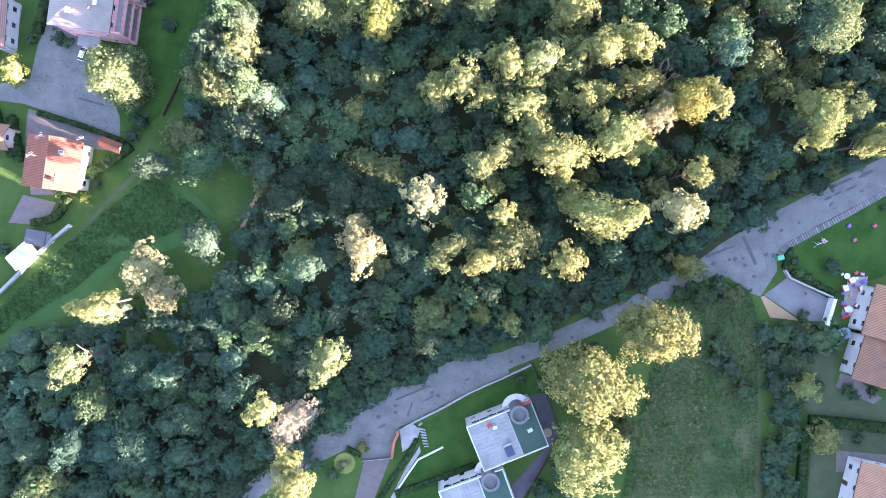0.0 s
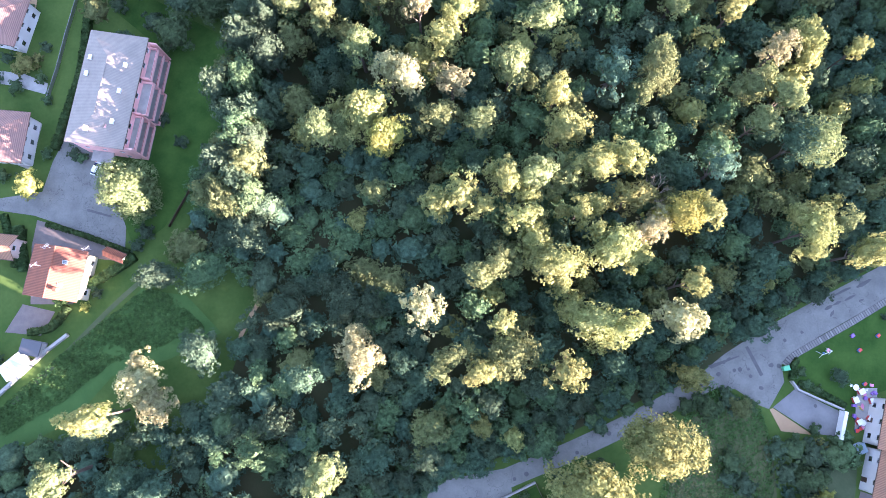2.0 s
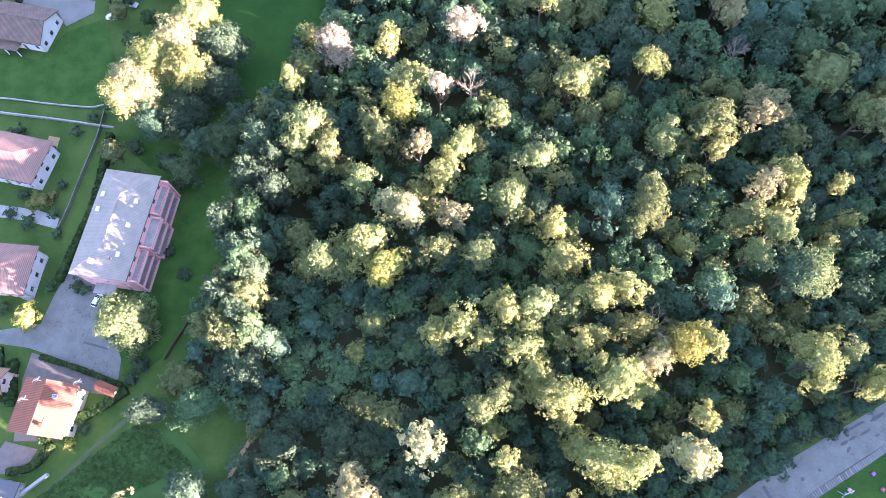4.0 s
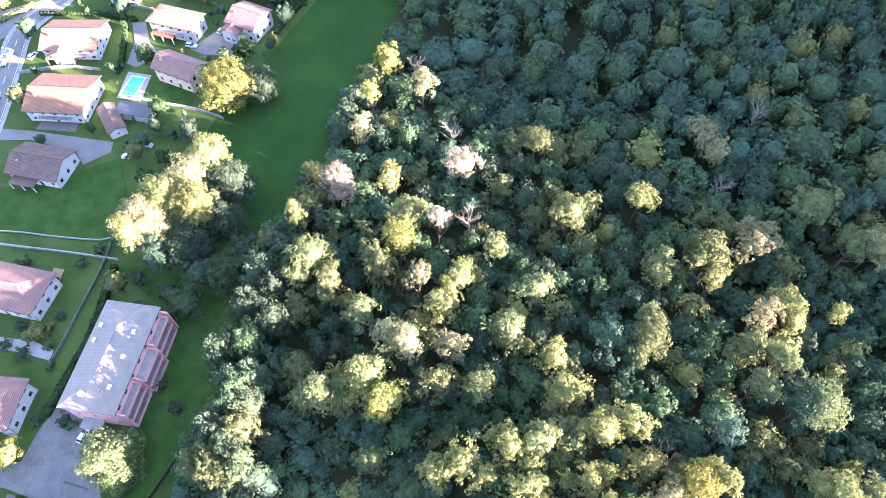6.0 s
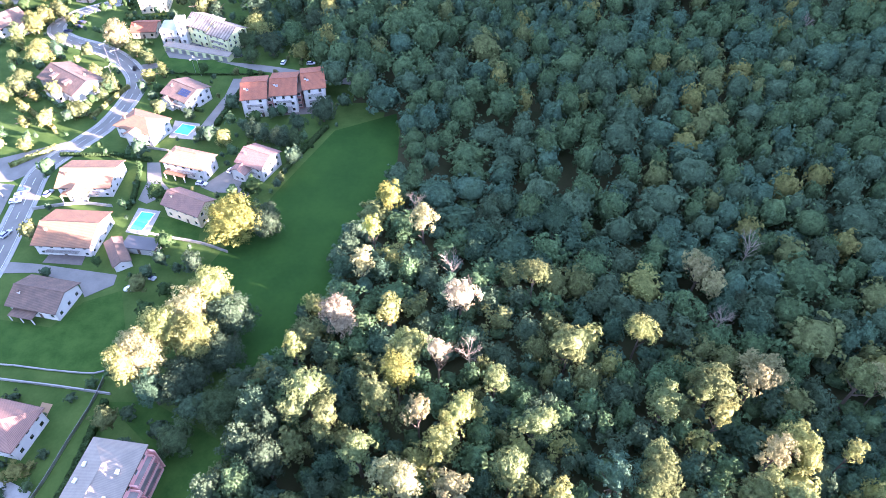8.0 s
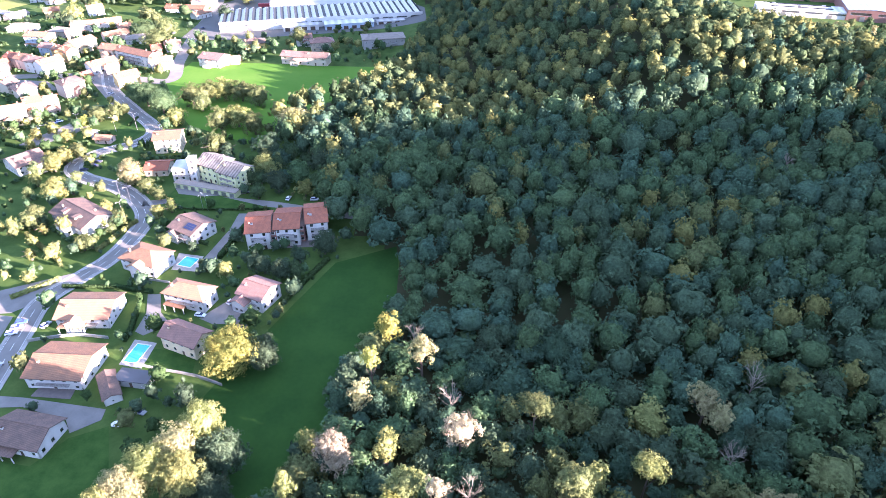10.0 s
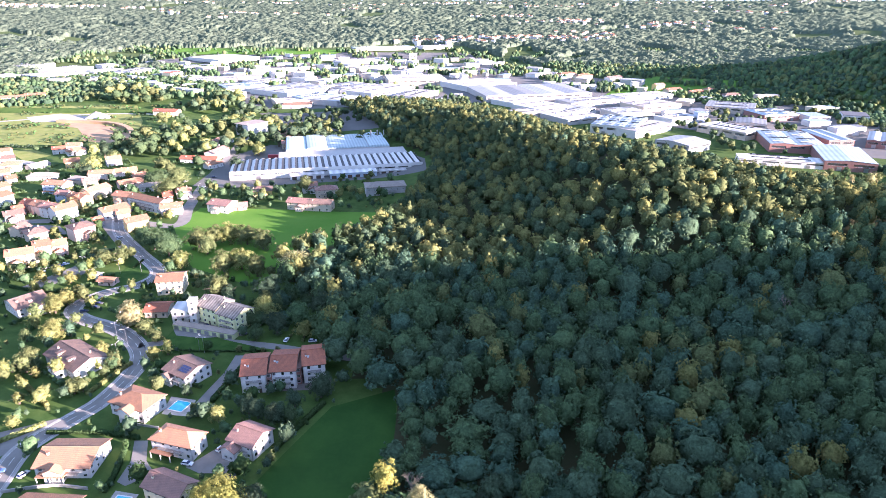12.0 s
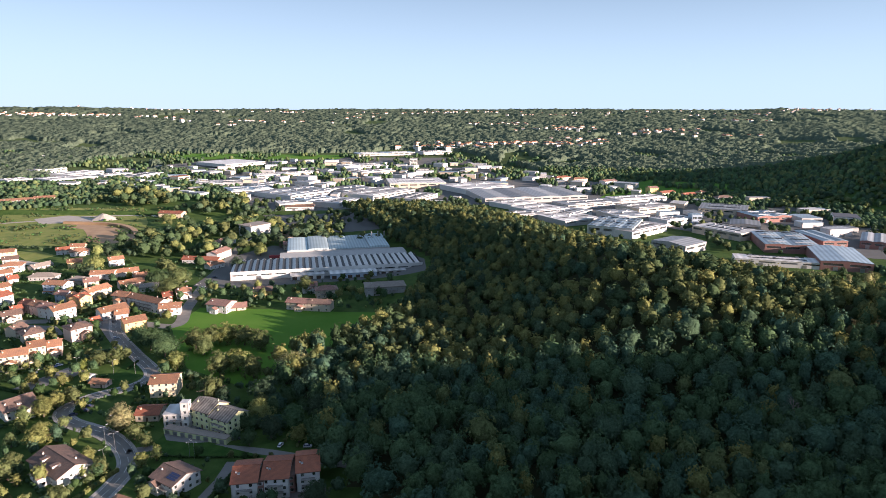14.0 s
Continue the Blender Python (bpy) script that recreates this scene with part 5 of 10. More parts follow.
    base = strip("pavement", pts, width, DARK_PAVING, "narrow pavement of grey concrete slabs beside the lane", 0.02, 0.1, "pavement")
    me = Shell().box(-0.2, -width / 2 + 0.04, 0, 0.2, width / 2 - 0.04, 0.06).mesh("slab", SLAB)
    run, step = 0.0, 0.62
    for p, q in zip(line, line[1:]):
        d = q - p
        while run < d.length:
            c = p + d * (run / d.length)
            part("slab", me, None, base, at=(c.x, c.y, land(c.x, c.y) + 0.122), rz=math.atan2(d.y, d.x))
            run += step
        run -= d.length

# ---- roads and open ground ----
LANE = [(-62, -78), (-43, -60), (-24, -49.5), (-5, -39.5), (12, -31), (30, -23.5), (46, -16), (60, -8.5), (74, -1.5), (86, 5.5), (104, 14.5), (130, 27), (180, 45)]
ground_patch("forest_floor", WOOD[:14] + [(100, 124), (128, 90), (128, 34)] + WOOD[-9:], FOREST_FLOOR, "dark leaf-strewn floor of the wood", 0.025, step=14.0)
strip("road", LANE, 4.4, OLD_ASPHALT, "worn pale asphalt lane along the edge of the wood", offset=-0.1)
ground_patch("lay_by", [(-36, -55.5), (-28.5, -46.4), (-19, -40.2), (-12.3, -36.7), (-6.3, -32.6), (2.4, -30), (14.9, -27.6), (16, -33), (2.5, -39.4), (-6.2, -44.2), (-10.9, -46.4), (-19.6, -49), (-25.6, -51), (-33, -55.3)], OLD_ASPHALT, "worn asphalt lay-by where the lane widens", 0.075)
ground_patch("forecourt", [(60, -9.7), (62.4, -9.3), (67.7, -9.6), (73.2, -13.3), (75.2, -14), (79.1, -7.9), (78.8, -4), (80.3, -2.3), (82.3, -0.9), (88.8, 3.1), (95.4, 6.7), (104.4, 11.7), (125, 22), (125, 27), (104.2, 19.6), (95.2, 14.9), (88.6, 11.5), (82.1, 8.1), (74.1, 3.8), (69.3, 0.7), (65.6, -1.6), (60, -6)], OLD_ASPHALT, "asphalt junction where the lane widens", 0.074)
VALLEY_ROAD = [(-150, 90), (-144, 128), (-148, 165), (-150, 184), (-143, 200), (-136, 215), (-134, 240), (-141, 256), (-158, 272), (-182, 284), (-192, 296), (-186, 312), (-170, 325),
               (-168, 343), (-192, 372), (-221, 408), (-240, 445)]
strip("road", VALLEY_ROAD, 6.6, ASPHALT, "asphalt village road winding through the houses")
strip("road", [(-330, 430), (-240, 435), (-190, 424), (-196, 465), (-205, 520), (-214, 600), (-230, 740), (-246, 900)], 9.0, ASPHALT, "straight asphalt road past the factory")
strip("road", [(-141, 257), (-118, 262), (-85, 258), (-58, 251), (-40, 246)], 5.0, ASPHALT, "asphalt side lane to the terrace")
strip("road", [(-170, 182), (-200, 178), (-260, 190)], 7.0, ASPHALT, "asphalt side street")
ground_patch("meadow", [(-75, 138), (-56, 183), (-44, 210), (-20, 222), (-18, 205), (-18, 181), (-29, 153), (-37, 124), (-47, 100), (-55, 92)], MEADOW, "mown green meadow along the wood")
ground_patch("field", [(-190, 422), (-186, 465), (-134, 462), (-39, 450), (-20, 480), (-30, 440), (-55, 400), (-75, 385), (-97, 352), (-100, 318), (-150, 349), (-165, 372)], FIELD, "wide bright green field between village and wood")

strip("road_marking", VALLEY_ROAD, 0.16, WHITE_PAINT, "white dashed centre line of the village road", 0.16, dashes=2)
for side in (-1, 1):
    strip("road_marking", VALLEY_ROAD, 0.14, WHITE_PAINT, "white edge line of the village road", 0.16, offset=side * 3.0)
    strip("pavement", VALLEY_ROAD, 1.2, CONCRETE, "raised concrete pavement of the village road", 0.02, 0.13, "pavement", offset=side * 3.95)
ground_patch("car_park", [(-158, 140), (-172, 165), (-170, 178), (-156, 176), (-152, 150)], ASPHALT, "asphalt parking bays beside the village road", 0.07)
ground_patch("junction", [(-150, 186), (-158, 178), (-176, 176), (-176, 188), (-160, 196), (-146, 203)], ASPHALT, "asphalt junction of the village road", 0.075)

# ---- valley floor: works yards, factory, slopes ----
ground_patch("works_yard", [(-180, 760), (-60, 760), (-60, 980), (120, 1000), (420, 640), (560, 560), (640, 700), (560, 900), (420, 1150), (200, 1500), (60, 1850), (-560, 1850), (-900, 1400), (-700, 1150), (-330, 1020)],
             YARD, "pale asphalt and concrete yards of the works", 0.12, step=30.0)
ground_patch("factory_yard", [(-215, 525), (-180, 520), (-15, 560), (-18, 600), (-55, 668), (-190, 690), (-215, 640)], YARD, "asphalt yard round the factory", 0.1)
ground_patch("grass_slope", [(-640, 915), (-447, 938), (-392, 831), (-344, 692), (-490, 686), (-560, 780)], ROUGH_GRASS, "rough green slope above the village", 0.1, step=12.0)
ground_patch("earth_cutting", [(-490, 806), (-452, 784), (-430, 752), (-410, 714), (-380, 699), (-362, 702), (-358, 716), (-374, 752), (-402, 786), (-440, 812), (-486, 822)], SOIL, "bare brown earth of a cutting", 0.2, step=12.0)
strip("earth_bank", [(-500, 826), (-452, 819), (-420, 808), (-392, 784), (-368, 748), (-355, 712)], 6.0, SOIL, "steep bare earth bank", 0.1, 3.0, "bank")
strip("track", [(-640, 800), (-585, 825), (-551, 843), (-523, 861), (-503, 879), (-440, 890), (-360, 880)], 8.0, GRAVEL, "pale gravel track", 0.15)
ground_patch("gravel_yard", [(-562, 860), (-532, 889), (-486, 870), (-470, 840), (-485, 834), (-530, 821)], GRAVEL, "pale gravel yard", 0.2, step=12.0)
ground_patch("clearing", [(263, 1066), (344, 1241), (437, 1341), (552, 1199), (526, 1119), (403, 1081)], FIELD, "bright green meadow behind the works", 0.3, step=25.0)
ground_patch("clearing", [(380, 560), (560, 520), (620, 560), (420, 600)], FIELD, "green strip below the wood", 0.3, step=25.0)
ground_patch("clearing", [(-800, 1750), (-300, 1800), (-260, 1900), (-760, 1900)], FIELD, "narrow green meadow beyond the works", 0.6, step=60.0)
bm = bmesh.new()
bmesh.ops.create_cone(bm, cap_ends=False, segments=18, radius1=13, radius2=1.5, depth=8)
for v in bm.verts:
    v.co.x *= 1.5
    v.co.z += 4 + random.uniform(-0.6, 0.6)
bmesh.ops.subdivide_edges(bm, edges=bm.edges[:], cuts=2)
mound = part("gravel_mound", bm, GRAVEL)
mound.location = (-464, 858, land(-464, 858))
tagged(mound, "large pale heap of gravel", "gravel heap")


def saw_factory(x, y, w, deg):
    """The long factory: saw-tooth bays with white slopes and dark glazing, and barrel roofs behind."""
    e = thing("saw_tooth_factory", x, y, 0, deg, "long white factory with a saw-tooth roof and dark skylights", "factory")
    d1, h, n = 46.0, 7.0, 29
    s = Shell()
    holes = [(w * (i + 0.12) / 14, w * (i + 0.88) / 14, 3.9, 5.2) for i in range(14)]
    pierced(s, (0, 0), (w, 0), 0, h, holes, 0.4)
    pierced(s, (w, 0), (w, d1), 0, h, [], 0.4)
    pierced(s, (w, d1), (0, d1), 0, h, [], 0.4)
    pierced(s, (0, d1), (0, 0), 0, h, [(4, 14, 3.9, 5.2), (18, 28, 3.9, 5.2)], 0.4)
    part("wall", s, WALLS["white"], e)
    for i in range(14):
        fr = part("window", window_mesh(w * 0.76 / 14, 1.3, "frame"), None, e, at=(w * (i + 0.5) / 14, 0.1, 3.9))
        part("pane", window_mesh(w * 0.76 / 14, 1.3, "pane"), None, fr)
    for i in range(4):
        part("door", Shell().box(-2.2, -0.1, 0, 2.2, -0.004, 3.4), STEEL, e, "large grey metal door", at=(w * (0.14 + 0.22 * i), 0, 0))
    part("parapet", Shell().box(0, -0.12, h - 0.4, w, 0.3, h + 1.1), WALLS["white"], e)
    b = w / n
    tooth, glz = Shell(), Shell()
    tooth.poly((0, 0, h), (b * 0.5, 0, h + 1.45), (b * 0.5, d1, h + 1.45), (0, d1, h))
    tooth.poly((0, 0, h), (b * 0.98, 0, h), (b * 0.5, 0, h + 1.45))
    tooth.poly((b * 0.5, d1, h + 1.45), (b * 0.98, d1, h), (0, d1, h))
    tooth.poly((0, 0, h + 0.004), (b, 0, h + 0.004), (b, d1, h + 0.004), (0, d1, h + 0.004))
    glz.poly((b * 0.5, 0.6, h + 1.43), (b * 0.98, 0.6, h + 0.05), (b * 0.98, d1 - 0.6, h + 0.05), (b * 0.5, d1 - 0.6, h + 1.43))
    for k in range(4):
        glz.box(b * 0.5, d1 * (k + 1) / 5 - 0.15, h + 1.45, b * 0.54, d1 * (k + 1) / 5 + 0.15, h + 1.6)
    tm, gm_ = tooth.mesh("roof_bay", WALLS["white"]), glz.mesh("skylight", DARK_GLAZING)
    for i in range(n):
        bay = part("roof_bay", tm, None, e, at=(i * b, 0, 0))
        part("skylight", gm_, None, bay)
    part("rear_hall", Shell().box(0.24 * w, d1 + 0.05, 0, 0.96 * w, d1 + 26, 7.6), WALLS["grey"], e)
    for i in range(20):
        bay = part("rear_roof_bay", tm, None, e, at=(0.25 * w + i * b, d1 + 0.2, 0.7))
        bay.scale = (1, 0.5, 0.8)
        part("skylight", gm_, None, bay)
    part("back_hall", Shell().box(0.28 * w, d1 + 26.1, 0, 0.88 * w, d1 + 92, 8.6), WALLS["grey"], e)
    nb = 5
    for i in range(nb):
        hb = 8.604 + (0.9 if i in (1, 4) else 0.0)
        s = Shell()
        bw = 0.6 * w / nb
        prev = None
        for k in range(9):
            a = math.pi * k / 8
            cur = (bw / 2 - math.cos(a) * bw / 2, hb + 0.2 + math.sin(a) * 0.9)
            if prev:
                s.poly((prev[0], d1 + 26.1, prev[1]), (cur[0], d1 + 26.1, cur[1]), (cur[0], d1 + 92, cur[1]), (prev[0], d1 + 92, prev[1]))
                s.poly((prev[0], d1 + 26.1, 8.604), (cur[0], d1 + 26.1, 8.604), (cur[0], d1 + 26.1, cur[1]), (prev[0], d1 + 26.1, prev[1]))
            prev = cur
        part("barrel_roof", s, ROOFS["aqua"], e, "pale blue-green low-vaulted sheet roof", at=(0.28 * w + i * bw, 0, 0))
        part("roof_end", Shell().box(0.3, d1 + 26.2, 8.604, bw - 0.3, d1 + 91.8, hb), WALLS["grey"], e, at=(0.28 * w + i * bw, 0, 0))
    for i, (x0, x1, dep, hh) in enumerate(((0.3, 0.47, 9.0, 4.2), (0.5, 0.74, 13.0, 4.8), (0.76, 0.9, 8.0, 3.6))):
        an = part("annex", Shell().box(x0 * w, -dep, 0, x1 * w, -0.2, hh), WALLS["blue" if i == 1 else "white"], e, "low loading annex")
        part("annex_roof", Shell().box(x0 * w - 0.4, -dep - 0.5, hh + 0.004, x1 * w + 0.4, -0.2, hh + 0.3), ROOFS["pale"], an)
        for k in range(int((x1 - x0) * w / 7)):
            part("loading_door", Shell().box(x0 * w + 1.5 + k * 7, -dep - 0.1, 0, x0 * w + 5.5 + k * 7, -dep - 0.004, 3.0), DARK_FRAME, an)
    for i in range(3):
        part("flue", Shell().tube((0.8 * w + i * 7, d1 + 70, 8), (0.8 * w + i * 7, d1 + 70, 17), 0.7, 0.6, 10), STEEL, e)


saw_factory(-187.9, 541.9, 173.1, 12.9)
trailer_row = thing("lorry_trailer", -160, 628, 0.1, 8, "long red lorry trailer parked behind the factory", "lorry trailer")
part("box", Shell().box(-16, -1.3, 1.1, 16, 1.3, 4.0), RED_METAL, trailer_row)
part("chassis", Shell().box(-16, -1.1, 0.7, 16, 1.1, 1.09), STEEL, trailer_row)
for i in (-13, -11, 11, 13):
    for sy in (-1.15, 1.15):
        part("wheel", Shell().tube((i, sy - 0.12, 0.5), (i, sy + 0.12, 0.5), 0.5, 0.5, 10), RUBBER, trailer_row)

# ---- houses, street by street ----

# houses of the near left side
house(-127.2, 177.0, 18.3, 14.4, 0.3, roof='gable', wall='white', tiles='orange', storeys=2, rise=2.4, label='white house with a wide sunlit orange tile roof', group='houses along the road', shutters=False, wing=(-2, 6, 2.5, 4.2), porch=True, balcony=True, wall_h=4.6, over=0.7)
house(-122.2, 148.9, 18.2, 15.8, -3.5, roof='gable', wall='white', tiles='orange', storeys=2, rise=2.4, label='white house with a pale orange tile roof and terrace', group='houses along the road', shutters=False, balcony=True, wall_h=4.8, over=0.7)
house(-119.9, 121.4, 15.5, 11.1, -11.6, roof='gable', wall='white', tiles='brown', storeys=1, rise=2.4, label='white bungalow with a brown tile roof', group='houses along the road', porch=True, wall_h=4.2, over=0.7)
house(-87.1, 160.8, 14.6, 8.5, -24.3, roof='gable', wall='cream', tiles='mauve', storeys=2, rise=2.4, label='cream house with a faded brown tile roof beside a pool', group='houses along the road', shutters=True, wall_h=6.0, over=0.7)
house(-93.8, 184.8, 16.7, 8.5, -17.2, roof='hip', wall='white', tiles='orange', storeys=2, rise=2.4, label='white house with balconies and a weathered orange tile roof', group='houses along the road', balcony=True, shutters=False, porch=True, wall_h=6.0, over=0.7)
house(-68.5, 185.6, 10.7, 11.2, -25.2, roof='gable', wall='white', tiles='mauve', storeys=2, rise=2.2, label='white house with a faded brown tile roof and porch', group='houses along the road', shutters=False, wing=(-2.5, 6, 3.5, 4.6), porch=False, balcony=True, wall_h=6.0, over=0.7)
house(-118.5, 207.6, 16.5, 11.3, -22.2, roof='hip', wall='white', tiles='orange', storeys=2, rise=2.2, label='white house with a hipped orange tile roof', group='houses along the road', shutters=False, wing=(2, 6, 3, 5.6), balcony=True, wall_h=5.8, over=0.7)
house(-107.9, 230.5, 13.4, 13.2, -31.5, roof='gable', wall='white', tiles='brown', storeys=2, rise=2.2, label='white house with solar panels on a brown tile roof', group='houses along the road', shutters=False, panels=9, wing=(-3, 5, 2, 4.6), balcony=True, wall_h=5.8, over=0.7)
house(-160.7, 241.3, 24.7, 14.7, -34.7, roof='gable', wall='white', tiles='brown', storeys=2, rise=2.8, label='white chalet-like house with a steep brown tile roof', group='houses along the road', chimneys=2, skylights=2, wing=(2.5, 6.5, 4.5, 4.4), dormers=2, wall_h=4.6, over=0.7)
house(-78.0, 227.6, 9.8, 16.9, 8.5, roof='gable', wall='white', tiles='red', storeys=3, rise=2.4, label='white terraced house with a red tile roof and balconies', group='red-roofed terrace', balcony=True, skylights=1, wall_h=8.6, over=0.5)
house(-66.4, 230.7, 10.3, 17.1, 5.9, roof='gable', wall='white', tiles='red', storeys=3, rise=2.4, label='white terraced house with a red tile roof and balconies', group='red-roofed terrace', balcony=True, skylights=1, wall_h=8.6, over=0.5)
house(-55.3, 235.2, 9.0, 16.4, 11.9, roof='gable', wall='white', tiles='red', storeys=3, rise=2.4, label='white terraced house with a red tile roof and balconies', group='red-roofed terrace', balcony=True, skylights=1, wall_h=8.6, over=0.5)

# the pale green block with two dark roof slopes
house(-128.0, 285.4, 13.2, 11.0, 5.0, roof='flat', wall='white', tiles='pale', storeys=2, wall_h=6.2, rise=0.3, over=0.2, label='white lower wing with a terrace beside the pale green block', name='annex', chimneys=0, balcony=True)
house(-113.5, 284.3, 13.0, 13.0, -27.7, roof='gable', wall='lime', tiles='patched', storeys=3, wall_h=8.9, rise=2.9, label='pale green apartment house with a dark patched roof', name='apartment_house', group='pale green block', chimneys=2, over=0.5)
house(-101.7, 277.3, 12.2, 13.0, -28.3, roof='gable', wall='lime', tiles='patched', storeys=3, wall_h=8.0, rise=2.9, label='pale green apartment house with a dark patched roof', name='apartment_house', group='pale green block', balcony=True, over=0.5)
house(-123.3, 280.8, 3.8, 4.0, 0.1, roof='flat', wall='white', tiles='pale', storeys=4, wall_h=12.5, rise=0.3, over=0.1, label='slim white stair tower of the pale green block', name='stair_tower', chimneys=0, door=False, gap=9)
house(-114.4, 269.7, 34.2, 4.2, -17.3, roof='flat', wall='lime', tiles='slate', storeys=1, wall_h=2.6, rise=0.2, over=0.1, label='low pale green row of garages under a terrace', name='garage_row', chimneys=0, door=False, win=(0.4, 0.4), garages=8)

# houses by the bend
house(-149.0, 317.8, 13.4, 13.0, 8.8, roof='gable', wall='cream', tiles='orange', storeys=3, wall_h=8, rise=2.0, label='tall cream house with an orange tile roof', group='houses by the bend')
house(-144.9, 290.2, 11.1, 11.0, 3.1, roof='gable', wall='beige', tiles='red', storeys=1, wall_h=3.6, rise=1.8, label='low house with a red tile roof behind a tree', group='houses by the bend')
house(-214.9, 294.5, 15.0, 16.0, 52.2, roof='gable', wall='white', tiles='brown', storeys=2, wall_h=5, rise=2.8, label='large white house with a brown tile roof', group='houses by the bend', wing=(3, 7, 5, 4.6), dormers=1)
house(-188.5, 325.7, 8.9, 6.0, -9.1, roof='gable', wall='palepink', tiles='orange', storeys=1, wall_h=2.8, rise=1.4, label='small pink kiosk with a tile roof', name='kiosk', chimneys=0)
house(-199.9, 333.9, 4.9, 5.0, -17.9, roof='gable', wall='white', tiles='pale', storeys=1, wall_h=2.5, rise=1, label='small white hut with a pale roof', name='hut', chimneys=0)

# the village
for x, y, w, d, deg, wall, tiles, storeys, label in (
        (-446, 632, 16, 11, 20, "cream", "orange", 2, "long cream village house under an orange tile roof"), (-412, 588, 13, 10, 32, "white", "brown", 3, "white village house of three storeys under a brown tile roof"),
        (-388, 660, 14, 10, 12, "cream", "orange", 2, "cream house under an orange tile roof below the slope"), (-392, 548, 12, 11, 40, "palepink", "orange", 2, "pale pink village house under an orange tile roof"),
        (-352, 590, 12, 10, 25, "yellow", "orange", 2, "ochre yellow village house under an orange tile roof"), (-318, 600, 13, 10, 35, "white", "orange", 2, "white village house under an orange tile roof")):
    house(x, y, w, d, deg, roof="gable", wall=wall, tiles=tiles, storeys=storeys, wall_h=3 * storeys + 0.6, rise=2.2, label=label, group="village houses", sides=False, gap=3.2)
ground_patch("garden_plot", [(-470, 655), (-440, 668), (-400, 640), (-412, 612), (-440, 640)], ROUGH_GRASS, "light green garden plot under the slope", 0.09, step=12.0)
ground_patch("garden_plot", [(-372, 640), (-338, 618), (-330, 590), (-352, 604), (-380, 622)], ROUGH_GRASS, "light green garden plot under the slope", 0.09, step=12.0)
ground_patch("yard", [(-424, 620), (-390, 606), (-384, 592), (-404, 598), (-430, 610)], GRAVEL, "pale gravel yard between the houses", 0.1, step=12.0)
house(-252.7, 351.7, 14.4, 12.0, 27.1, roof='gable', wall='cream', tiles='orange', storeys=3, wall_h=9, rise=2.2, label='cream village house of three storeys under an orange tile roof', group='village houses', sides=False, gap=2.5, over=0.6, wing=(-1.6, 5.5, 3.5, 5.6), chimneys=2, balcony=True)
house(-248.4, 365.6, 9.0, 12.0, 35.9, roof='gable', wall='cream', tiles='orange', storeys=3, wall_h=9, rise=2.2, label='cream village house of three storeys under an orange tile roof', group='village houses', sides=False, gap=2.5, over=0.6, wing=(-1.9, 5.5, 3.5, 5.6), chimneys=2, balcony=True)
house(-241.4, 372.3, 7.8, 12.0, 28.0, roof='gable', wall='palepink', tiles='orange', storeys=2, wall_h=7, rise=2.2, label='pale pink village house of two storeys under an orange tile roof', group='village houses', sides=False, gap=2.5, over=0.6, wing=(0.1, 5.5, 3.5, 4.3), chimneys=2, balcony=True)
house(-242.2, 399.3, 13.4, 13.0, 51.2, roof='hip', wall='palepink', tiles='brown', storeys=3, wall_h=9, rise=2.2, label='pale pink village house of three storeys under a brown tile roof', group='village houses', sides=False, gap=4.6, over=0.8, wing=(1.8, 5.5, 3.5, 5.6), chimneys=1)
house(-213.8, 417.6, 14.2, 10.0, 39.9, roof='gable', wall='yellow', tiles='orange', storeys=2, wall_h=7, rise=2.2, label='ochre yellow village house of two storeys under an orange tile roof', group='village houses', sides=False, gap=3.6, over=0.8, chimneys=1)
house(-243.2, 445.5, 18.5, 11.0, 49.9, roof='gable', wall='white', tiles='orange', storeys=2, wall_h=6, rise=2.2, label='white village house of two storeys under an orange tile roof', group='village houses', sides=False, gap=3.6, over=1.0, wing=(1.5, 5.5, 3.5, 3.7), chimneys=2)
house(-226.0, 464.4, 39.2, 10.0, -29.3, roof='gable', wall='white', tiles='orange', storeys=3, wall_h=8, rise=2.2, label='white village house of three storeys under an orange tile roof', group='village houses', sides=False, gap=4.6, over=0.6, balcony=True, chimneys=2)
house(-248.7, 475.1, 13.3, 10.0, -18.7, roof='gable', wall='beige', tiles='orange', storeys=3, wall_h=8, rise=2.2, label='beige village house of three storeys under an orange tile roof', group='village houses', sides=False, gap=4.6, over=0.8, wing=(-0.1, 5.5, 3.5, 5.0), chimneys=1)
house(-202.8, 452.0, 14.3, 10.0, 16.1, roof='gable', wall='white', tiles='orange', storeys=2, wall_h=6, rise=2.2, label='white village house of two storeys under an orange tile roof', group='village houses', sides=False, gap=4.0, over=1.0, wing=(-0.8, 5.5, 3.5, 3.7), chimneys=2)
house(-210.0, 494.4, 11.4, 10.0, 24.2, roof='hip', wall='white', tiles='orange', storeys=2, wall_h=6, rise=2.2, label='white village house of two storeys under an orange tile roof', group='village houses', sides=False, gap=4.0, over=0.8, wing=(-0.3, 5.5, 3.5, 3.7), chimneys=2)
house(-167.4, 459.9, 17.1, 14.0, -18.1, roof='gable', wall='white', tiles='mauve', storeys=2, wall_h=6, rise=2.2, label='white village house of two storeys under a faded tile roof', group='village houses', sides=False, gap=3.6, over=0.6, wing=(-0.8, 5.5, 3.5, 3.7), chimneys=1)
house(-157.0, 461.8, 13.8, 8.0, 17.4, roof='gable', wall='beige', tiles='mauve', storeys=1, wall_h=3, rise=2.2, label='beige village house of one storey under a faded tile roof', group='village houses', sides=False, gap=4.0, over=1.0)
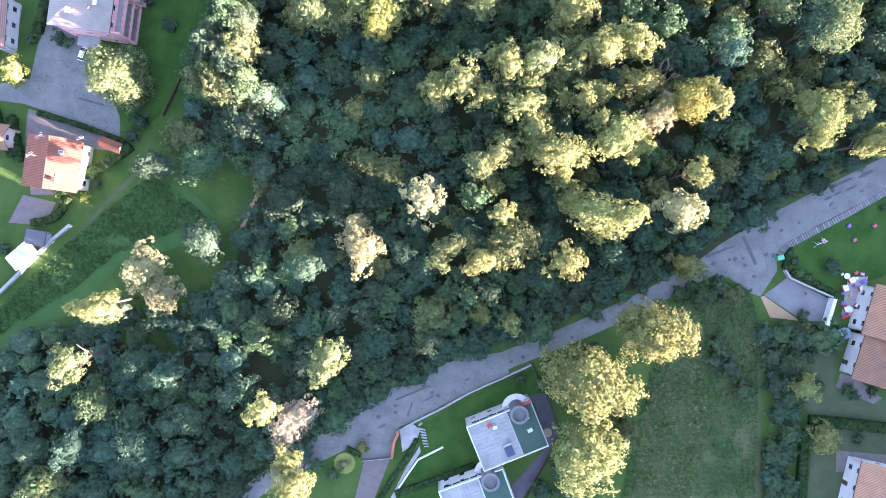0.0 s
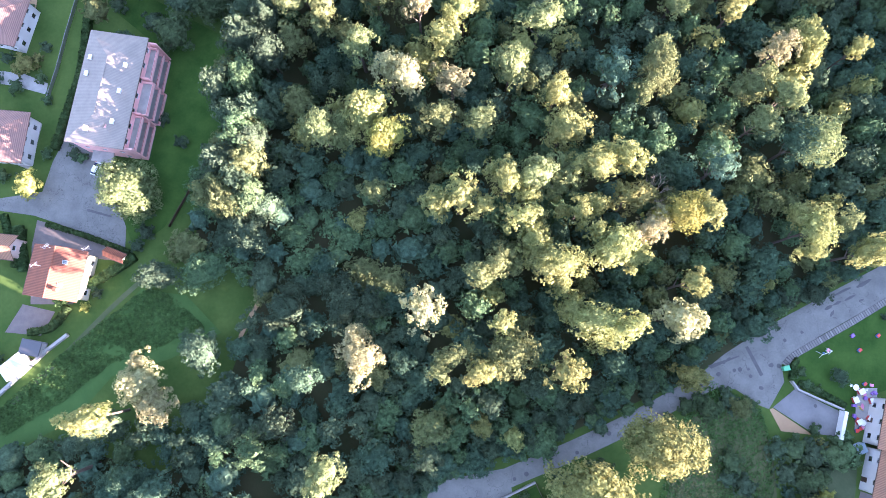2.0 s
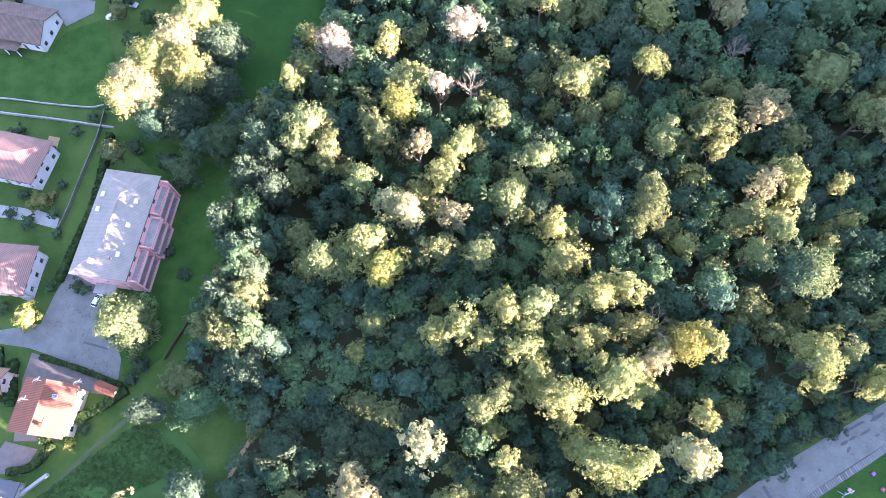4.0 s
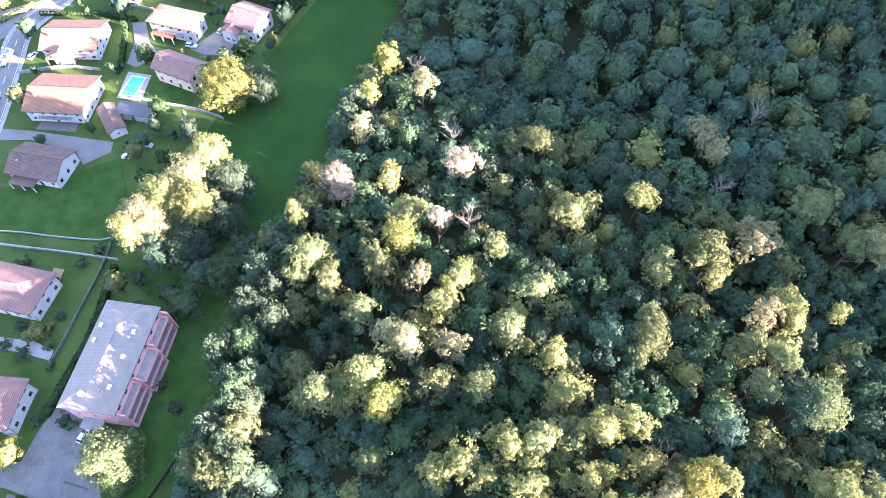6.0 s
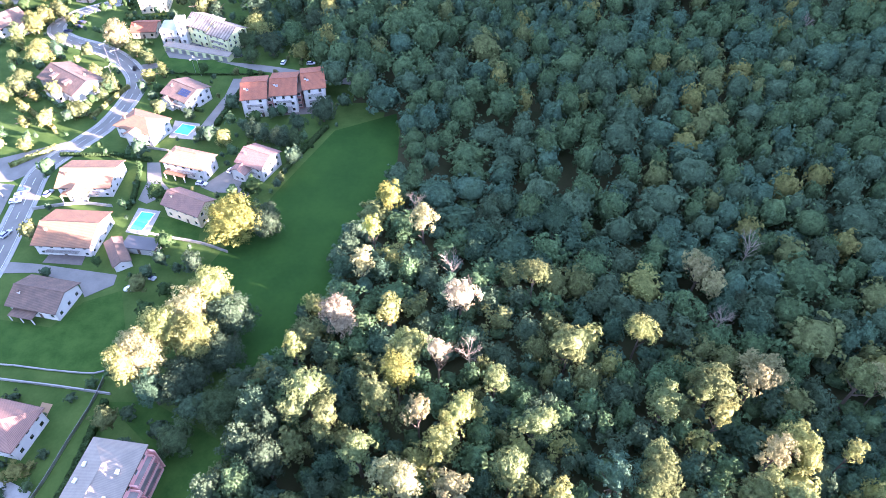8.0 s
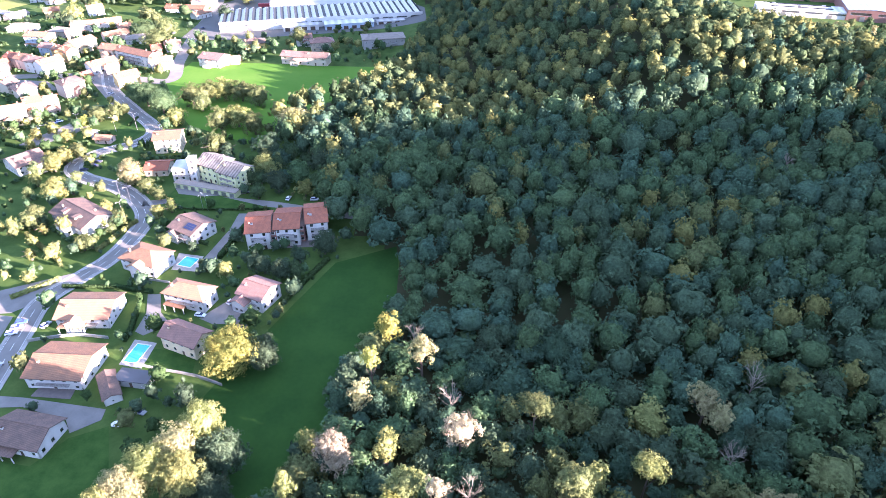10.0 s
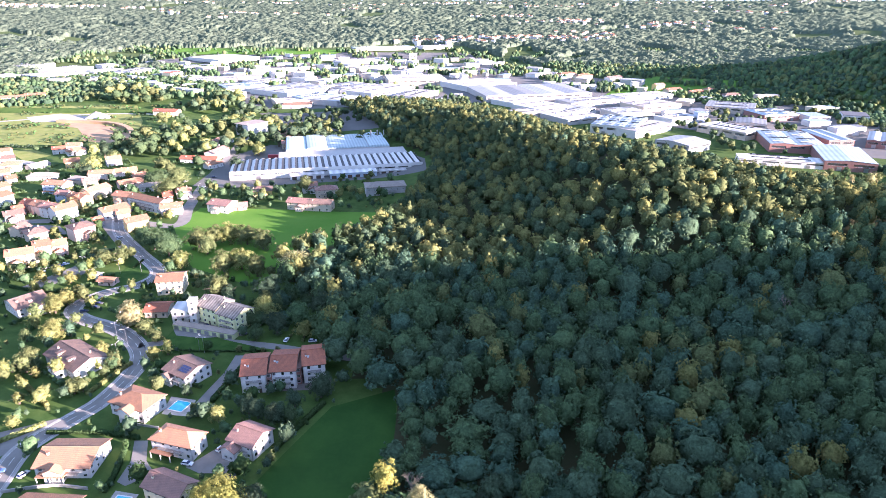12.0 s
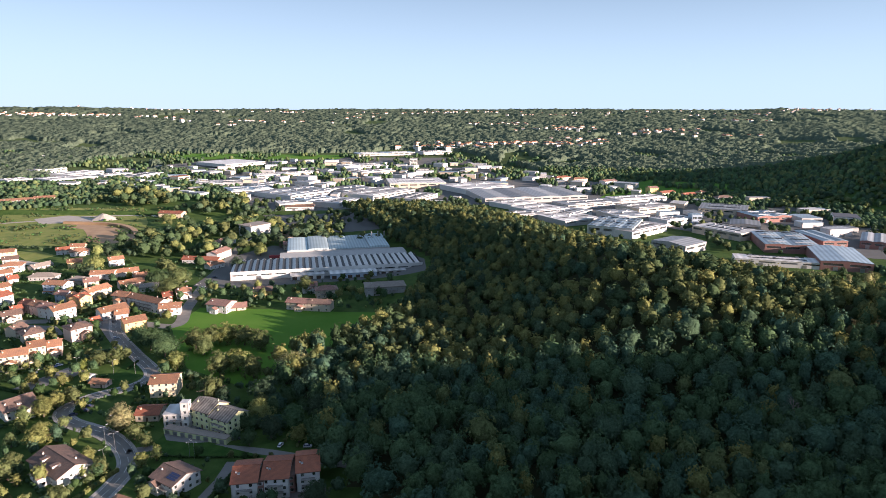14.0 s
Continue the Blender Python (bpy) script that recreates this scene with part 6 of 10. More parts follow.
house(-149.0, 500.5, 16.8, 12.0, 16.6, roof='hip', wall='yellow', tiles='brown', storeys=1, wall_h=5, rise=2.2, label='ochre yellow village house of one storey under a brown tile roof', group='village houses', sides=False, gap=4.0, over=1.0)
house(-279.4, 468.6, 10.2, 10.0, 76.6, roof='gable', wall='yellow', tiles='red', storeys=3, wall_h=8, rise=2.2, label='ochre yellow village house of three storeys under a red tile roof', group='village houses', sides=False, gap=4.6, over=0.8, balcony=True, chimneys=2)
house(-280.5, 469.6, 17.3, 10.0, -29.0, roof='gable', wall='yellow', tiles='orange', storeys=3, wall_h=8, rise=2.2, label='ochre yellow village house of three storeys under an orange tile roof', group='village houses', sides=False, gap=4.0, over=0.6, wing=(0.7, 5.5, 3.5, 5.0), chimneys=1)
house(-319.1, 507.3, 18.9, 12.0, -9.7, roof='gable', wall='blue', tiles='orange', storeys=3, wall_h=8, rise=2.2, label='pale blue village house of three storeys under an orange tile roof', group='village houses', sides=False, gap=4.0, over=0.6, porch=True, chimneys=2)
house(-278.7, 490.7, 19.1, 11.0, 62.7, roof='gable', wall='cream', tiles='orange', storeys=3, wall_h=8, rise=2.2, label='cream village house of three storeys under an orange tile roof', group='village houses', sides=False, gap=4.6, over=0.8, balcony=True, chimneys=2)
house(-301.2, 544.5, 19.3, 10.0, 11.3, roof='gable', wall='white', tiles='orange', storeys=2, wall_h=7, rise=2.2, label='white village house of two storeys under an orange tile roof', group='village houses', sides=False, gap=4.0, over=0.6, porch=True, chimneys=1)
house(-290.2, 553.8, 10.5, 9.0, 33.5, roof='gable', wall='white', tiles='orange', storeys=2, wall_h=6, rise=2.2, label='white village house of two storeys under an orange tile roof', group='village houses', sides=False, gap=3.6, over=0.8, chimneys=2)
house(-266.3, 522.0, 18.4, 12.0, 41.1, roof='gable', wall='palepink', tiles='orange', storeys=2, wall_h=5, rise=2.2, label='pale pink village house of two storeys under an orange tile roof', group='village houses', sides=False, gap=3.6, over=0.6, chimneys=2)
house(-244.1, 515.1, 20.3, 11.0, 19.4, roof='hip', wall='white', tiles='slate', storeys=1, wall_h=4, rise=2.2, label='white village house of one storey under a grey roof', group='village houses', sides=False, gap=4.0, over=0.6)
house(-310.5, 457.2, 11.9, 10.0, -26.6, roof='gable', wall='palepink', tiles='red', storeys=2, wall_h=7, rise=2.2, label='pale pink village house of two storeys under a red tile roof', group='village houses', sides=False, gap=4.6, over=0.6, wing=(-1.9, 5.5, 3.5, 4.3), chimneys=2)
house(-297.4, 450.1, 14.7, 10.0, -26.1, roof='gable', wall='palepink', tiles='orange', storeys=3, wall_h=8, rise=2.2, label='pale pink village house of three storeys under an orange tile roof', group='village houses', sides=False, gap=4.6, over=1.0, chimneys=2)
house(-286.8, 444.6, 15.8, 10.0, -18.5, roof='gable', wall='white', tiles='mauve', storeys=3, wall_h=8, rise=2.2, label='white village house of three storeys under a faded tile roof', group='village houses', sides=False, gap=4.0, over=0.8, chimneys=1)
house(-277.9, 441.9, 15.6, 11.0, 54.4, roof='gable', wall='white', tiles='orange', storeys=2, wall_h=8, rise=2.2, label='white village house of two storeys under an orange tile roof', group='village houses', sides=False, gap=4.6, over=0.8, balcony=True, chimneys=1)
house(-343.5, 473.0, 11.1, 14.0, 65.3, roof='gable', wall='white', tiles='red', storeys=2, wall_h=8, rise=2.2, label='white village house of two storeys under a red tile roof', group='village houses', sides=False, gap=4.6, over=0.6, chimneys=2)
house(-315.4, 448.1, 7.4, 9.0, 44.3, roof='gable', wall='palepink', tiles='red', storeys=2, wall_h=5, rise=2.2, label='pale pink village house of two storeys under a red tile roof', group='village houses', sides=False, gap=4.0, over=0.6, wing=(-1.2, 5.5, 3.5, 3.1), chimneys=2)
house(-402.5, 575.7, 17.9, 13.0, 20.4, roof='hip', wall='white', tiles='orange', storeys=2, wall_h=7, rise=2.2, label='white village house of two storeys under an orange tile roof', group='village houses', sides=False, gap=4.0, over=1.0, wing=(0.4, 5.5, 3.5, 4.3), chimneys=1)
house(-377.9, 537.8, 7.6, 9.0, 46.4, roof='gable', wall='white', tiles='red', storeys=1, wall_h=4, rise=2.2, label='white village house of one storey under a red tile roof', group='village houses', sides=False, gap=3.6, over=0.8)
house(-355.5, 547.2, 22.9, 10.0, 4.9, roof='hip', wall='grey', tiles='slate', storeys=1, wall_h=4, rise=2.2, label='grey village house of one storey under a grey roof', group='village houses', sides=False, gap=3.6, over=0.8)
house(-378.2, 644.3, 17.5, 11.0, 36.2, roof='hip', wall='white', tiles='orange', storeys=2, wall_h=5, rise=2.2, label='white village house of two storeys under an orange tile roof', group='village houses', sides=False, gap=4.0, over=1.0, wing=(1.1, 5.5, 3.5, 3.1), chimneys=2)
house(-238.7, 611.3, 37.0, 10.0, -7.0, roof='gable', wall='white', tiles='red', storeys=1, wall_h=4, rise=2.2, label='white village house of one storey under a red tile roof', group='village houses', sides=False, gap=3.6, over=0.8)
house(-228.7, 632.1, 25.7, 12.0, 76.4, roof='gable', wall='white', tiles='mauve', storeys=2, wall_h=7, rise=2.2, label='white village house of two storeys under a faded tile roof', group='village houses', sides=False, gap=3.6, over=0.6, chimneys=2)
house(-243.7, 690.1, 33.0, 12.0, 80.2, roof='gable', wall='white', tiles='mauve', storeys=2, wall_h=7, rise=2.2, label='white village house of two storeys under a faded tile roof', group='village houses', sides=False, gap=4.6, over=1.0, wing=(-1.8, 5.5, 3.5, 4.3), chimneys=1)
house(-377.8, 875.8, 33.5, 14.0, -7.6, roof='gable', wall='cream', tiles='red', storeys=2, wall_h=7, rise=2.2, label='cream village house of two storeys under a red tile roof', group='village houses', sides=False, gap=3.6, over=1.0, chimneys=2)
house(-226.7, 752.7, 29.5, 22.0, 55.0, roof='flat', wall='white', tiles='slate', storeys=4, wall_h=13, rise=0.3, label='white village house of four storeys under a grey roof', group='village houses', sides=False, gap=4.0, over=1.0)
house(-109.3, 464.4, 17.7, 10.0, -13.3, roof='gable', wall='beige', tiles='mauve', storeys=2, wall_h=6, rise=2.2, label='beige village house of two storeys under a faded tile roof', group='village houses', sides=False, gap=4.6, over=0.8, wing=(2.0, 5.5, 3.5, 3.7), chimneys=1)
house(-92.6, 461.1, 17.3, 10.0, -8.8, roof='gable', wall='beige', tiles='brown', storeys=2, wall_h=6, rise=2.2, label='beige village house of two storeys under a brown tile roof', group='village houses', sides=False, gap=4.6, over=0.6, chimneys=2)
house(-94.6, 495.1, 17.1, 10.0, 16.0, roof='hip', wall='beige', tiles='mauve', storeys=2, wall_h=7, rise=2.2, label='beige village house of two storeys under a faded tile roof', group='village houses', sides=False, gap=4.0, over=0.8, balcony=True, chimneys=1)
house(-47.8, 502.2, 32.2, 16.0, 11.5, roof='hip', wall='grey', tiles='slate', storeys=2, wall_h=8, rise=2.2, label='grey village house of two storeys under a grey roof', group='village houses', sides=False, gap=4.0, over=0.8, balcony=True, chimneys=1)
house(-111.1, 509.2, 12.0, 8.0, 16.1, roof='gable', wall='white', tiles='mauve', storeys=2, wall_h=6, rise=2.2, label='white village house of two storeys under a faded tile roof', group='village houses', sides=False, gap=4.0, over=0.6, wing=(1.6, 5.5, 3.5, 3.7), chimneys=1)
house(-176.9, 730.0, 30.9, 14.0, 6.3, roof='gable', wall='beige', tiles='mauve', storeys=2, wall_h=6, rise=2.2, label='beige village house of two storeys under a faded tile roof', group='village houses', sides=False, gap=4.6, over=0.6, wing=(-1.0, 5.5, 3.5, 3.7), chimneys=1)
house(-162.6, 674.9, 20.3, 12.0, 8.2, roof='gable', wall='beige', tiles='mauve', storeys=2, wall_h=6, rise=2.2, label='beige village house of two storeys under a faded tile roof', group='village houses', sides=False, gap=4.0, over=0.6, chimneys=2)
house(-648.9, 958.0, 42.9, 18.0, 31.2, roof='gable', wall='white', tiles='orange', storeys=2, wall_h=6, rise=2.2, label='white village house of two storeys under an orange tile roof', group='village houses', sides=False, gap=4.6, over=0.6, balcony=True, chimneys=2)
house(-622.1, 985.0, 27.1, 14.0, 25.8, roof='gable', wall='palepink', tiles='orange', storeys=2, wall_h=6, rise=2.2, label='pale pink village house of two storeys under an orange tile roof', group='village houses', sides=False, gap=4.6, over=1.0, chimneys=2)
house(-298.6, 481.0, 10.5, 9.0, -16.0, roof='gable', wall='blue', tiles='mauve', storeys=2, wall_h=7, rise=2.2, label='pale blue village house of two storeys under a faded tile roof', group='village houses', sides=False, gap=4.6, over=0.6, chimneys=2)
house(-234.8, 442.9, 8.5, 8.0, 26.8, roof='gable', wall='white', tiles='orange', storeys=1, wall_h=4, rise=2.2, label='white village house of one storey under an orange tile roof', group='village houses', sides=False, gap=4.0, over=0.8)
house(-311.6, 437.0, 11.9, 9.0, 38.7, roof='gable', wall='beige', tiles='brown', storeys=2, wall_h=5, rise=2.2, label='beige village house of two storeys under a brown tile roof', group='village houses', sides=False, gap=3.6, over=0.8, wing=(-1.2, 5.5, 3.5, 3.1), chimneys=2)
house(-218.8, 484.0, 6.6, 9.0, 27.1, roof='gable', wall='palepink', tiles='red', storeys=2, wall_h=5, rise=2.2, label='pale pink village house of two storeys under a red tile roof', group='village houses', sides=False, gap=4.0, over=0.8, wing=(-0.1, 5.5, 3.5, 3.1), chimneys=2)
house(-300.2, 523.0, 11.0, 9.0, 28.4, roof='gable', wall='cream', tiles='mauve', storeys=2, wall_h=6, rise=2.2, label='cream village house of two storeys under a faded tile roof', group='village houses', sides=False, gap=4.6, over=0.8, balcony=True, chimneys=2)
house(-314.9, 531.7, 16.9, 10.0, -11.9, roof='hip', wall='beige', tiles='slate', storeys=1, wall_h=5, rise=2.2, label='beige village house of one storey under a grey roof', group='village houses', sides=False, gap=4.0, over=0.8)
house(-383.9, 587.5, 19.2, 9.0, 65.0, roof='gable', wall='grey', tiles='slate', storeys=1, wall_h=3, rise=2.2, label='grey village house of one storey under a grey roof', group='village houses', sides=False, gap=4.0, over=0.6)
house(-281.7, 558.9, 8.3, 9.0, 28.4, roof='gable', wall='white', tiles='orange', storeys=2, wall_h=6, rise=2.2, label='white village house of two storeys under an orange tile roof', group='village houses', sides=False, gap=4.6, over=1.0, chimneys=2)
house(-219.2, 591.1, 16.2, 9.0, 54.3, roof='gable', wall='white', tiles='orange', storeys=1, wall_h=4, rise=2.2, label='white village house of one storey under an orange tile roof', group='village houses', sides=False, gap=3.6, over=0.6)
house(-245.2, 424.9, 5.8, 7.0, 54.0, roof='gable', wall='white', tiles='red', storeys=1, wall_h=4, rise=2.2, label='white village house of one storey under a red tile roof', group='village houses', sides=False, gap=4.0, over=1.0)
house(-268.3, 544.4, 10.1, 9.0, 34.0, roof='gable', wall='palepink', tiles='orange', storeys=2, wall_h=5, rise=2.2, label='pale pink village house of two storeys under an orange tile roof', group='village houses', sides=False, gap=3.6, over=0.6, wing=(1.9, 5.5, 3.5, 3.1), chimneys=2)
house(-362.1, 501.6, 9.4, 11.0, 59.3, roof='gable', wall='cream', tiles='orange', storeys=2, wall_h=7, rise=2.2, label='cream village house of two storeys under an orange tile roof', group='village houses', sides=False, gap=4.6, over=0.8, porch=True, chimneys=2)
house(-398.2, 649.5, 12.3, 10.0, 25.5, roof='gable', wall='white', tiles='red', storeys=2, wall_h=5, rise=2.2, label='white village house of two storeys under a red tile roof', group='village houses', sides=False, gap=3.6, over=0.6, chimneys=2)
house(-286.1, 404.0, 9.1, 10.0, 72.2, roof='gable', wall='beige', tiles='brown', storeys=2, wall_h=6, rise=2.2, label='beige village house of two storeys under a brown tile roof', group='village houses', sides=False, gap=4.0, over=0.6, wing=(-1.4, 5.5, 3.5, 3.7), chimneys=2)
house(-269.6, 394.1, 11.3, 12.0, 46.4, roof='hip', wall='beige', tiles='brown', storeys=2, wall_h=7, rise=2.2, label='beige village house of two storeys under a brown tile roof', group='village houses', sides=False, gap=3.6, over=1.0, balcony=True, chimneys=2)
house(377.3, 1142.4, 19.5, 12.0, 23.8, roof='gable', wall='yellow', tiles='mauve', storeys=3, wall_h=9, rise=2.4, label='ochre yellow villa under a faded tile roof by the meadow', group='villas by the far meadow', sides=False, gap=4.2)
house(388.8, 1102.2, 31.3, 14.0, 27.8, roof='gable', wall='beige', tiles='red', storeys=2, wall_h=6, rise=2.4, label='beige villa under a red tile roof by the meadow', group='villas by the far meadow', sides=False, gap=4.2)
house(416.3, 1073.4, 28.1, 12.0, 29.6, roof='gable', wall='palepink', tiles='red', storeys=2, wall_h=6, rise=2.4, label='pale pink villa under a red tile roof by the meadow', group='villas by the far meadow', sides=False, gap=4.2)
house(445.3, 1091.0, 14.5, 12.0, 29.6, roof='hip', wall='cream', tiles='orange', storeys=2, wall_h=7, rise=2.4, label='cream villa under an orange tile roof by the meadow', group='villas by the far meadow', sides=False, gap=4.2)
house(455.8, 1026.2, 29.1, 14.0, 12.8, roof='hip', wall='white', tiles='brown', storeys=2, wall_h=7, rise=2.4, label='white villa under a brown tile roof by the meadow', group='villas by the far meadow', sides=False, gap=4.2)
house(249.9, 1336.2, 41.8, 16.0, 30.7, roof='hip', wall='palepink', tiles='red', storeys=2, wall_h=8, rise=2.4, label='pale pink villa under a red tile roof by the meadow', group='villas by the far meadow', sides=False, gap=4.2)
house(275.6, 1295.7, 38.6, 16.0, 31.3, roof='hip', wall='cream', tiles='orange', storeys=3, wall_h=9, rise=2.4, label='cream villa under an orange tile roof by the meadow', group='villas by the far meadow', sides=False, gap=4.2)
house(327.1, 1257.8, 35.0, 16.0, 32.7, roof='gable', wall='white', tiles='mauve', storeys=3, wall_h=9, rise=2.4, label='white villa under a faded tile roof by the meadow', group='villas by the far meadow', sides=False, gap=4.2)

# the saw-tooth factory is built apart; other works in the valley
works(-853.1, 1264.5, 45.6, 50.0, 55.7, 8, wall='white', sheet='pale', rise=0, bays=1, label='white industrial hall with a pale flat roof')
works(-1097.5, 1695.8, 60.0, 60.0, 57.3, 8, wall='white', sheet='pale', rise=0, bays=1, label='white industrial hall with a pale flat roof')
works(-930.3, 1470.5, 82.5, 70.0, 67.3, 9, wall='white', sheet='pale', rise=0, bays=2, label='white industrial hall with a pale flat roof')
works(-766.2, 1290.6, 93.7, 70.0, 56.1, 9, wall='white', sheet='pale', rise=0, bays=2, label='white industrial hall with a pale flat roof')
works(-813.0, 1407.2, 98.0, 60.0, 72.4, 9, wall='white', sheet='pale', rise=0, bays=2, label='white industrial hall with a pale flat roof')
works(-933.4, 1380.2, 19.1, 60.0, 0.5, 7, wall='grey', sheet='pale', rise=0, bays=1, label='grey industrial hall with a pale flat roof')
works(-726.3, 1394.0, 74.2, 40.0, 68.4, 7, wall='white', sheet='metal', rise=0, bays=1, label='white industrial hall with a grey metal roof')
works(-766.1, 1496.8, 35.6, 40.0, 47.9, 9, wall='white', sheet='pale', rise=0, bays=1, label='white industrial hall with a pale flat roof')
works(-654.3, 1380.2, 91.5, 45.0, 80.9, 8, wall='white', sheet='metal', rise=0, bays=1, label='white industrial hall with a grey metal roof')
works(-538.9, 1300.7, 32.6, 22.0, 67.9, 11, wall='cream', sheet='red', rise=0, bays=1, label='cream industrial hall with a red tile roof')
works(-554.5, 1442.3, 29.8, 30.0, 24.6, 12, wall='white', sheet='metal', rise=0, bays=1, label='white industrial hall with a grey metal roof')
works(-510.0, 1409.4, 31.2, 30.0, 49.0, 12, wall='grey', sheet='pale', rise=0, bays=1, label='grey industrial hall with a pale flat roof')
works(-435.3, 1232.7, 86.4, 60.0, 18.0, 7, wall='grey', sheet='pale', rise=0, bays=2, label='grey industrial hall with a pale flat roof')
works(-555.1, 1669.9, 119.4, 130.0, 52.7, 8, wall='white', sheet='pale', rise=0, bays=2, label='white industrial hall with a pale flat roof')
works(-381.7, 1389.5, 56.0, 50.0, 23.9, 8, wall='white', sheet='pale', rise=0, bays=1, label='white industrial hall with a pale flat roof')
works(-329.8, 1453.5, 82.6, 40.0, 37.0, 6, wall='beige', sheet='pale', rise=0, bays=1, label='beige industrial hall with a pale flat roof')
works(-344.3, 1120.3, 72.7, 60.0, 30.2, 8, wall='white', sheet='bluesheet', rise=1.2, bays=2, label='white industrial hall with a blue-grey sheet roof')
works(-332.3, 1206.0, 60.9, 50.0, 57.5, 7, wall='white', sheet='metal', rise=0, bays=1, label='white industrial hall with a grey metal roof')
works(-227.7, 971.5, 55.4, 40.0, 23.8, 7, wall='beige', sheet='pale', rise=0, bays=1, label='beige industrial hall with a pale flat roof')
works(-213.7, 941.8, 41.8, 26.0, 7.6, 5, wall='white', sheet='orange', rise=0, bays=1, label='white industrial hall with a red tile roof')
works(-253.4, 1094.1, 108.9, 90.0, 55.5, 8, wall='white', sheet='metal', rise=1, bays=4, label='white industrial hall with a grey metal roof')
works(-200.3, 997.4, 55.5, 40.0, 39.5, 9, wall='white', sheet='bluesheet', rise=0, bays=1, label='white industrial hall with a blue-grey sheet roof')
works(-167.6, 982.9, 63.2, 55.0, 65.0, 8, wall='grey', sheet='metal', rise=0, bays=1, label='grey industrial hall with a grey metal roof')
works(-164.7, 1131.5, 82.3, 70.0, 46.1, 8, wall='grey', sheet='metal', rise=1, bays=3, label='grey industrial hall with a grey metal roof')
works(-109.9, 1090.2, 110.9, 70.0, 54.1, 9, wall='white', sheet='pale', rise=0, bays=2, label='white industrial hall with a pale flat roof')
works(-54.6, 1247.3, 108.3, 90.0, 9.7, 10, wall='beige', sheet='pale', rise=0, bays=1, label='beige industrial hall with a pale flat roof')
works(-44.7, 1047.8, 85.9, 40.0, 65.7, 7, wall='white', sheet='pale', rise=0, bays=1, label='white industrial hall with a pale flat roof')
works(-174.3, 1904.6, 172.8, 60.0, 21.8, 8, wall='grey', sheet='bluesheet', rise=0, bays=2, label='grey industrial hall with a blue-grey sheet roof')
works(-79.4, 1712.4, 19.6, 26.0, 0.7, 16, wall='white', sheet='pale', rise=0, bays=1, label='white industrial hall with a pale flat roof')
works(-213.5, 1641.0, 105.3, 70.0, 26.5, 7, wall='white', sheet='pale', rise=0, bays=2, label='white industrial hall with a pale flat roof')
works(-160.9, 1472.1, 88.3, 50.0, 35.0, 8, wall='beige', sheet='pale', rise=0, bays=2, label='beige industrial hall with a pale flat roof')
works(-28.9, 1936.5, 94.8, 60.0, 27.5, 8, wall='white', sheet='metal', rise=0, bays=1, label='white industrial hall with a grey metal roof')
works(27.0, 2051.6, 135.4, 60.0, 21.5, 8, wall='grey', sheet='pale', rise=0, bays=2, label='grey industrial hall with a pale flat roof')
works(62.8, 1181.4, 106.5, 90.0, 31.4, 9, wall='white', sheet='pale', rise=0, bays=2, label='white industrial hall with a pale flat roof')
works(139.4, 1079.2, 176.6, 120.0, 12.7, 9, wall='grey', sheet='metal', rise=1.5, bays=4, label='grey industrial hall with a grey metal roof')
works(108.9, 980.9, 54.8, 50.0, 38.1, 7, wall='white', sheet='pale', rise=0, bays=1, label='white industrial hall with a pale flat roof')
works(139.7, 921.0, 60.9, 60.0, 34.5, 8, wall='white', sheet='pale', rise=0, bays=1, label='white industrial hall with a pale flat roof')
works(126.5, 881.4, 80.1, 40.0, 23.7, 7, wall='grey', sheet='pale', rise=0, bays=2, label='grey industrial hall with a pale flat roof')
works(171.3, 892.1, 75.0, 50.0, 48.6, 7, wall='white', sheet='metal', rise=0, bays=1, label='white industrial hall with a grey metal roof')
works(170.6, 846.6, 61.8, 60.0, 28.1, 7, wall='grey', sheet='pale', rise=0, bays=2, label='grey industrial hall with a pale flat roof')
works(215.1, 778.8, 53.6, 75.0, -26.2, 11, wall='white', sheet='bluesheet', rise=0.8, bays=4, label='white industrial hall with a blue-grey sheet roof')
works(249.1, 870.3, 47.6, 60.0, 16.1, 8, wall='grey', sheet='metal', rise=0, bays=2, label='grey industrial hall with a grey metal roof')
works(239.0, 760.8, 78.5, 30.0, 41.6, 9, wall='white', sheet='pale', rise=0, bays=1, label='white industrial hall with a pale flat roof')
works(224.7, 985.5, 100.1, 45.0, 23.6, 7, wall='grey', sheet='metal', rise=0, bays=1, label='grey industrial hall with a grey metal roof')
works(318.1, 1040.2, 95.1, 40.0, 23.8, 7, wall='white', sheet='pale', rise=0, bays=2, label='white industrial hall with a pale flat roof')
works(302.9, 942.1, 71.2, 50.0, 25.9, 8, wall='beige', sheet='pale', rise=0, bays=2, label='beige industrial hall with a pale flat roof')
works(255.8, 673.8, 41.1, 40.0, -52.5, 9, wall='grey', sheet='metal', rise=2, bays=1, label='grey industrial hall with a grey metal roof')
works(340.1, 751.9, 64.5, 38.0, -56.8, 9, wall='beige', sheet='pale', rise=0, bays=1, label='beige industrial hall with a pale flat roof')
works(303.9, 831.9, 51.1, 30.0, 29.1, 8, wall='white', sheet='pale', rise=0, bays=1, label='white industrial hall with a pale flat roof')
works(414.0, 927.0, 65.0, 60.0, -26.6, 8, wall='beige', sheet='metal', rise=0, bays=1, label='beige industrial hall with a grey metal roof')
works(383.5, 794.4, 35.1, 40.0, -24.6, 8, wall='grey', sheet='metal', rise=1.5, bays=1, label='grey industrial hall with a grey metal roof')
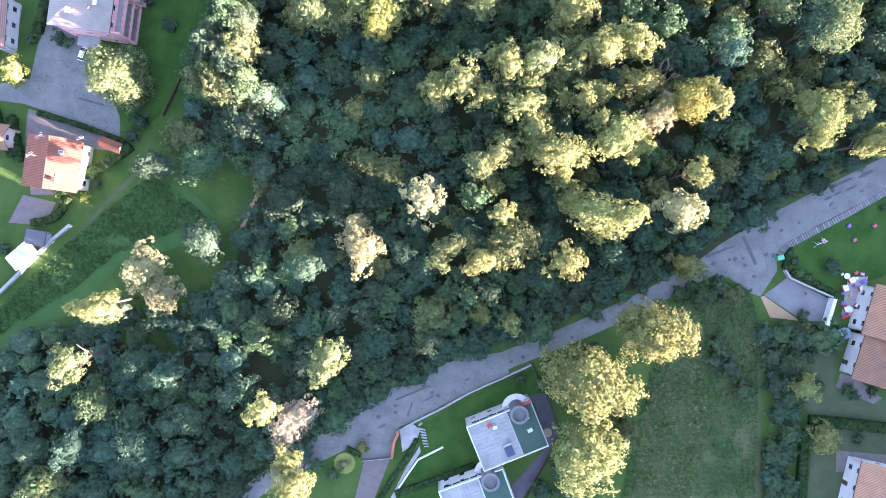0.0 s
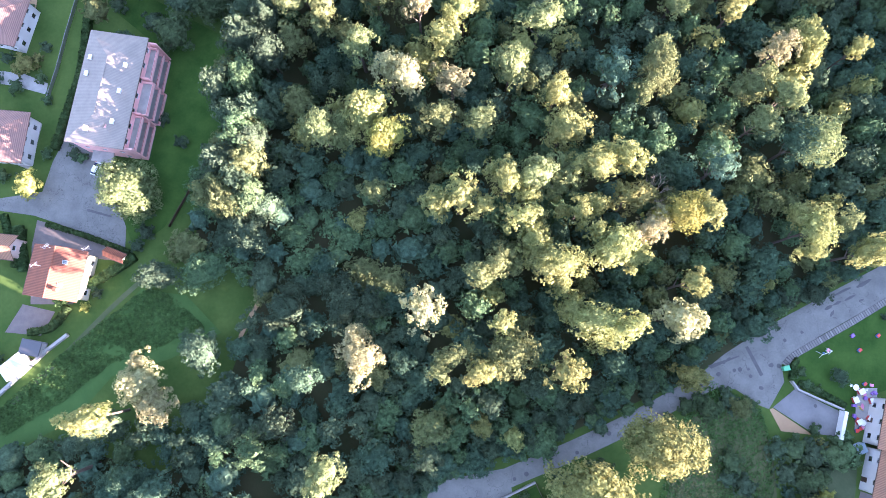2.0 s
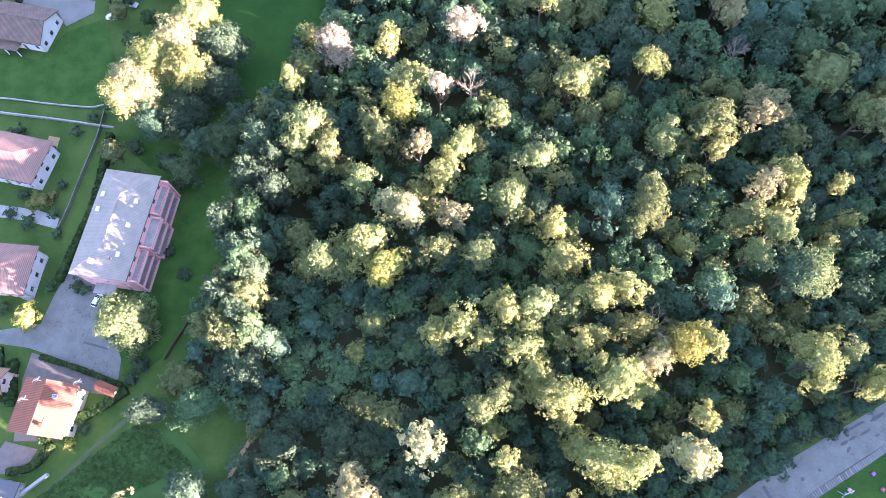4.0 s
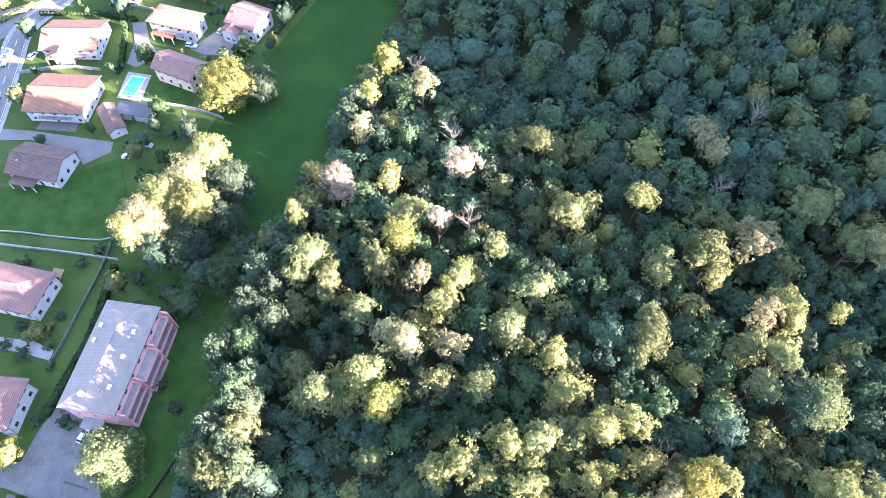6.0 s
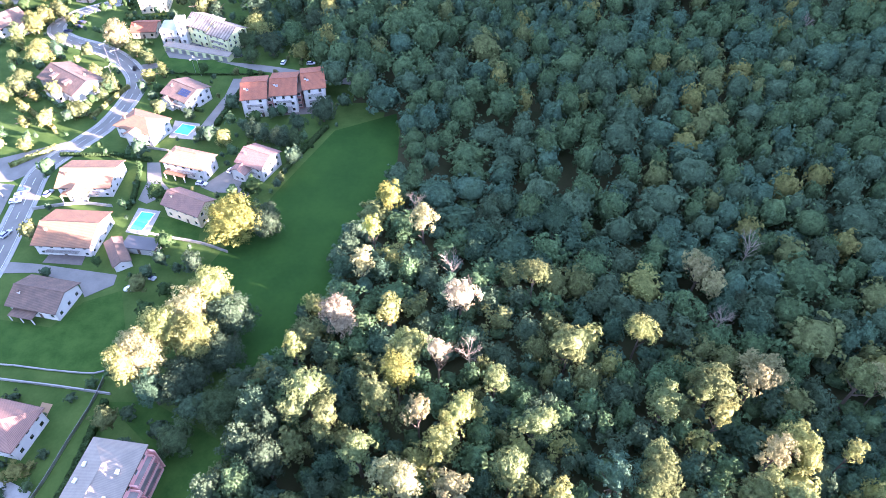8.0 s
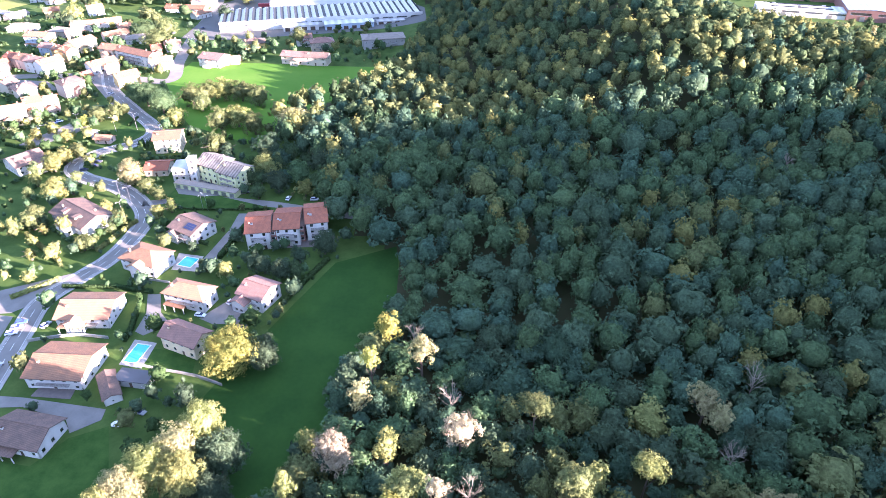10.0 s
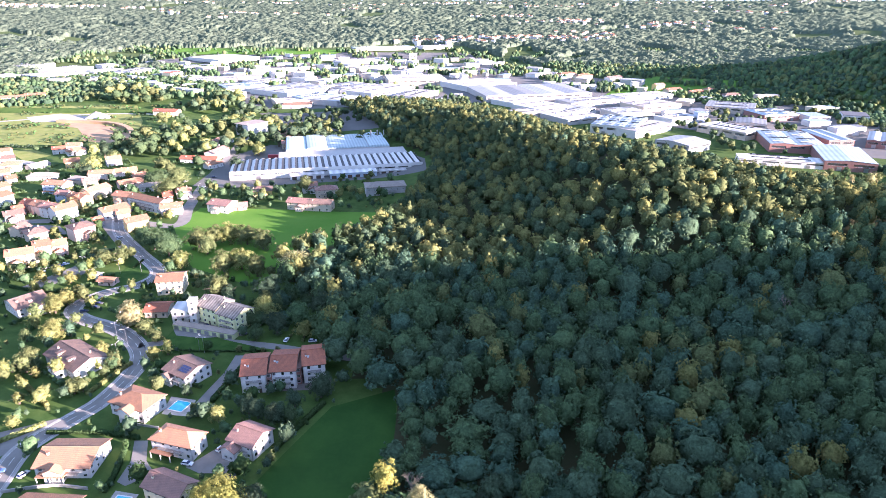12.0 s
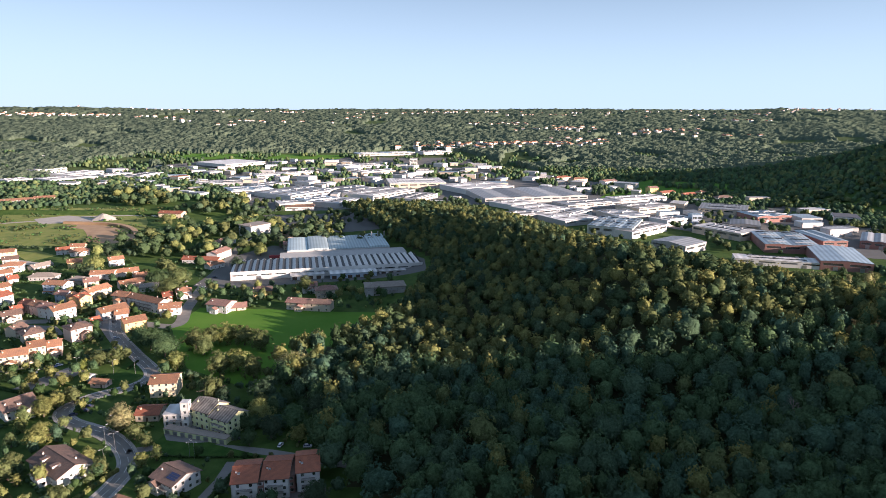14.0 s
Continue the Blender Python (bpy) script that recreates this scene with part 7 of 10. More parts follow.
works(441.1, 862.6, 50.9, 45.0, 10.1, 8, wall='brick', sheet='bluesheet', rise=2, bays=2, label='brick-red industrial hall with a blue-grey sheet roof')
works(490.6, 849.6, 27.9, 35.0, 0.3, 7, wall='white', sheet='bluesheet', rise=0, bays=1, label='white industrial hall with a blue-grey sheet roof')
works(540.9, 842.6, 30.1, 36.0, -24.2, 9, wall='white', sheet='dark', rise=0, bays=1, label='white industrial hall with a dark roof')
works(334.0, 830.4, 13.4, 15.0, 0.3, 13, wall='blue', sheet='bluesheet', rise=0, bays=1, label='pale blue industrial hall with a blue-grey sheet roof')
works(377.1, 688.9, 54.2, 75.0, -13.9, 9, wall='brick', sheet='bluesheet', rise=1.2, bays=2, label='brick-red industrial hall with a blue-grey sheet roof')
works(390.6, 612.4, 43.9, 75.0, -19.4, 9, wall='brick', sheet='bluesheet', rise=1.2, bays=1, label='brick-red industrial hall with a blue-grey sheet roof')
works(326.7, 605.8, 76.6, 22.0, -16.7, 6, wall='white', sheet='pale', rise=0, bays=1, label='white industrial hall with a pale flat roof')
works(429.1, 708.9, 27.9, 60.0, 0.3, 8, wall='brick', sheet='bluesheet', rise=1, bays=2, label='brick-red industrial hall with a blue-grey sheet roof')
works(482.7, 696.8, 24.6, 60.0, -34.5, 8, wall='brick', sheet='metal', rise=1, bays=2, label='brick-red industrial hall with a grey metal roof')
house(-72.2, 229.1, 2.6, 15.3, 8.5, roof='flat', wall='brick', tiles='brown', storeys=3, wall_h=7.8, rise=0.3, over=0.1, label='recessed brown link between two terraced houses', name='link_block', group='terrace links', chimneys=0, door=False, win=(1.8, 1.4))
house(-60.9, 232.9, 2.6, 14.8, 5.9, roof='flat', wall='brick', tiles='brown', storeys=3, wall_h=7.8, rise=0.3, over=0.1, label='recessed brown link between two terraced houses', name='link_block', group='terrace links', chimneys=0, door=False, win=(1.8, 1.4))

# ---- near ground, gardens and small buildings ----

# beside the apartment block
ground_patch("car_park", [(-115.7, 32.6), (-107.7, 33.8), (-97.3, 35.6), (-95.5, 43.2), (-92.4, 50.6), (-77.2, 47.0), (-82.9, 42.6), (-76.3, 27.1), (-76.1, 22.2), (-95.2, 28.6), (-98.7, 29.7), (-107.1, 30.8), (-115.1, 29.6)], OLD_ASPHALT, "worn asphalt car park beside the apartment block", 0.08)
ground_patch("lawn", [(-90.0, 87.5), (-77.3, 87.6), (-53.8, 74.8), (-51.0, 59.2), (-59.1, 41.4), (-67.1, 27.2), (-73.9, 21.7), (-76.3, 27.1), (-74.7, 44.1), (-72.9, 69.8), (-75.9, 76.2)], LAWN, "mown lawn round the apartment block", 0.05)
ground_patch("lawn", [(-132.5, 102.4), (-94.8, 105.4), (-93.4, 95.9), (-119.7, 99.1), (-132.0, 99.8)], LAWN, "mown garden lawn", 0.05)
apartment_block(-78.6, 57.9, 26.5, 12.8, 82.1)
hedge([(-94.8, 46.1), (-92.5, 55.8), (-90.1, 68.1), (-89.8, 87.5)], 1.8, 2.0, "clipped dark green hedge")
hedge([(-95.0, 27.5), (-85.8, 24.9), (-74.7, 20.9)], 1.3, 1.4, "low clipped hedge along the car park")
hedge([(-101.7, 26.9), (-99.1, 16.2)], 2.2, 2.0, "clipped dark green hedge")
hedge([(-105.5, 29.7), (-102.7, 21.5)], 1.6, 1.6, "clipped dark green hedge")
strip("garden_wall", [(-128.0, 95.2), (-118.7, 93.9), (-104.1, 92.0), (-89.5, 89.8)], 0.35, CONCRETE, "low concrete garden wall", 0.0, 0.9, "wall", "structure")
strip("garden_wall", [(-128.8, 99.3), (-119.6, 98.7), (-110.3, 97.4), (-96.5, 96.2), (-91.4, 97.6)], 0.3, CONCRETE, "low concrete garden wall", 0.0, 0.6, "wall", "structure")
house(-112.5, 78.5, 17.8, 11.2, -12.5, roof='hip', wall='white', tiles='mauve', wall_h=5.5, storeys=2, rise=2.4, label='white villa with a faded pink hipped tile roof', group='garden villas', sides=True)
house(-107.5, 48.1, 15.3, 11.0, -4.6, roof='hip', wall='white', tiles='mauve', wall_h=5.5, storeys=2, rise=2.4, label='white villa with a faded pink hipped tile roof', group='garden villas')
ground_patch("paving", [(-101.4, 53.5), (-99.1, 52.7), (-100.7, 41.0), (-103.9, 42.1)], CONCRETE, "concrete garden path beside the villa", 0.06)

# the red-roofed house by the meadow
ground_patch("paving", [(-97.8, 28.6), (-94.5, 27.7), (-75.5, 20.4), (-77.2, 18.8), (-84.6, 19.6), (-87.3, 8.5), (-97.3, 8.4), (-98.5, 22.3)], PAVING, "reddish paved yard round the house", 0.06)
house(-88.6, 15.3, 10.5, 11.1, 82.1, roof='gable', wall='cream', tiles='red', wall_h=6.0, storeys=2, rise=2.0, label='cream house with a red tile roof, skylights and aerials', group='garden villas', skylights=2, shutters=True, chimneys=1)
aerial(-89.1, 20.8, 8.4)
aerial(-91.2, 16.7, 8.4)
aerial(-80.0, 20.4, 8.4)
house(-77.3, 20.0, 4.6, 1.7, -20.9, roof='gable', wall='beige', tiles='red', wall_h=2.4, storeys=1, rise=.8, over=.3, label='small garden shed with a red tile roof', name='shed', chimneys=0, door=True, win=(.6, .6))
ground_patch("paving", [(-99.1, 8.4), (-91.3, 6.7), (-94.0, 1.1), (-102.6, 1.8)], PAVING, "pinkish paved parking space", 0.06)
house(-98.1, -6.0, 5.5, 3.5, 40.4, roof='flat', wall='white', tiles='pale', wall_h=2.6, storeys=1, rise=.3, over=.2, label='low shed with a pale flat roof', name='shed', chimneys=0, win=(.6, .6))
house(-94.7, -1.7, 4.3, 3.1, -11.0, roof='flat', wall='grey', tiles='dark', wall_h=2.4, storeys=1, rise=.3, over=.2, label='low shed with a dark felt roof', name='shed', chimneys=0, win=(.6, .6))
strip("stone_wall", [(-108.8, -18.4), (-104.7, -15.0), (-98.0, -8.3), (-92.0, -2.2), (-87.6, 1.4)], 0.7, CONCRETE, "pale rubble wall along the meadow", 0.0, 1.0, "wall", "structure")
house(-104.4, 21.6, 9.1, 4.4, -5.3, roof='gable', wall='palepink', tiles='orange', wall_h=5.0, storeys=2, rise=1.8, label='pale pink house with an orange tile roof', group='garden villas')
hedge([(-90.6, 8.5), (-85.9, 11.8), (-79.9, 15.2), (-73.3, 19.9)], 2.2, 2.0, "feathery conifer hedge at the garden edge")
hedge([(-100.8, 26.3), (-101.1, 17.0)], 2.0, 2.0, "clipped dark green hedge")
hedge([(-96.6, 1.8), (-91.3, 3.1), (-87.9, 7.8)], 1.8, 1.6, "clipped dark green hedge")

# meadow west of the wood
ground_patch("rough_ground", [(-71.3, 12.3), (-60.6, 10.8), (-51.9, 2.2), (-63.3, -3.9), (-76.6, -8.1), (-84.7, -18.2), (-96.8, -24.4), (-104.9, -31.2), (-115.6, -34.0), (-115.5, -25.9), (-104.8, -22.4), (-91.3, -8.9), (-79.3, 3.9)], ROUGH_WEEDS, "tall weeds on the slope", 0.05)
strip("track", [(-104.8, -19.7), (-95.4, -10.9), (-86.6, -1.5), (-79.3, 6.6), (-72.6, 13.3), (-67.9, 16.7)], 1.2, GREY_LAWN, "faint mown track through the meadow", 0.07, 0.0, "road", "structure")
strip("track", [(-43.0, 10.3), (-45.3, 6.2), (-47.3, 1.6), (-47.8, -2.4)], 1.0, SOIL, "worn earth path", 0.07, 0.0, "road", "structure")

# the terraced modern houses
ground_patch("lawn", [(-5.9, -46.0), (6.5, -38.7), (21.2, -31.6), (24.8, -36.9), (13.3, -43.1), (6.6, -46.3), (10.2, -56.8), (2.8, -66.0), (-12.0, -66.2), (-9.1, -58.6), (-4.8, -51.8)], LAWN, "trim garden lawn of the modern houses", 0.05)
ground_patch("drive", [(13.3, -42.8), (21.3, -38.0), (24.8, -37.2), (27.9, -46.8), (23.2, -57.0), (19.6, -62.7), (16.3, -65.9), (16.9, -59.8), (25.5, -49.8), (22.0, -39.7)], DARK_PAVING, "dark paved yard behind the modern house", 0.055)
modern_house(15.1, -45.7, 15.9, 11.0, 22.4, True)
modern_house(8.6, -60.6, 15.6, 10.4, 20.5, False)
strip("path", [(-4.4, -50.7), (0.6, -49.2), (6.4, -47.1)], 1.6, CONCRETE, "pale concrete garden path", 0.07, 0.0, "road", "structure")
ground_patch("forecourt", [(-21.8, -50.9), (-17.6, -47.9), (-12.2, -43.8), (-10.0, -45.9), (-11.2, -49.2), (-11.9, -53.0), (-18.2, -53.7)], OLD_ASPHALT, "asphalt forecourt before the gate", 0.088)
ground_patch("planter_bed", [(-9.8, -46.7), (-7.1, -44.8), (-4.9, -46.4), (-6.0, -49.4), (-9.2, -51.9)], CONCRETE, "pale stepped concrete bed beside the gate", 0.3)
hedge([(-5.7, -48.6), (-8.4, -53.5), (-11.8, -58.7), (-15.0, -64.1)], 1.3, 0.7, "low planting along the ramp")
strip("path", [(-5.2, -45.1), (-3.3, -46.7), (-4.1, -49.9), (-7.8, -55.9), (-11.5, -63.4)], 1.1, CONCRETE, "pale concrete ramp and steps", 0.07, 0.0, "road", "structure")
strip("step", [(-5.3, -46.0), (-3.7, -46.4)], 0.32, CONCRETE, "worn concrete garden step", 0.0, 0.75, "step", "structure")
strip("step", [(-5.1, -46.7), (-3.6, -47.1)], 0.32, CONCRETE, "worn concrete garden step", 0.0, 0.66, "step", "structure")
strip("step", [(-4.9, -47.5), (-3.4, -47.7)], 0.32, CONCRETE, "worn concrete garden step", 0.0, 0.5700000000000001, "step", "structure")
strip("step", [(-4.7, -48.2), (-3.3, -48.4)], 0.32, CONCRETE, "worn concrete garden step", 0.0, 0.48, "step", "structure")
strip("step", [(-4.5, -49.0), (-3.2, -49.1)], 0.32, CONCRETE, "worn concrete garden step", 0.0, 0.39, "step", "structure")
strip("step", [(-4.3, -49.7), (-3.0, -49.8)], 0.32, CONCRETE, "worn concrete garden step", 0.0, 0.30000000000000004, "step", "structure")
strip("step", [(-4.1, -50.5), (-2.9, -50.4)], 0.32, CONCRETE, "worn concrete garden step", 0.0, 0.20999999999999996, "step", "structure")
strip("garden_wall", [(0.5, -50.4), (-1.4, -51.4), (-5.4, -53.5), (-7.8, -57.0), (-9.9, -60.3)], 0.35, WHITE_PAINT, "white curved retaining wall", 0.0, 0.8, "wall", "structure")
strip("garden_wall", [(-10.8, -47.1), (-6.2, -44.4), (0.1, -41.2), (6.5, -37.5), (13.9, -34.1), (21.2, -30.6)], 0.4, CONCRETE, "pale concrete wall beside the lane", 0.0, 0.9, "wall", "structure")
strip("gate_wall", [(-10.0, -46.7), (-11.1, -49.2), (-11.6, -53.0)], 0.6, BRICK_RED, "curved red brick gate wall", 0.0, 1.8, "wall", "structure")
ground_patch("drive", [(-18.2, -54.0), (-11.9, -53.0), (-16.8, -66.2), (-21.2, -66.2)], PAVING, "pinkish paved drive", 0.07)
strip("gate", [(-18.7, -53.7), (-12.1, -53.0)], 0.12, STEEL, "grey metal sliding gate", 0.1, 1.3, "gate", "structure")
strip("fence", [(21.2, -30.6), (24.0, -36.7), (27.9, -46.8), (23.6, -56.3), (20.3, -62.7)], 0.08, DARK_FRAME, "dark metal garden fence", 0.0, 1.3, "fence", "structure")
hedge([(-10.7, -61.7), (-2.7, -58.9), (7.8, -54.7)], 1.6, 1.2, "clipped dark green hedge")
hedge([(-22.3, -50.9), (-18.9, -52.6)], 1.2, 1.0, "clipped dark green hedge")
planter(25.2, -46.7, 1.0)
flower_bed(-22.9, -54.7, 2.6)

# the junction and the row of white houses
ground_patch("rough_ground", [(60.4, -10.8), (73.2, -16.7), (75.4, -24.0), (76.7, -65.3), (43.9, -65.6), (49.5, -37.8), (55.2, -20.2)], DRY_MEADOW, "rough meadow of long uncut grass", 0.05)
strip("track", [(54.6, -22.9), (57.9, -19.1), (62.5, -17.3), (67.9, -18.7), (71.8, -24.1), (74.4, -32.1), (75.0, -48.3), (74.3, -65.3)], 1.2, TRACK, "narrow trodden path through the meadow", 0.08, 0.0, "road", "structure")
ground_patch("garage_court", [(76.1, -13.6), (81.4, -9.5), (91.7, -14.5), (89.9, -19.9), (85.1, -19.4)], GREY_CONCRETE, "sunken concrete garage court", 0.07)
ground_patch("bare_ground", [(75.3, -14.1), (76.1, -13.8), (84.8, -19.7), (77.6, -18.9)], SOIL, "triangle of bare earth", 0.065)
strip("retaining_wall", [(80.5, -7.6), (81.8, -9.5), (86.5, -11.6), (91.9, -13.9)], 0.4, CONCRETE, "concrete retaining wall of the garage court", 0.0, 1.2, "wall", "structure")
strip("retaining_wall", [(91.8, -14.2), (90.1, -20.4)], 0.8, WHITE_PAINT, "white garage wall", 0.0, 2.2, "wall", "structure")
ground_patch("lawn", [(80.8, -7.1), (81.8, -2.4), (88.9, 1.6), (104.5, 10.2), (111.8, 14.4), (111.8, -6.3), (99.9, -10.4), (98.0, -16.4), (93.3, -13.8)], LAWN, "garden lawn with toys", 0.05)
ground_patch("lawn", [(82.8, -24.0), (94.8, -23.9), (93.1, -34.6), (100.5, -37.3), (112.7, -39.9), (113.4, -65.0), (87.1, -65.2), (88.6, -42.8), (81.7, -36.1)], GREY_LAWN, "greyish garden lawn", 0.05)
slab_pavement([(79.6, -3.9), (80.6, -2.7), (82.4, -1.4), (88.9, 2.2), (95.5, 5.8), (104.4, 11.0), (113.9, 16.4)], 1.5)
hedge([(80.5, -7.2), (81.3, -3.9), (82.3, -2.5)], 1.2, 1.2, "clipped dark green hedge")
hedge([(87.2, -43.1), (96.7, -43.8), (110.1, -45.3)], 2.6, 2.2, "tall trimmed hedge between gardens")
hedge([(85.9, -45.5), (85.6, -55.0), (85.3, -65.2)], 2.0, 1.8, "clipped dark green hedge")
hedge([(82.4, -7.9), (87.8, -10.5), (92.6, -13.1)], 1.4, 1.0, "clipped dark green hedge")
house(104.1, -17.9, 10.5, 13.8, -105.3, roof='gable', wall='white', tiles='orange', wall_h=6.5, storeys=2, rise=2.2, label='white row house with a red-orange tile roof', group='white row houses', balcony=False)
house(102.3, -28.8, 9.7, 13.8, -106.7, roof='gable', wall='white', tiles='orange', wall_h=6.0, storeys=2, rise=2.2, label='white row house with a red-orange tile roof', group='white row houses')
house(103.4, -59.4, 12.4, 15.9, -101.7, roof='gable', wall='white', tiles='orange', wall_h=6.0, storeys=2, rise=2.2, label='white house with a red-orange tile roof', group='white row houses')
ground_patch("terrace", [(94.6, -31.9), (98.0, -33.0), (104.6, -37.9), (102.6, -39.3), (93.5, -35.3)], PAVING, "reddish tiled terrace", 0.12)
ground_patch("terrace", [(94.1, -50.5), (106.0, -51.4), (106.1, -54.8), (94.0, -55.6)], PAVING, "reddish tiled terrace", 0.12)
ground_patch("terrace", [(95.8, -9.1), (100.5, -9.0), (99.4, -18.4), (94.4, -18.5)], CONCRETE, "paved terrace crowded with garden things", 0.12)
waste_bin(79.3, -4.7, "green")
hut_box(94.4, -22.5, 20)
toy(97.9, -15.9, 0, 143)
toy(99.7, -15.9, 1, 166)
toy(94.5, -13.0, 2, 170)
toy(98.1, -17.7, 3, 20)
toy(96.9, -10.6, 4, 98)
toy(97.4, -8.1, 5, 39)
toy(96.0, -17.8, 6, 138)
toy(95.3, -16.6, 7, 25)
toy(97.7, -9.4, 8, 0)
toy(99.1, -10.2, 9, 39)
toy(99.9, -17.3, 10, 52)
toy(99.7, -13.8, 11, 122)
toy(95.6, -18.1, 12, 124)
toy(99.9, -17.6, 13, 54)
toy(96.3, -9.8, 14, 26)
toy(94.6, -11.3, 15, 109)
toy(94.4, -15.3, 16, 61)
toy(96.1, -16.8, 17, 87)
toy(96.1, -13.2, 18, 127)
toy(94.8, -18.5, 19, 4)
toy(98.6, -17.0, 20, 3)
toy(98.7, -11.9, 21, 104)
toy(94.2, -8.5, 22, 33)
toy(99.6, -10.1, 23, 136)
toy(99.7, -18.1, 24, 62)
toy(96.3, -13.6, 25, 140)
toy(95.0, -16.0, 26, 144)
toy(99.0, -8.4, 27, 170)
toy(94.8, -11.7, 28, 110)
toy(99.4, -11.6, 29, 166)
toy(97.3, -11.3, 30, 57)
toy(95.2, -8.9, 31, 27)
toy(98.3, -18.7, 32, 29)
toy(94.7, -18.6, 33, 96)
toy(89.6, -0.5, 6, 40)
toy(101.5, 3.0, 5, 40)
toy(96.9, -0.4, 5, 40)
toy(95.5, 2.9, 2, 40)
toy(91.7, -6.5, 0, 40)
garden_swing(88.5, -1.1, 20)
tree(91.1, -6.5, 2.2, "dark", "small", 1, 4.0, "garden trees")
band = random.Random(77)
for i in range(30):
    y = -24.5 - 1.3 * i
    x = band.uniform(77.4, 83.4) - (0 if i % 3 else 0.8)
    r = band.uniform(1.7, 2.9)
    tree(x, y, r, band.choice(("dark", "teal", "mid", "dark")), "bush", i % 3, r * band.uniform(0.9, 1.3), "shrubs")
for x, y, r, leaf in ((85.9, -32.7, 2.3, "yellow"), (85.6, -38.5, 1.5, "bright"), (89.0, -20.9, 2.0, "mid"), (86.0, -21.8, 2.2, "bright"), (92.3, -25.8, 1.6, "mid"), (89.4, -34.9, 1.5, "dark"), (97.5, -37.2, 1.6, "dark"), (86.5, -27.6, 1.7, "dark"),
                      (92.0, -49.0, 2.4, "bright"), (98.5, -47.6, 1.6, "mid"), (83.0, -5.5, 1.4, "mid"), (84.0, -8.4, 1.5, "mid"), (86.2, -9.6, 1.3, "mid"), (106.5, 9.0, 1.6, "mid"), (103.6, 7.4, 1.2, "dark")):
    tree(x, y, r, leaf, "bush", int(x) % 3, r * 1.25, "shrubs")
tree(75.5, -22.5, 3.4, "dark", "bush", 1, 3.8, "shrubs")
tree(79.5, -22.5, 3.9, "mid", "bush", 0, 4.3, "shrubs")
tree(83.6, -23.8, 4.2, "dark", "bush", 0, 4.6, "shrubs")
tree(87.5, -23.8, 4.5, "mid", "bush", 2, 4.9, "shrubs")
tree(90.9, -23.7, 3.9, "mid", "bush", 2, 4.3, "shrubs")
tree(77.0, -27.9, 3.4, "dark", "bush", 1, 3.8, "shrubs")
tree(81.0, -29.2, 3.4, "mid", "bush", 1, 3.8, "shrubs")
tree(78.5, -34.6, 3.4, "dark", "bush", 1, 3.8, "shrubs")
tree(82.5, -37.2, 3.4, "mid", "bush", 2, 3.8, "shrubs")
tree(79.3, -41.3, 3.2, "dark", "bush", 1, 3.5, "shrubs")
tree(82.1, -46.6, 3.2, "mid", "bush", 0, 3.5, "shrubs")
tree(80.2, -52.0, 3.2, "dark", "bush", 0, 3.5, "shrubs")
tree(79.0, -57.4, 3.2, "mid", "bush", 2, 3.5, "shrubs")
tree(82.3, -58.7, 2.9, "dark", "bush", 0, 3.2, "shrubs")
tree(64.9, -25.3, 3.4, "mid", "bush", 1, 3.8, "shrubs")
tree(67.7, -30.6, 3.4, "dark", "bush", 1, 3.8, "shrubs")
tree(70.5, -36.0, 3.2, "mid", "bush", 0, 3.5, "shrubs")
tree(64.4, -29.3, 2.6, "dark", "bush", 0, 2.9, "shrubs")
tree(55.4, -13.4, 2.6, "mid", "bush", 2, 2.9, "shrubs")
tree(51.5, -16.8, 2.4, "mid", "bush", 2, 2.6, "shrubs")
tree(59.4, -12.7, 2.9, "mid", "bush", 0, 3.2, "shrubs")
tree(65.3, -11.3, 2.9, "dark", "bush", 2, 3.2, "shrubs")
tree(70.0, -13.3, 2.6, "mid", "bush", 1, 2.9, "shrubs")
tree(29.1, -31.0, 3.2, "dark", "bush", 0, 3.5, "shrubs")
tree(35.7, -26.9, 2.9, "mid", "bush", 0, 3.2, "shrubs")
tree(26.4, -29.7, 2.4, "dark", "bush", 1, 2.6, "shrubs")
tree(95.8, -35.7, 1.8, "mid", "bush", 1, 2.0, "shrubs")
tree(101.8, -36.3, 1.6, "dark", "bush", 0, 1.7, "shrubs")
tree(84.8, -18.4, 1.8, "mid", "bush", 0, 2.0, "shrubs")
tree(23.8, -35.1, 2.1, "mid", "bush", 1, 2.3, "shrubs")
tree(18.5, -34.1, 1.8, "mid", "bush", 1, 2.0, "shrubs")
tree(30.8, -60.6, 3.9, "mid", "bush", 0, 4.3, "shrubs")
tree(28.1, -55.2, 3.4, "mid", "bush", 1, 3.8, "shrubs")
tree(24.1, -60.6, 2.9, "dark", "bush", 2, 3.2, "shrubs")
tree(-29.4, -54.7, 2.1, "mid", "bush", 0, 2.3, "shrubs")
tree(-18.8, -50.3, 1.8, "bright", "bush", 2, 2.0, "shrubs")
tree(-25.4, -57.1, 2.1, "mid", "bush", 1, 2.3, "shrubs")
tree(-64.2, 48.1, 2.1, "dark", "bush", 1, 2.3, "shrubs")
tree(-89.8, 44.6, 2.1, "dark", "bush", 2, 2.3, "shrubs")
tree(-87.9, 43.9, 1.8, "mid", "bush", 2, 2.0, "shrubs")
tree(-71.4, 30.3, 2.6, "mid", "bush", 1, 2.9, "shrubs")
tree(-70.8, 25.7, 2.6, "dark", "bush", 1, 2.9, "shrubs")
tree(-72.8, 22.4, 2.1, "dark", "bush", 1, 2.3, "shrubs")
tree(-82.7, 13.1, 1.8, "mid", "bush", 1, 2.0, "shrubs")
tree(-84.0, 7.8, 1.6, "yellow", "bush", 1, 1.7, "shrubs")
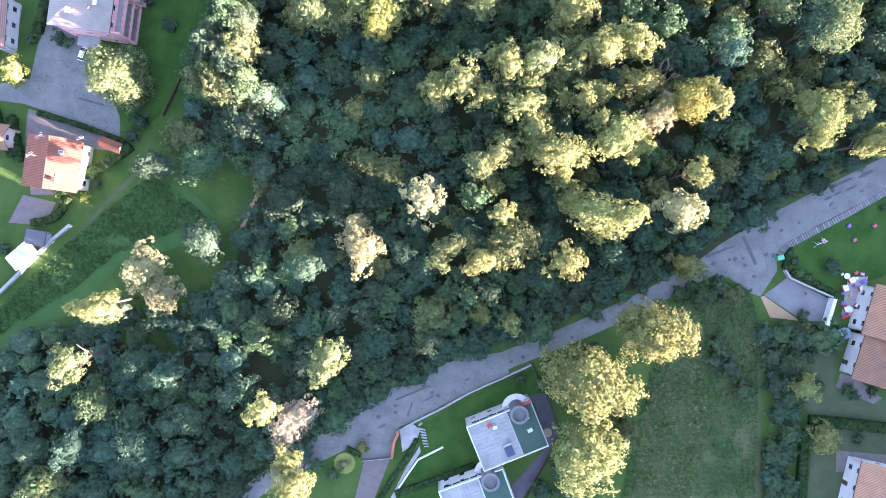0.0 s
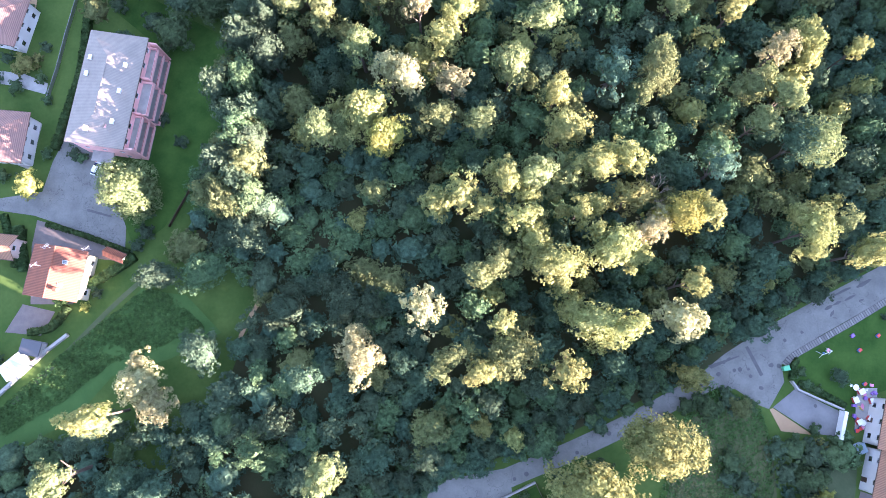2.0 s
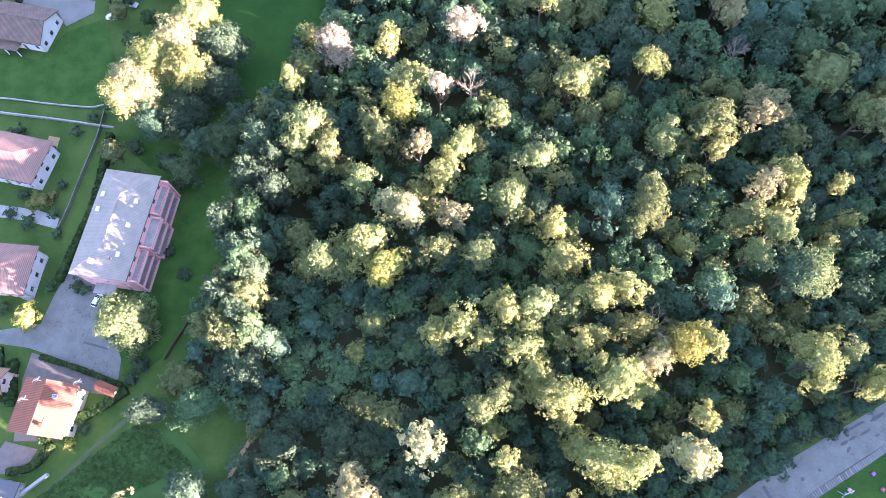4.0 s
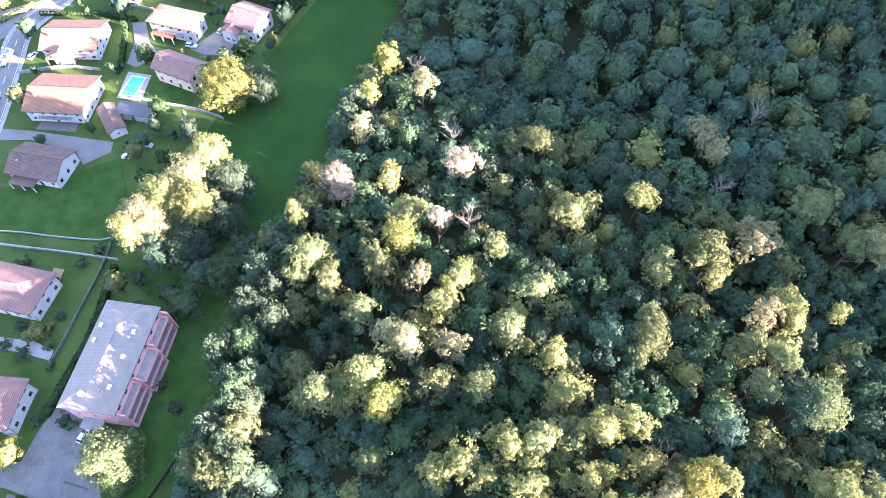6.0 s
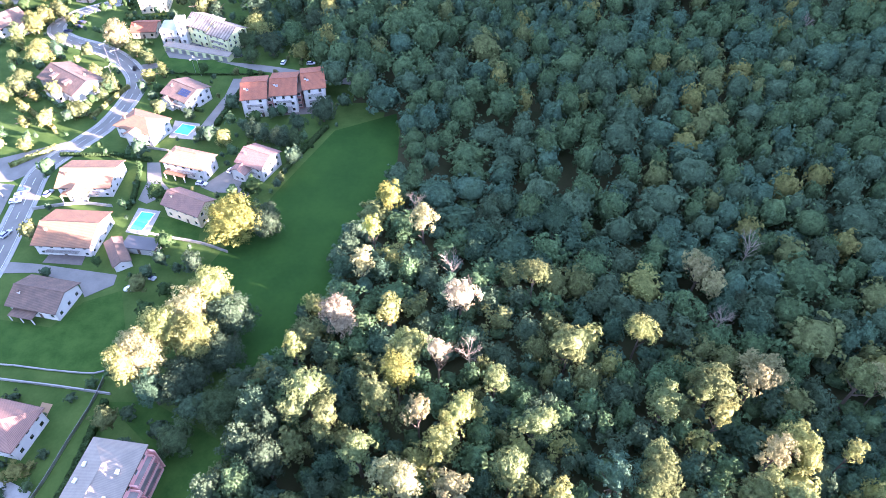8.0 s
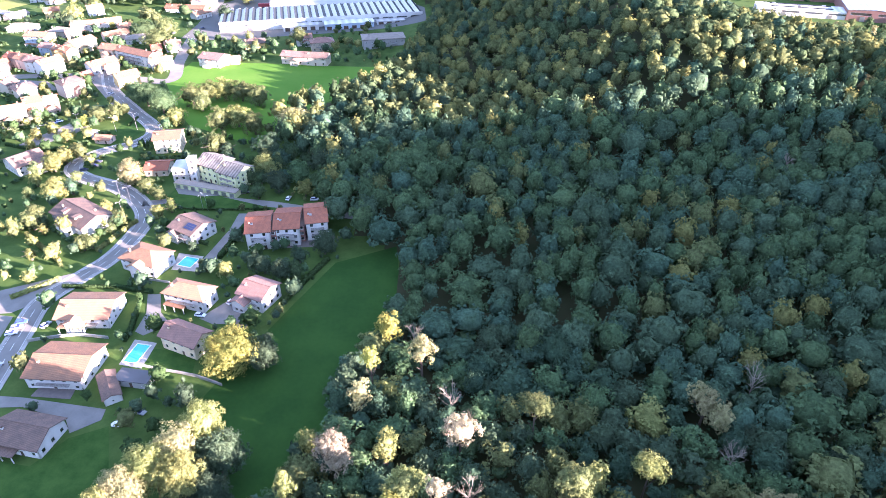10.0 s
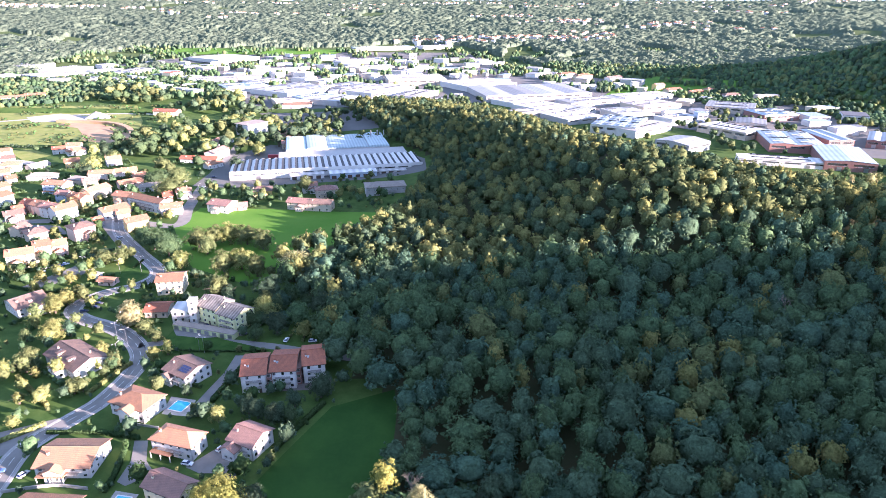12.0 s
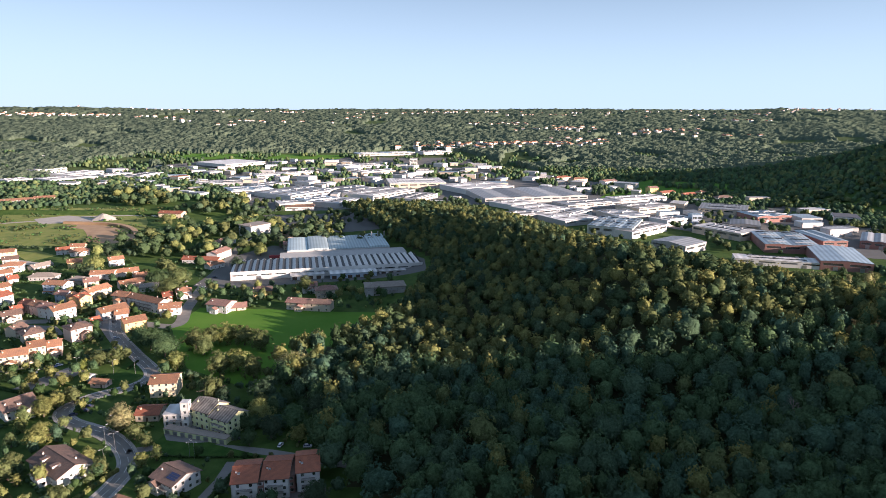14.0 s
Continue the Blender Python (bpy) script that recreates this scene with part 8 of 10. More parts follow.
tree(-81.4, 11.1, 1.6, "dark", "bush", 1, 1.7, "shrubs")
tree(-103.3, -4.3, 2.1, "mid", "bush", 0, 2.3, "shrubs")
tree(-99.8, 36.6, 2.1, "mid", "bush", 0, 2.3, "shrubs")
tree(-67.5, 14.6, 3.4, "mid", "bush", 1, 3.8, "shrubs")
tree(-104.2, 67.2, 3.4, "bright", "bush", 2, 4.3, "shrubs")
tree(-104.8, 81.8, 2.1, "mid", "bush", 0, 2.6, "shrubs")
tree(-114.7, 87.5, 2.4, "dark", "bush", 2, 3.0, "shrubs")
tree(-99.6, 72.3, 1.8, "dark", "bush", 1, 2.3, "shrubs")
tree(-95.4, 92.7, 2.1, "mid", "bush", 1, 2.6, "shrubs")
tree(-99.2, 88.1, 1.8, "dark", "bush", 0, 2.3, "shrubs")
tree(-100.0, 64.2, 1.8, "mid", "bush", 0, 2.3, "shrubs")
tree(-105.7, 61.7, 2.4, "mid", "bush", 1, 3.0, "shrubs")
tree(-110.8, 64.1, 2.1, "dark", "bush", 1, 2.6, "shrubs")
tree(-98.0, 58.4, 1.6, "mid", "bush", 2, 2.0, "shrubs")
tree(-109.2, 69.4, 1.8, "dark", "bush", 2, 2.3, "shrubs")
tree(-102.0, 69.4, 1.6, "olive", "bush", 2, 2.0, "shrubs")
tree(-106.6, 39.2, 2.1, "mid", "bush", 1, 2.6, "shrubs")
tree(-102.3, 38.1, 1.8, "dark", "bush", 0, 2.3, "shrubs")
tree(-96.5, 44.8, 1.8, "mid", "bush", 1, 2.3, "shrubs")
tree(-68.5, 54.1, 1.8, "dark", "bush", 2, 2.3, "shrubs")
tree(-63.6, 48.3, 1.6, "mid", "bush", 2, 2.0, "shrubs")
tree(-82.3, 83.7, 2.6, "dark", "bush", 2, 3.3, "shrubs")
tree(-72.9, 78.9, 3.2, "dark", "bush", 0, 3.9, "shrubs")
tree(-69.2, 72.5, 2.4, "mid", "bush", 1, 3.0, "shrubs")

# covers and patches in the lane
cover(16.5, -30.0, 0.4)
cover(19.2, -28.9, 0.5)
cover(30.8, -24.1, 0.4)
cover(38.2, -19.8, 0.5)
cover(-14.9, -43.5, 0.5)
cover(-10.9, -40.8, 0.4)
cover(-2.2, -37.6, 0.4)
cover(-0.8, -38.3, 0.5)
cover(-10.9, -42.4, 0.4)
cover(79.9, 1.7, 0.4)
cover(78.1, -4.2, 0.5)
cover(71.4, -6.6, 0.4)
cover(67.7, -5.3, 0.4)
cover(69.0, -5.1, 0.5)
cover(85.9, -13.2, 0.4)
cover(73.8, -9.3, 0.4)
cover(82.4, -8.8, 0.3)
ground_patch("road_patch", [(70.5, 0.0), (71.2, 0.3), (74.4, -6.3), (73.6, -6.6)], PATCH, "dark mended strip of asphalt", 0.105)
ground_patch("road_patch", [(-10.9, -39.2), (-2.9, -35.8), (-2.7, -36.1), (-10.8, -39.6)], PATCH, "dark mended strip of asphalt", 0.105)
ground_patch("road_patch", [(61.6, -4.3), (68.9, -1.9), (69.1, -2.1), (62.3, -5.0)], PATCH, "dark mended strip of asphalt", 0.105)
ground_patch("road_patch", [(-8.2, -43.1), (-7.1, -39.9), (-6.7, -40.1), (-7.8, -43.3)], PATCH, "dark mended strip of asphalt", 0.105)
mend = random.Random(5)
for x, y, deg, w, d in ((64.0, -6.2, 30, 1.3, 0.9), (65.4, -3.6, 35, 0.9, 0.8), (66.6, -2.6, 30, 1.0, 0.5), (71.0, -5.0, -20, 0.9, 0.7), (76.3, -4.0, 25, 1.2, 1.0), (73.5, -9.2, 40, 1.0, 0.7), (84.0, 3.6, 25, 0.8, 0.8), (90.6, 9.4, 30, 2.2, 0.9), (93.0, 10.6, 24, 2.6, 0.6),
                        (96.0, 11.8, 28, 3.0, 0.7), (99.5, 15.2, 27, 5.5, 1.0), (94.5, 13.4, 27, 4.5, 0.8), (91.4, 8.0, 60, 1.8, 0.7), (98.6, 11.2, 20, 1.6, 0.5), (-14, -45.6, 28, 2.4, 0.6), (-3, -38.9, 30, 3.2, 0.5), (6.0, -34.4, 26, 1.8, 0.6), (-17.2, -48.0, 40, 1.4, 0.8)):
    c, n, ring = math.radians(deg), mend.randint(7, 9), []
    for k in range(n):
        a, q = 2 * math.pi * k / n, mend.uniform(0.35, 0.6)
        u, v = w * q * math.cos(a), d * q * math.sin(a)
        ring.append((x + u * math.cos(c) - v * math.sin(c), y + u * math.sin(c) + v * math.cos(c)))
    ground_patch("road_patch", ring, PATCH, "small dark mend in the worn asphalt", 0.1)
ground_patch("road_patch", [(-85.9, 31.5), (-79.9, 29.8), (-80.0, 29.4), (-86.1, 30.9)], PATCH, "dark mended strip of asphalt", 0.105)

# garden plots along the village road
ground_patch("drive", [(-98.6, 211.9), (-93.9, 208.9), (-87.7, 239.3), (-87.3, 248.5), (-93.6, 248.5), (-94.0, 234.8)], ASPHALT, "asphalt drive to the terrace", 0.07)
ground_patch("forecourt", [(-80.8, 219.2), (-46.3, 222.3), (-47.4, 230.7), (-73.7, 230.5), (-85.2, 228.3)], PAVING, "paved forecourt of the terrace", 0.07)
ground_patch("forecourt", [(-88.5, 175.2), (-82.6, 172.1), (-73.5, 172.2), (-72.2, 180.1), (-78.3, 188.4), (-82.3, 183.3)], ASPHALT, "asphalt court between houses", 0.07)
ground_patch("drive", [(-112.3, 189.2), (-107.4, 189.2), (-103.2, 178.3), (-97.8, 172.1), (-104.9, 166.0), (-108.6, 168.0), (-108.6, 178.3)], ASPHALT, "asphalt drive between gardens", 0.07)
ground_patch("drive", [(-149.4, 138.8), (-130.7, 137.2), (-103.2, 132.6), (-102.8, 128.4), (-109.9, 123.4), (-113.3, 128.3), (-129.3, 133.4), (-146.8, 132.8)], ASPHALT, "pale asphalt drive", 0.07)
ground_patch("terrace", [(-128.2, 142.6), (-116.5, 143.2), (-116.1, 136.6), (-129.1, 137.7)], PAVING, "reddish terrace in front of the house", 0.1)
ground_patch("lawn", [(-132.5, 115.0), (-115.4, 111.9), (-109.4, 121.6), (-99.5, 126.1), (-92.0, 108.9), (-92.8, 95.2), (-125.9, 98.9)], LAWN, "wide garden lawn", 0.05)
ground_patch("lawn", [(-101.8, 159.8), (-83.1, 157.2), (-81.6, 146.7), (-102.1, 150.4)], LAWN, "garden lawn beside the pool", 0.05)
ground_patch("terrace", [(-107.4, 151.8), (-107.0, 163.9), (-98.7, 162.2), (-99.2, 149.9)], CONCRETE, "pale pool terrace", 0.07)
ground_patch("terrace", [(-109.0, 205.0), (-109.9, 216.6), (-99.0, 214.3), (-98.5, 203.6)], CONCRETE, "pale pool terrace", 0.07)
pool(-103.5, 157.0, 5.4, 9.2, -10.3)
pool(-104.0, 210.2, 6.7, 6.7, -16.3)
house(-105.0, 140.3, 12.5, 5.1, 122.5, roof='gable', wall='white', tiles='brown', wall_h=2.6, storeys=1, rise=1.0, over=.3, label='long low garage with a faded tile roof', name='garage', chimneys=0, win=(.7, .7))
house(-98.6, 144.2, 11.3, 5.2, -8.6, roof='flat', wall='grey', tiles='dark', wall_h=2.5, storeys=1, rise=.3, over=.2, label='low shed with a dark flat roof beside the pool garden', name='shed', chimneys=0, win=(.6, .6))
strip("garden_wall", [(-102.4, 151.7), (-90.4, 148.7), (-80.3, 146.4), (-70.6, 142.4)], 0.3, CONCRETE, "pale garden wall", 0.0, 1.2, "wall", "structure")
strip("garden_wall", [(-143.7, 162.8), (-128.8, 165.8), (-116.3, 164.4)], 0.3, CONCRETE, "white boundary wall", 0.0, 1.2, "wall", "structure")
strip("garden_wall", [(-119.6, 216.6), (-118.7, 200.5), (-106.3, 196.2)], 0.25, CONCRETE, "low boundary wall", 0.0, 1.0, "wall", "structure")
hedge([(-127.1, 193.3), (-114.2, 190.6), (-110.8, 189.9)], 1.6, 1.8, "clipped dark green hedge")
hedge([(-113.5, 186.5), (-110.5, 170.5), (-110.2, 163.0)], 1.6, 1.8, "clipped dark green hedge")
hedge([(-146.5, 193.2), (-127.1, 193.3)], 1.2, 1.4, "clipped dark green hedge")
hedge([(-92.0, 212.8), (-89.5, 226.2), (-86.3, 243.8)], 2.0, 2.0, "clipped dark green hedge")
hedge([(-126.5, 253.1), (-105.8, 251.7), (-80.6, 252.4)], 0.8, 0.8, "clipped dark green hedge")
hedge([(-60.3, 183.4), (-54.1, 197.2), (-47.3, 212.2)], 2.0, 1.6, "rough hedge along the meadow")
hedge([(-155.9, 209.7), (-170.5, 221.6), (-180.3, 229.9)], 1.8, 2.0, "yellow-green sunlit garden hedge")
hedge([(-162.6, 186.2), (-155.2, 193.1), (-149.9, 198.5)], 1.6, 1.6, "yellow-green sunlit garden hedge")
hedge([(-144.3, 217.6), (-140.8, 230.2), (-137.1, 241.3)], 1.6, 1.6, "yellow-green sunlit garden hedge")
hedge([(-101.1, 223.1), (-112.4, 228.8), (-121.5, 234.8)], 1.4, 1.6, "clipped dark green hedge")
hedge([(-241.0, 320.4), (-218.2, 313.5), (-205.1, 317.0)], 1.4, 1.4, "clipped dark green hedge")
hedge([(-184.2, 360.0), (-184.8, 347.3)], 1.2, 1.0, "clipped dark green hedge")
car(-84.2, 41.6, 70, "white")
car(-88.2, 176.5, -10, "white")
car(-79.0, 184.3, 60, "white")
car(-71.6, 170.0, 20, "dark")
car(-150.8, 172.4, 15, "blue")
car(-150.9, 169.6, 15, "silver")
car(-151.1, 166.6, 15, "white")
car(-146.6, 150.2, 70, "silver")
car(-141.4, 170.9, 70, "silver")
car(-95.5, 267.8, 5, "dark")
car(-115.9, 275.6, 0, "dark")
car(-73.6, 261.8, 80, "white")
car(-61.0, 260.8, 5, "silver")
car(-181.0, 299.8, 15, "dark")
car(-180.5, 295.0, 15, "dark")
car(-92.2, 131.2, -20, "silver")
car(-236.0, 347.1, 20, "silver")
car(-232.6, 349.6, 20, "dark")
car(-227.9, 353.0, 20, "white")
car(-229.7, 350.5, 20, "blue")
car(-235.8, 341.5, 20, "white")
car(-184.1, 290.7, 20, "dark")
car(-181.1, 295.5, 10, "dark")
car(-217.2, 398.4, 60, "silver")
car(-205.9, 553.3, 40, "dark")
car(-203.9, 520.2, 70, "white")
car(-235.4, 455.7, 80, "dark")
car(-225.4, 538.0, 60, "silver")
car(-174.2, 563.4, 0, "white")
car(-162.3, 561.4, 0, "silver")
car(-136.9, 563.5, 0, "white")
car(-129.6, 565.6, 0, "dark")
covered_boat(-96.2, 126.8, 10)
street_lamp(-155.3, 274.4, 9)
street_lamp(-145.9, 256.7, 9)
street_lamp(-177.2, 341.6, 10)
street_lamp(-188.4, 339.2, 9)
street_lamp(-211.0, 343.1, 9)
street_lamp(-108.5, 251.2, 8)
street_lamp(-110.8, 251.7, 8)
street_lamp(-153.5, 262.8, 9)
street_lamp(-143.8, 243.5, 9)
street_lamp(-57.8, 271.1, 8)
street_lamp(-156.5, 168.7, 9)
street_lamp(-212.1, 386.1, 9)
street_lamp(-55.6, 260.8, 8)
street_lamp(-201.0, 503.4, 8)
street_lamp(-195.4, 445.2, 8)
ground_patch("drive", [(-121.9, 64.4), (-107.2, 62.5), (-99.0, 60.3), (-98.7, 63.1), (-104.9, 65.6), (-122.6, 67.8)], CONCRETE, "concrete drive between the villas", 0.06)
ground_patch("garden_bed", [(-106.8, 87.3), (-103.7, 86.7), (-104.0, 77.5), (-106.7, 77.8)], SOIL, "bare garden bed beside the villa", 0.065)
ground_patch("garden_bed", [(-105.7, 70.3), (-101.4, 69.3), (-101.5, 66.5), (-105.9, 67.3)], ROUGH_GRASS, "rough garden strip", 0.066)
strip("fence", [(-98.3, 58.8), (-96.6, 66.5), (-95.2, 76.0), (-93.4, 85.8), (-92.9, 94.5)], 0.07, STEEL, "grey wire garden fence", 0.0, 1.2, "fence", "structure")
strip("fence", [(-65.8, 27.2), (-59.1, 41.4), (-52.2, 57.7), (-52.0, 74.8)], 0.07, DARK_FRAME, "wire fence along the wood", 0.0, 1.2, "fence", "structure")

# verges and yards of the village
ground_patch("verge", [(-125.7, 250.7), (-78.0, 252.4), (-85.1, 255.7), (-130.2, 273.4), (-132.2, 263.0)], LAWN, "mown verge below the pale green block", 0.05)
ground_patch("forecourt", [(-131.4, 272.8), (-121.4, 281.6), (-99.1, 271.8), (-94.8, 266.7), (-114.7, 264.1), (-127.4, 266.6)], ASPHALT, "asphalt forecourt of the pale green block", 0.075)
ground_patch("car_park", [(-234.8, 320.5), (-222.8, 347.2), (-216.6, 359.9), (-206.0, 349.7), (-211.7, 333.7), (-222.5, 320.5)], ASPHALT, "asphalt car park of the village", 0.07)
ground_patch("verge", [(-188.8, 320.6), (-189.3, 360.0), (-178.5, 351.4), (-172.2, 339.3), (-179.5, 320.6)], LAWN, "green island by the bend", 0.05)
ground_patch("yard", [(-258.0, 442.4), (-254.6, 450.3), (-236.7, 430.0), (-217.2, 398.4), (-207.3, 386.1), (-207.0, 378.3), (-222.8, 398.3), (-241.4, 422.8)], ASPHALT, "asphalt lanes between the village houses", 0.06)
ground_patch("yard", [(-299.8, 406.7), (-297.1, 426.2), (-271.0, 422.7), (-252.2, 402.5), (-261.6, 406.8), (-285.9, 409.0)], ASPHALT, "asphalt lane between village houses", 0.055)

# ---- trees set one by one ----
CROWNS = []
# tall trees whose crowns stand up into the sun; light leaf kinds add to the sunlit look
tree(-43.7, 46.6, 4.1, "mid", "round", 0, 17.0, "trees of the wood")
CROWNS.append((-43.4, 50.5, 3.1, 15.1, "olive"))
CROWNS.append((-45.9, 43.5, 3.0, 13.8, "olive"))
tree(-12.9, 45.4, 4.6, "yellow", "round", 1, 21.2, "trees of the wood")
tree(-23.6, 47.8, 4.8, "olive", "round", 1, 17.0, "trees of the wood")
tree(-49.8, 35.0, 4.5, "olive", "round", 0, 17.0, "trees of the wood")
CROWNS.append((-53.9, 33.7, 3.9, 14.8, "olive"))
CROWNS.append((-45.7, 34.1, 3.5, 14.8, "olive"))
tree(-41.4, 30.4, 4.4, "dark", "round", 0, 16.0, "trees of the wood")
tree(-43.9, 24.3, 5.5, "dark", "round", 0, 16.0, "trees of the wood")
tree(-15.5, 33.6, 3.4, "olive", "round", 0, 17.0, "trees of the wood")
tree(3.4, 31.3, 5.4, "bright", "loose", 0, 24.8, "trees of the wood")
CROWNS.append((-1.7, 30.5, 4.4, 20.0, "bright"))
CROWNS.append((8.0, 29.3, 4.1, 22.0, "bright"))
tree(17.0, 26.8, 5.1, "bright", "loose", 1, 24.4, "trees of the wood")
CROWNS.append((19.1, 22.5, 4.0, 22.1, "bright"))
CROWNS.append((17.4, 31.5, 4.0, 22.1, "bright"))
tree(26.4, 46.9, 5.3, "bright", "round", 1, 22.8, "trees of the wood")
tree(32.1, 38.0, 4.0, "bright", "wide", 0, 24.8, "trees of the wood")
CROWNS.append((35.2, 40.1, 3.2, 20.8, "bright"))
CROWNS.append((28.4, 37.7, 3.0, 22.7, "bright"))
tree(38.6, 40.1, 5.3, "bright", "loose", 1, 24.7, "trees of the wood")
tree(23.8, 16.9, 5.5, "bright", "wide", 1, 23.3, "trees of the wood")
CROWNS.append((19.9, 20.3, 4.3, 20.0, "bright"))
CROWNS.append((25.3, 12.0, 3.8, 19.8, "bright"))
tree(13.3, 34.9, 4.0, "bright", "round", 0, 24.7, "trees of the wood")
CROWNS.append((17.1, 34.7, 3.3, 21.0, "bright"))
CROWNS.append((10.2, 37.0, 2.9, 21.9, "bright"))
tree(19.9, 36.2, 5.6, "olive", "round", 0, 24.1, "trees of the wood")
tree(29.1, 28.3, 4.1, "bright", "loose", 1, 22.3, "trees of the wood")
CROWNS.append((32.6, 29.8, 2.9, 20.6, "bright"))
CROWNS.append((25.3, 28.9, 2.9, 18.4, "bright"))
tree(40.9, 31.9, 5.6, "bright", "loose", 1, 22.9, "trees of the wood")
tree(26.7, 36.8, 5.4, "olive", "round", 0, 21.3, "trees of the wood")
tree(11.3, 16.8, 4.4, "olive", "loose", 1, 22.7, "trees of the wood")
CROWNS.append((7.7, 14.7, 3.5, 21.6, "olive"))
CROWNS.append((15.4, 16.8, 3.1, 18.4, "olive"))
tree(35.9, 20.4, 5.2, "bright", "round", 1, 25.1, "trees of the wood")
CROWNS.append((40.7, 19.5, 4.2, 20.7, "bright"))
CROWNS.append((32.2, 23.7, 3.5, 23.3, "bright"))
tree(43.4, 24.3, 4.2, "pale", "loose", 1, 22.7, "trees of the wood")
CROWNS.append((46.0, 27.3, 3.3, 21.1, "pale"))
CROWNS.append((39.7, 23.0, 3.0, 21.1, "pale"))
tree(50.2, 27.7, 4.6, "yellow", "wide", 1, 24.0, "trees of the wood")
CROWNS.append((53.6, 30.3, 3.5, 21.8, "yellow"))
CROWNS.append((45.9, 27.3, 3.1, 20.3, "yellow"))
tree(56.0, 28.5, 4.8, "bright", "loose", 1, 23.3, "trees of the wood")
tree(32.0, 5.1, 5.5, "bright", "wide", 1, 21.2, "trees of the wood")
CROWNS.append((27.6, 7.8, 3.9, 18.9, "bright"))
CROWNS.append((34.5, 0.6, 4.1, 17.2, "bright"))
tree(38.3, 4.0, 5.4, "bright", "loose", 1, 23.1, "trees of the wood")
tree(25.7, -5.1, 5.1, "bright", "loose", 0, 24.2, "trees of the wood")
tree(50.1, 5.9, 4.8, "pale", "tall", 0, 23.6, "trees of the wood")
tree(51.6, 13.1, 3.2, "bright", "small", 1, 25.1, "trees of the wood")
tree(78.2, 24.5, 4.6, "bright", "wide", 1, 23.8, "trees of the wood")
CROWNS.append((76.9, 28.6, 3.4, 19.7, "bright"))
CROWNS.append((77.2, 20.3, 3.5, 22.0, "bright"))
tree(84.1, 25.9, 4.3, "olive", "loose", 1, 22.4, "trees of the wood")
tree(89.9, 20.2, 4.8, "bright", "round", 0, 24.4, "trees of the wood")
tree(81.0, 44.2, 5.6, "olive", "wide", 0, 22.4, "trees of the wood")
tree(60.0, 38.8, 4.5, "teal", "loose", 0, 22.1, "trees of the wood")
tree(-4.4, 7.7, 5.9, "pale", "loose", 0, 24.0, "trees of the wood")
tree(-17.1, -2.6, 4.3, "pale", "round", 1, 21.6, "trees of the wood")
CROWNS.append((-18.8, 1.1, 3.5, 18.0, "pale"))
CROWNS.append((-17.5, -6.6, 3.3, 20.4, "pale"))
tree(-24.5, -26.7, 5.1, "olive", "round", 0, 22.6, "trees of the wood")
tree(-33.3, -42.0, 5.6, "pink", "round", 1, 15.0, "trees of the wood")
tree(-37.6, -37.4, 3.8, "bright", "small", 0, 22.3, "trees of the wood")
tree(-72.1, -15.6, 4.8, "bright", "round", 0, 23.4, "trees of the wood")
tree(-77.7, -27.5, 5.3, "olive", "loose", 0, 24.5, "trees of the wood")
tree(-30.5, -52.3, 4.6, "bright", "wide", 0, 24.7, "trees of the wood")
CROWNS.append((-32.8, -48.6, 3.8, 21.1, "bright"))
CROWNS.append((-30.4, -56.6, 3.1, 20.9, "bright"))
tree(1.9, -2.4, 4.0, "olive", "loose", 1, 23.1, "trees of the wood")
CROWNS.append((-0.6, -5.1, 3.1, 19.9, "olive"))
CROWNS.append((5.5, -1.3, 3.1, 19.0, "olive"))
tree(7.9, -5.5, 3.5, "bright", "round", 1, 23.1, "trees of the wood")
tree(14.0, -1.7, 5.9, "olive", "wide", 1, 21.3, "trees of the wood")
tree(12.0, 4.5, 3.5, "bright", "loose", 0, 23.4, "trees of the wood")
tree(-28.3, -7.0, 3.5, "teal", "round", 1, 24.7, "trees of the wood")
tree(55.2, -6.4, 4.0, "bright", "small", 0, 12.0, "trees of the wood")
tree(15.7, -19.9, 2.9, "bright", "small", 0, 10.0, "trees of the wood")
tree(9.2, -17.8, 2.9, "bright", "small", 0, 10.0, "trees of the wood")
tree(-2.8, -18.1, 5.6, "olive", "round", 0, 15.0, "trees of the wood")
tree(-33.6, 81.2, 4.9, "olive", "wide", 0, 22.7, "trees of the wood")
CROWNS.append((-35.2, 76.9, 4.2, 21.3, "olive"))
CROWNS.append((-30.0, 84.0, 3.6, 18.2, "olive"))
tree(-28.2, 75.5, 4.0, "olive", "round", 0, 20.0, "trees of the wood")
CROWNS.append((-29.3, 79.1, 3.2, 17.2, "olive"))
CROWNS.append((-29.0, 71.8, 3.2, 17.8, "olive"))
tree(-39.2, 95.8, 3.6, "bright", "loose", 1, 19.8, "trees of the wood")
tree(-9.7, 96.1, 5.0, "bright", "round", 0, 20.6, "trees of the wood")
tree(-16.4, 81.1, 5.7, "olive", "round", 0, 21.3, "trees of the wood")
tree(-11.6, 87.1, 5.0, "yellow", "wide", 1, 20.2, "trees of the wood")
tree(-1.3, 92.0, 3.6, "pink", "loose", 0, 22.8, "trees of the wood")
tree(4.2, 76.8, 4.1, "bright", "round", 1, 21.2, "trees of the wood")
CROWNS.append((0.8, 75.2, 2.9, 17.8, "bright"))
CROWNS.append((8.1, 76.5, 2.8, 18.6, "bright"))
tree(-0.4, 69.5, 4.8, "bright", "round", 1, 19.5, "trees of the wood")
tree(-6.2, 75.9, 4.0, "pale", "loose", 0, 22.3, "trees of the wood")
tree(32.2, 95.2, 4.2, "olive", "round", 0, 22.3, "trees of the wood")
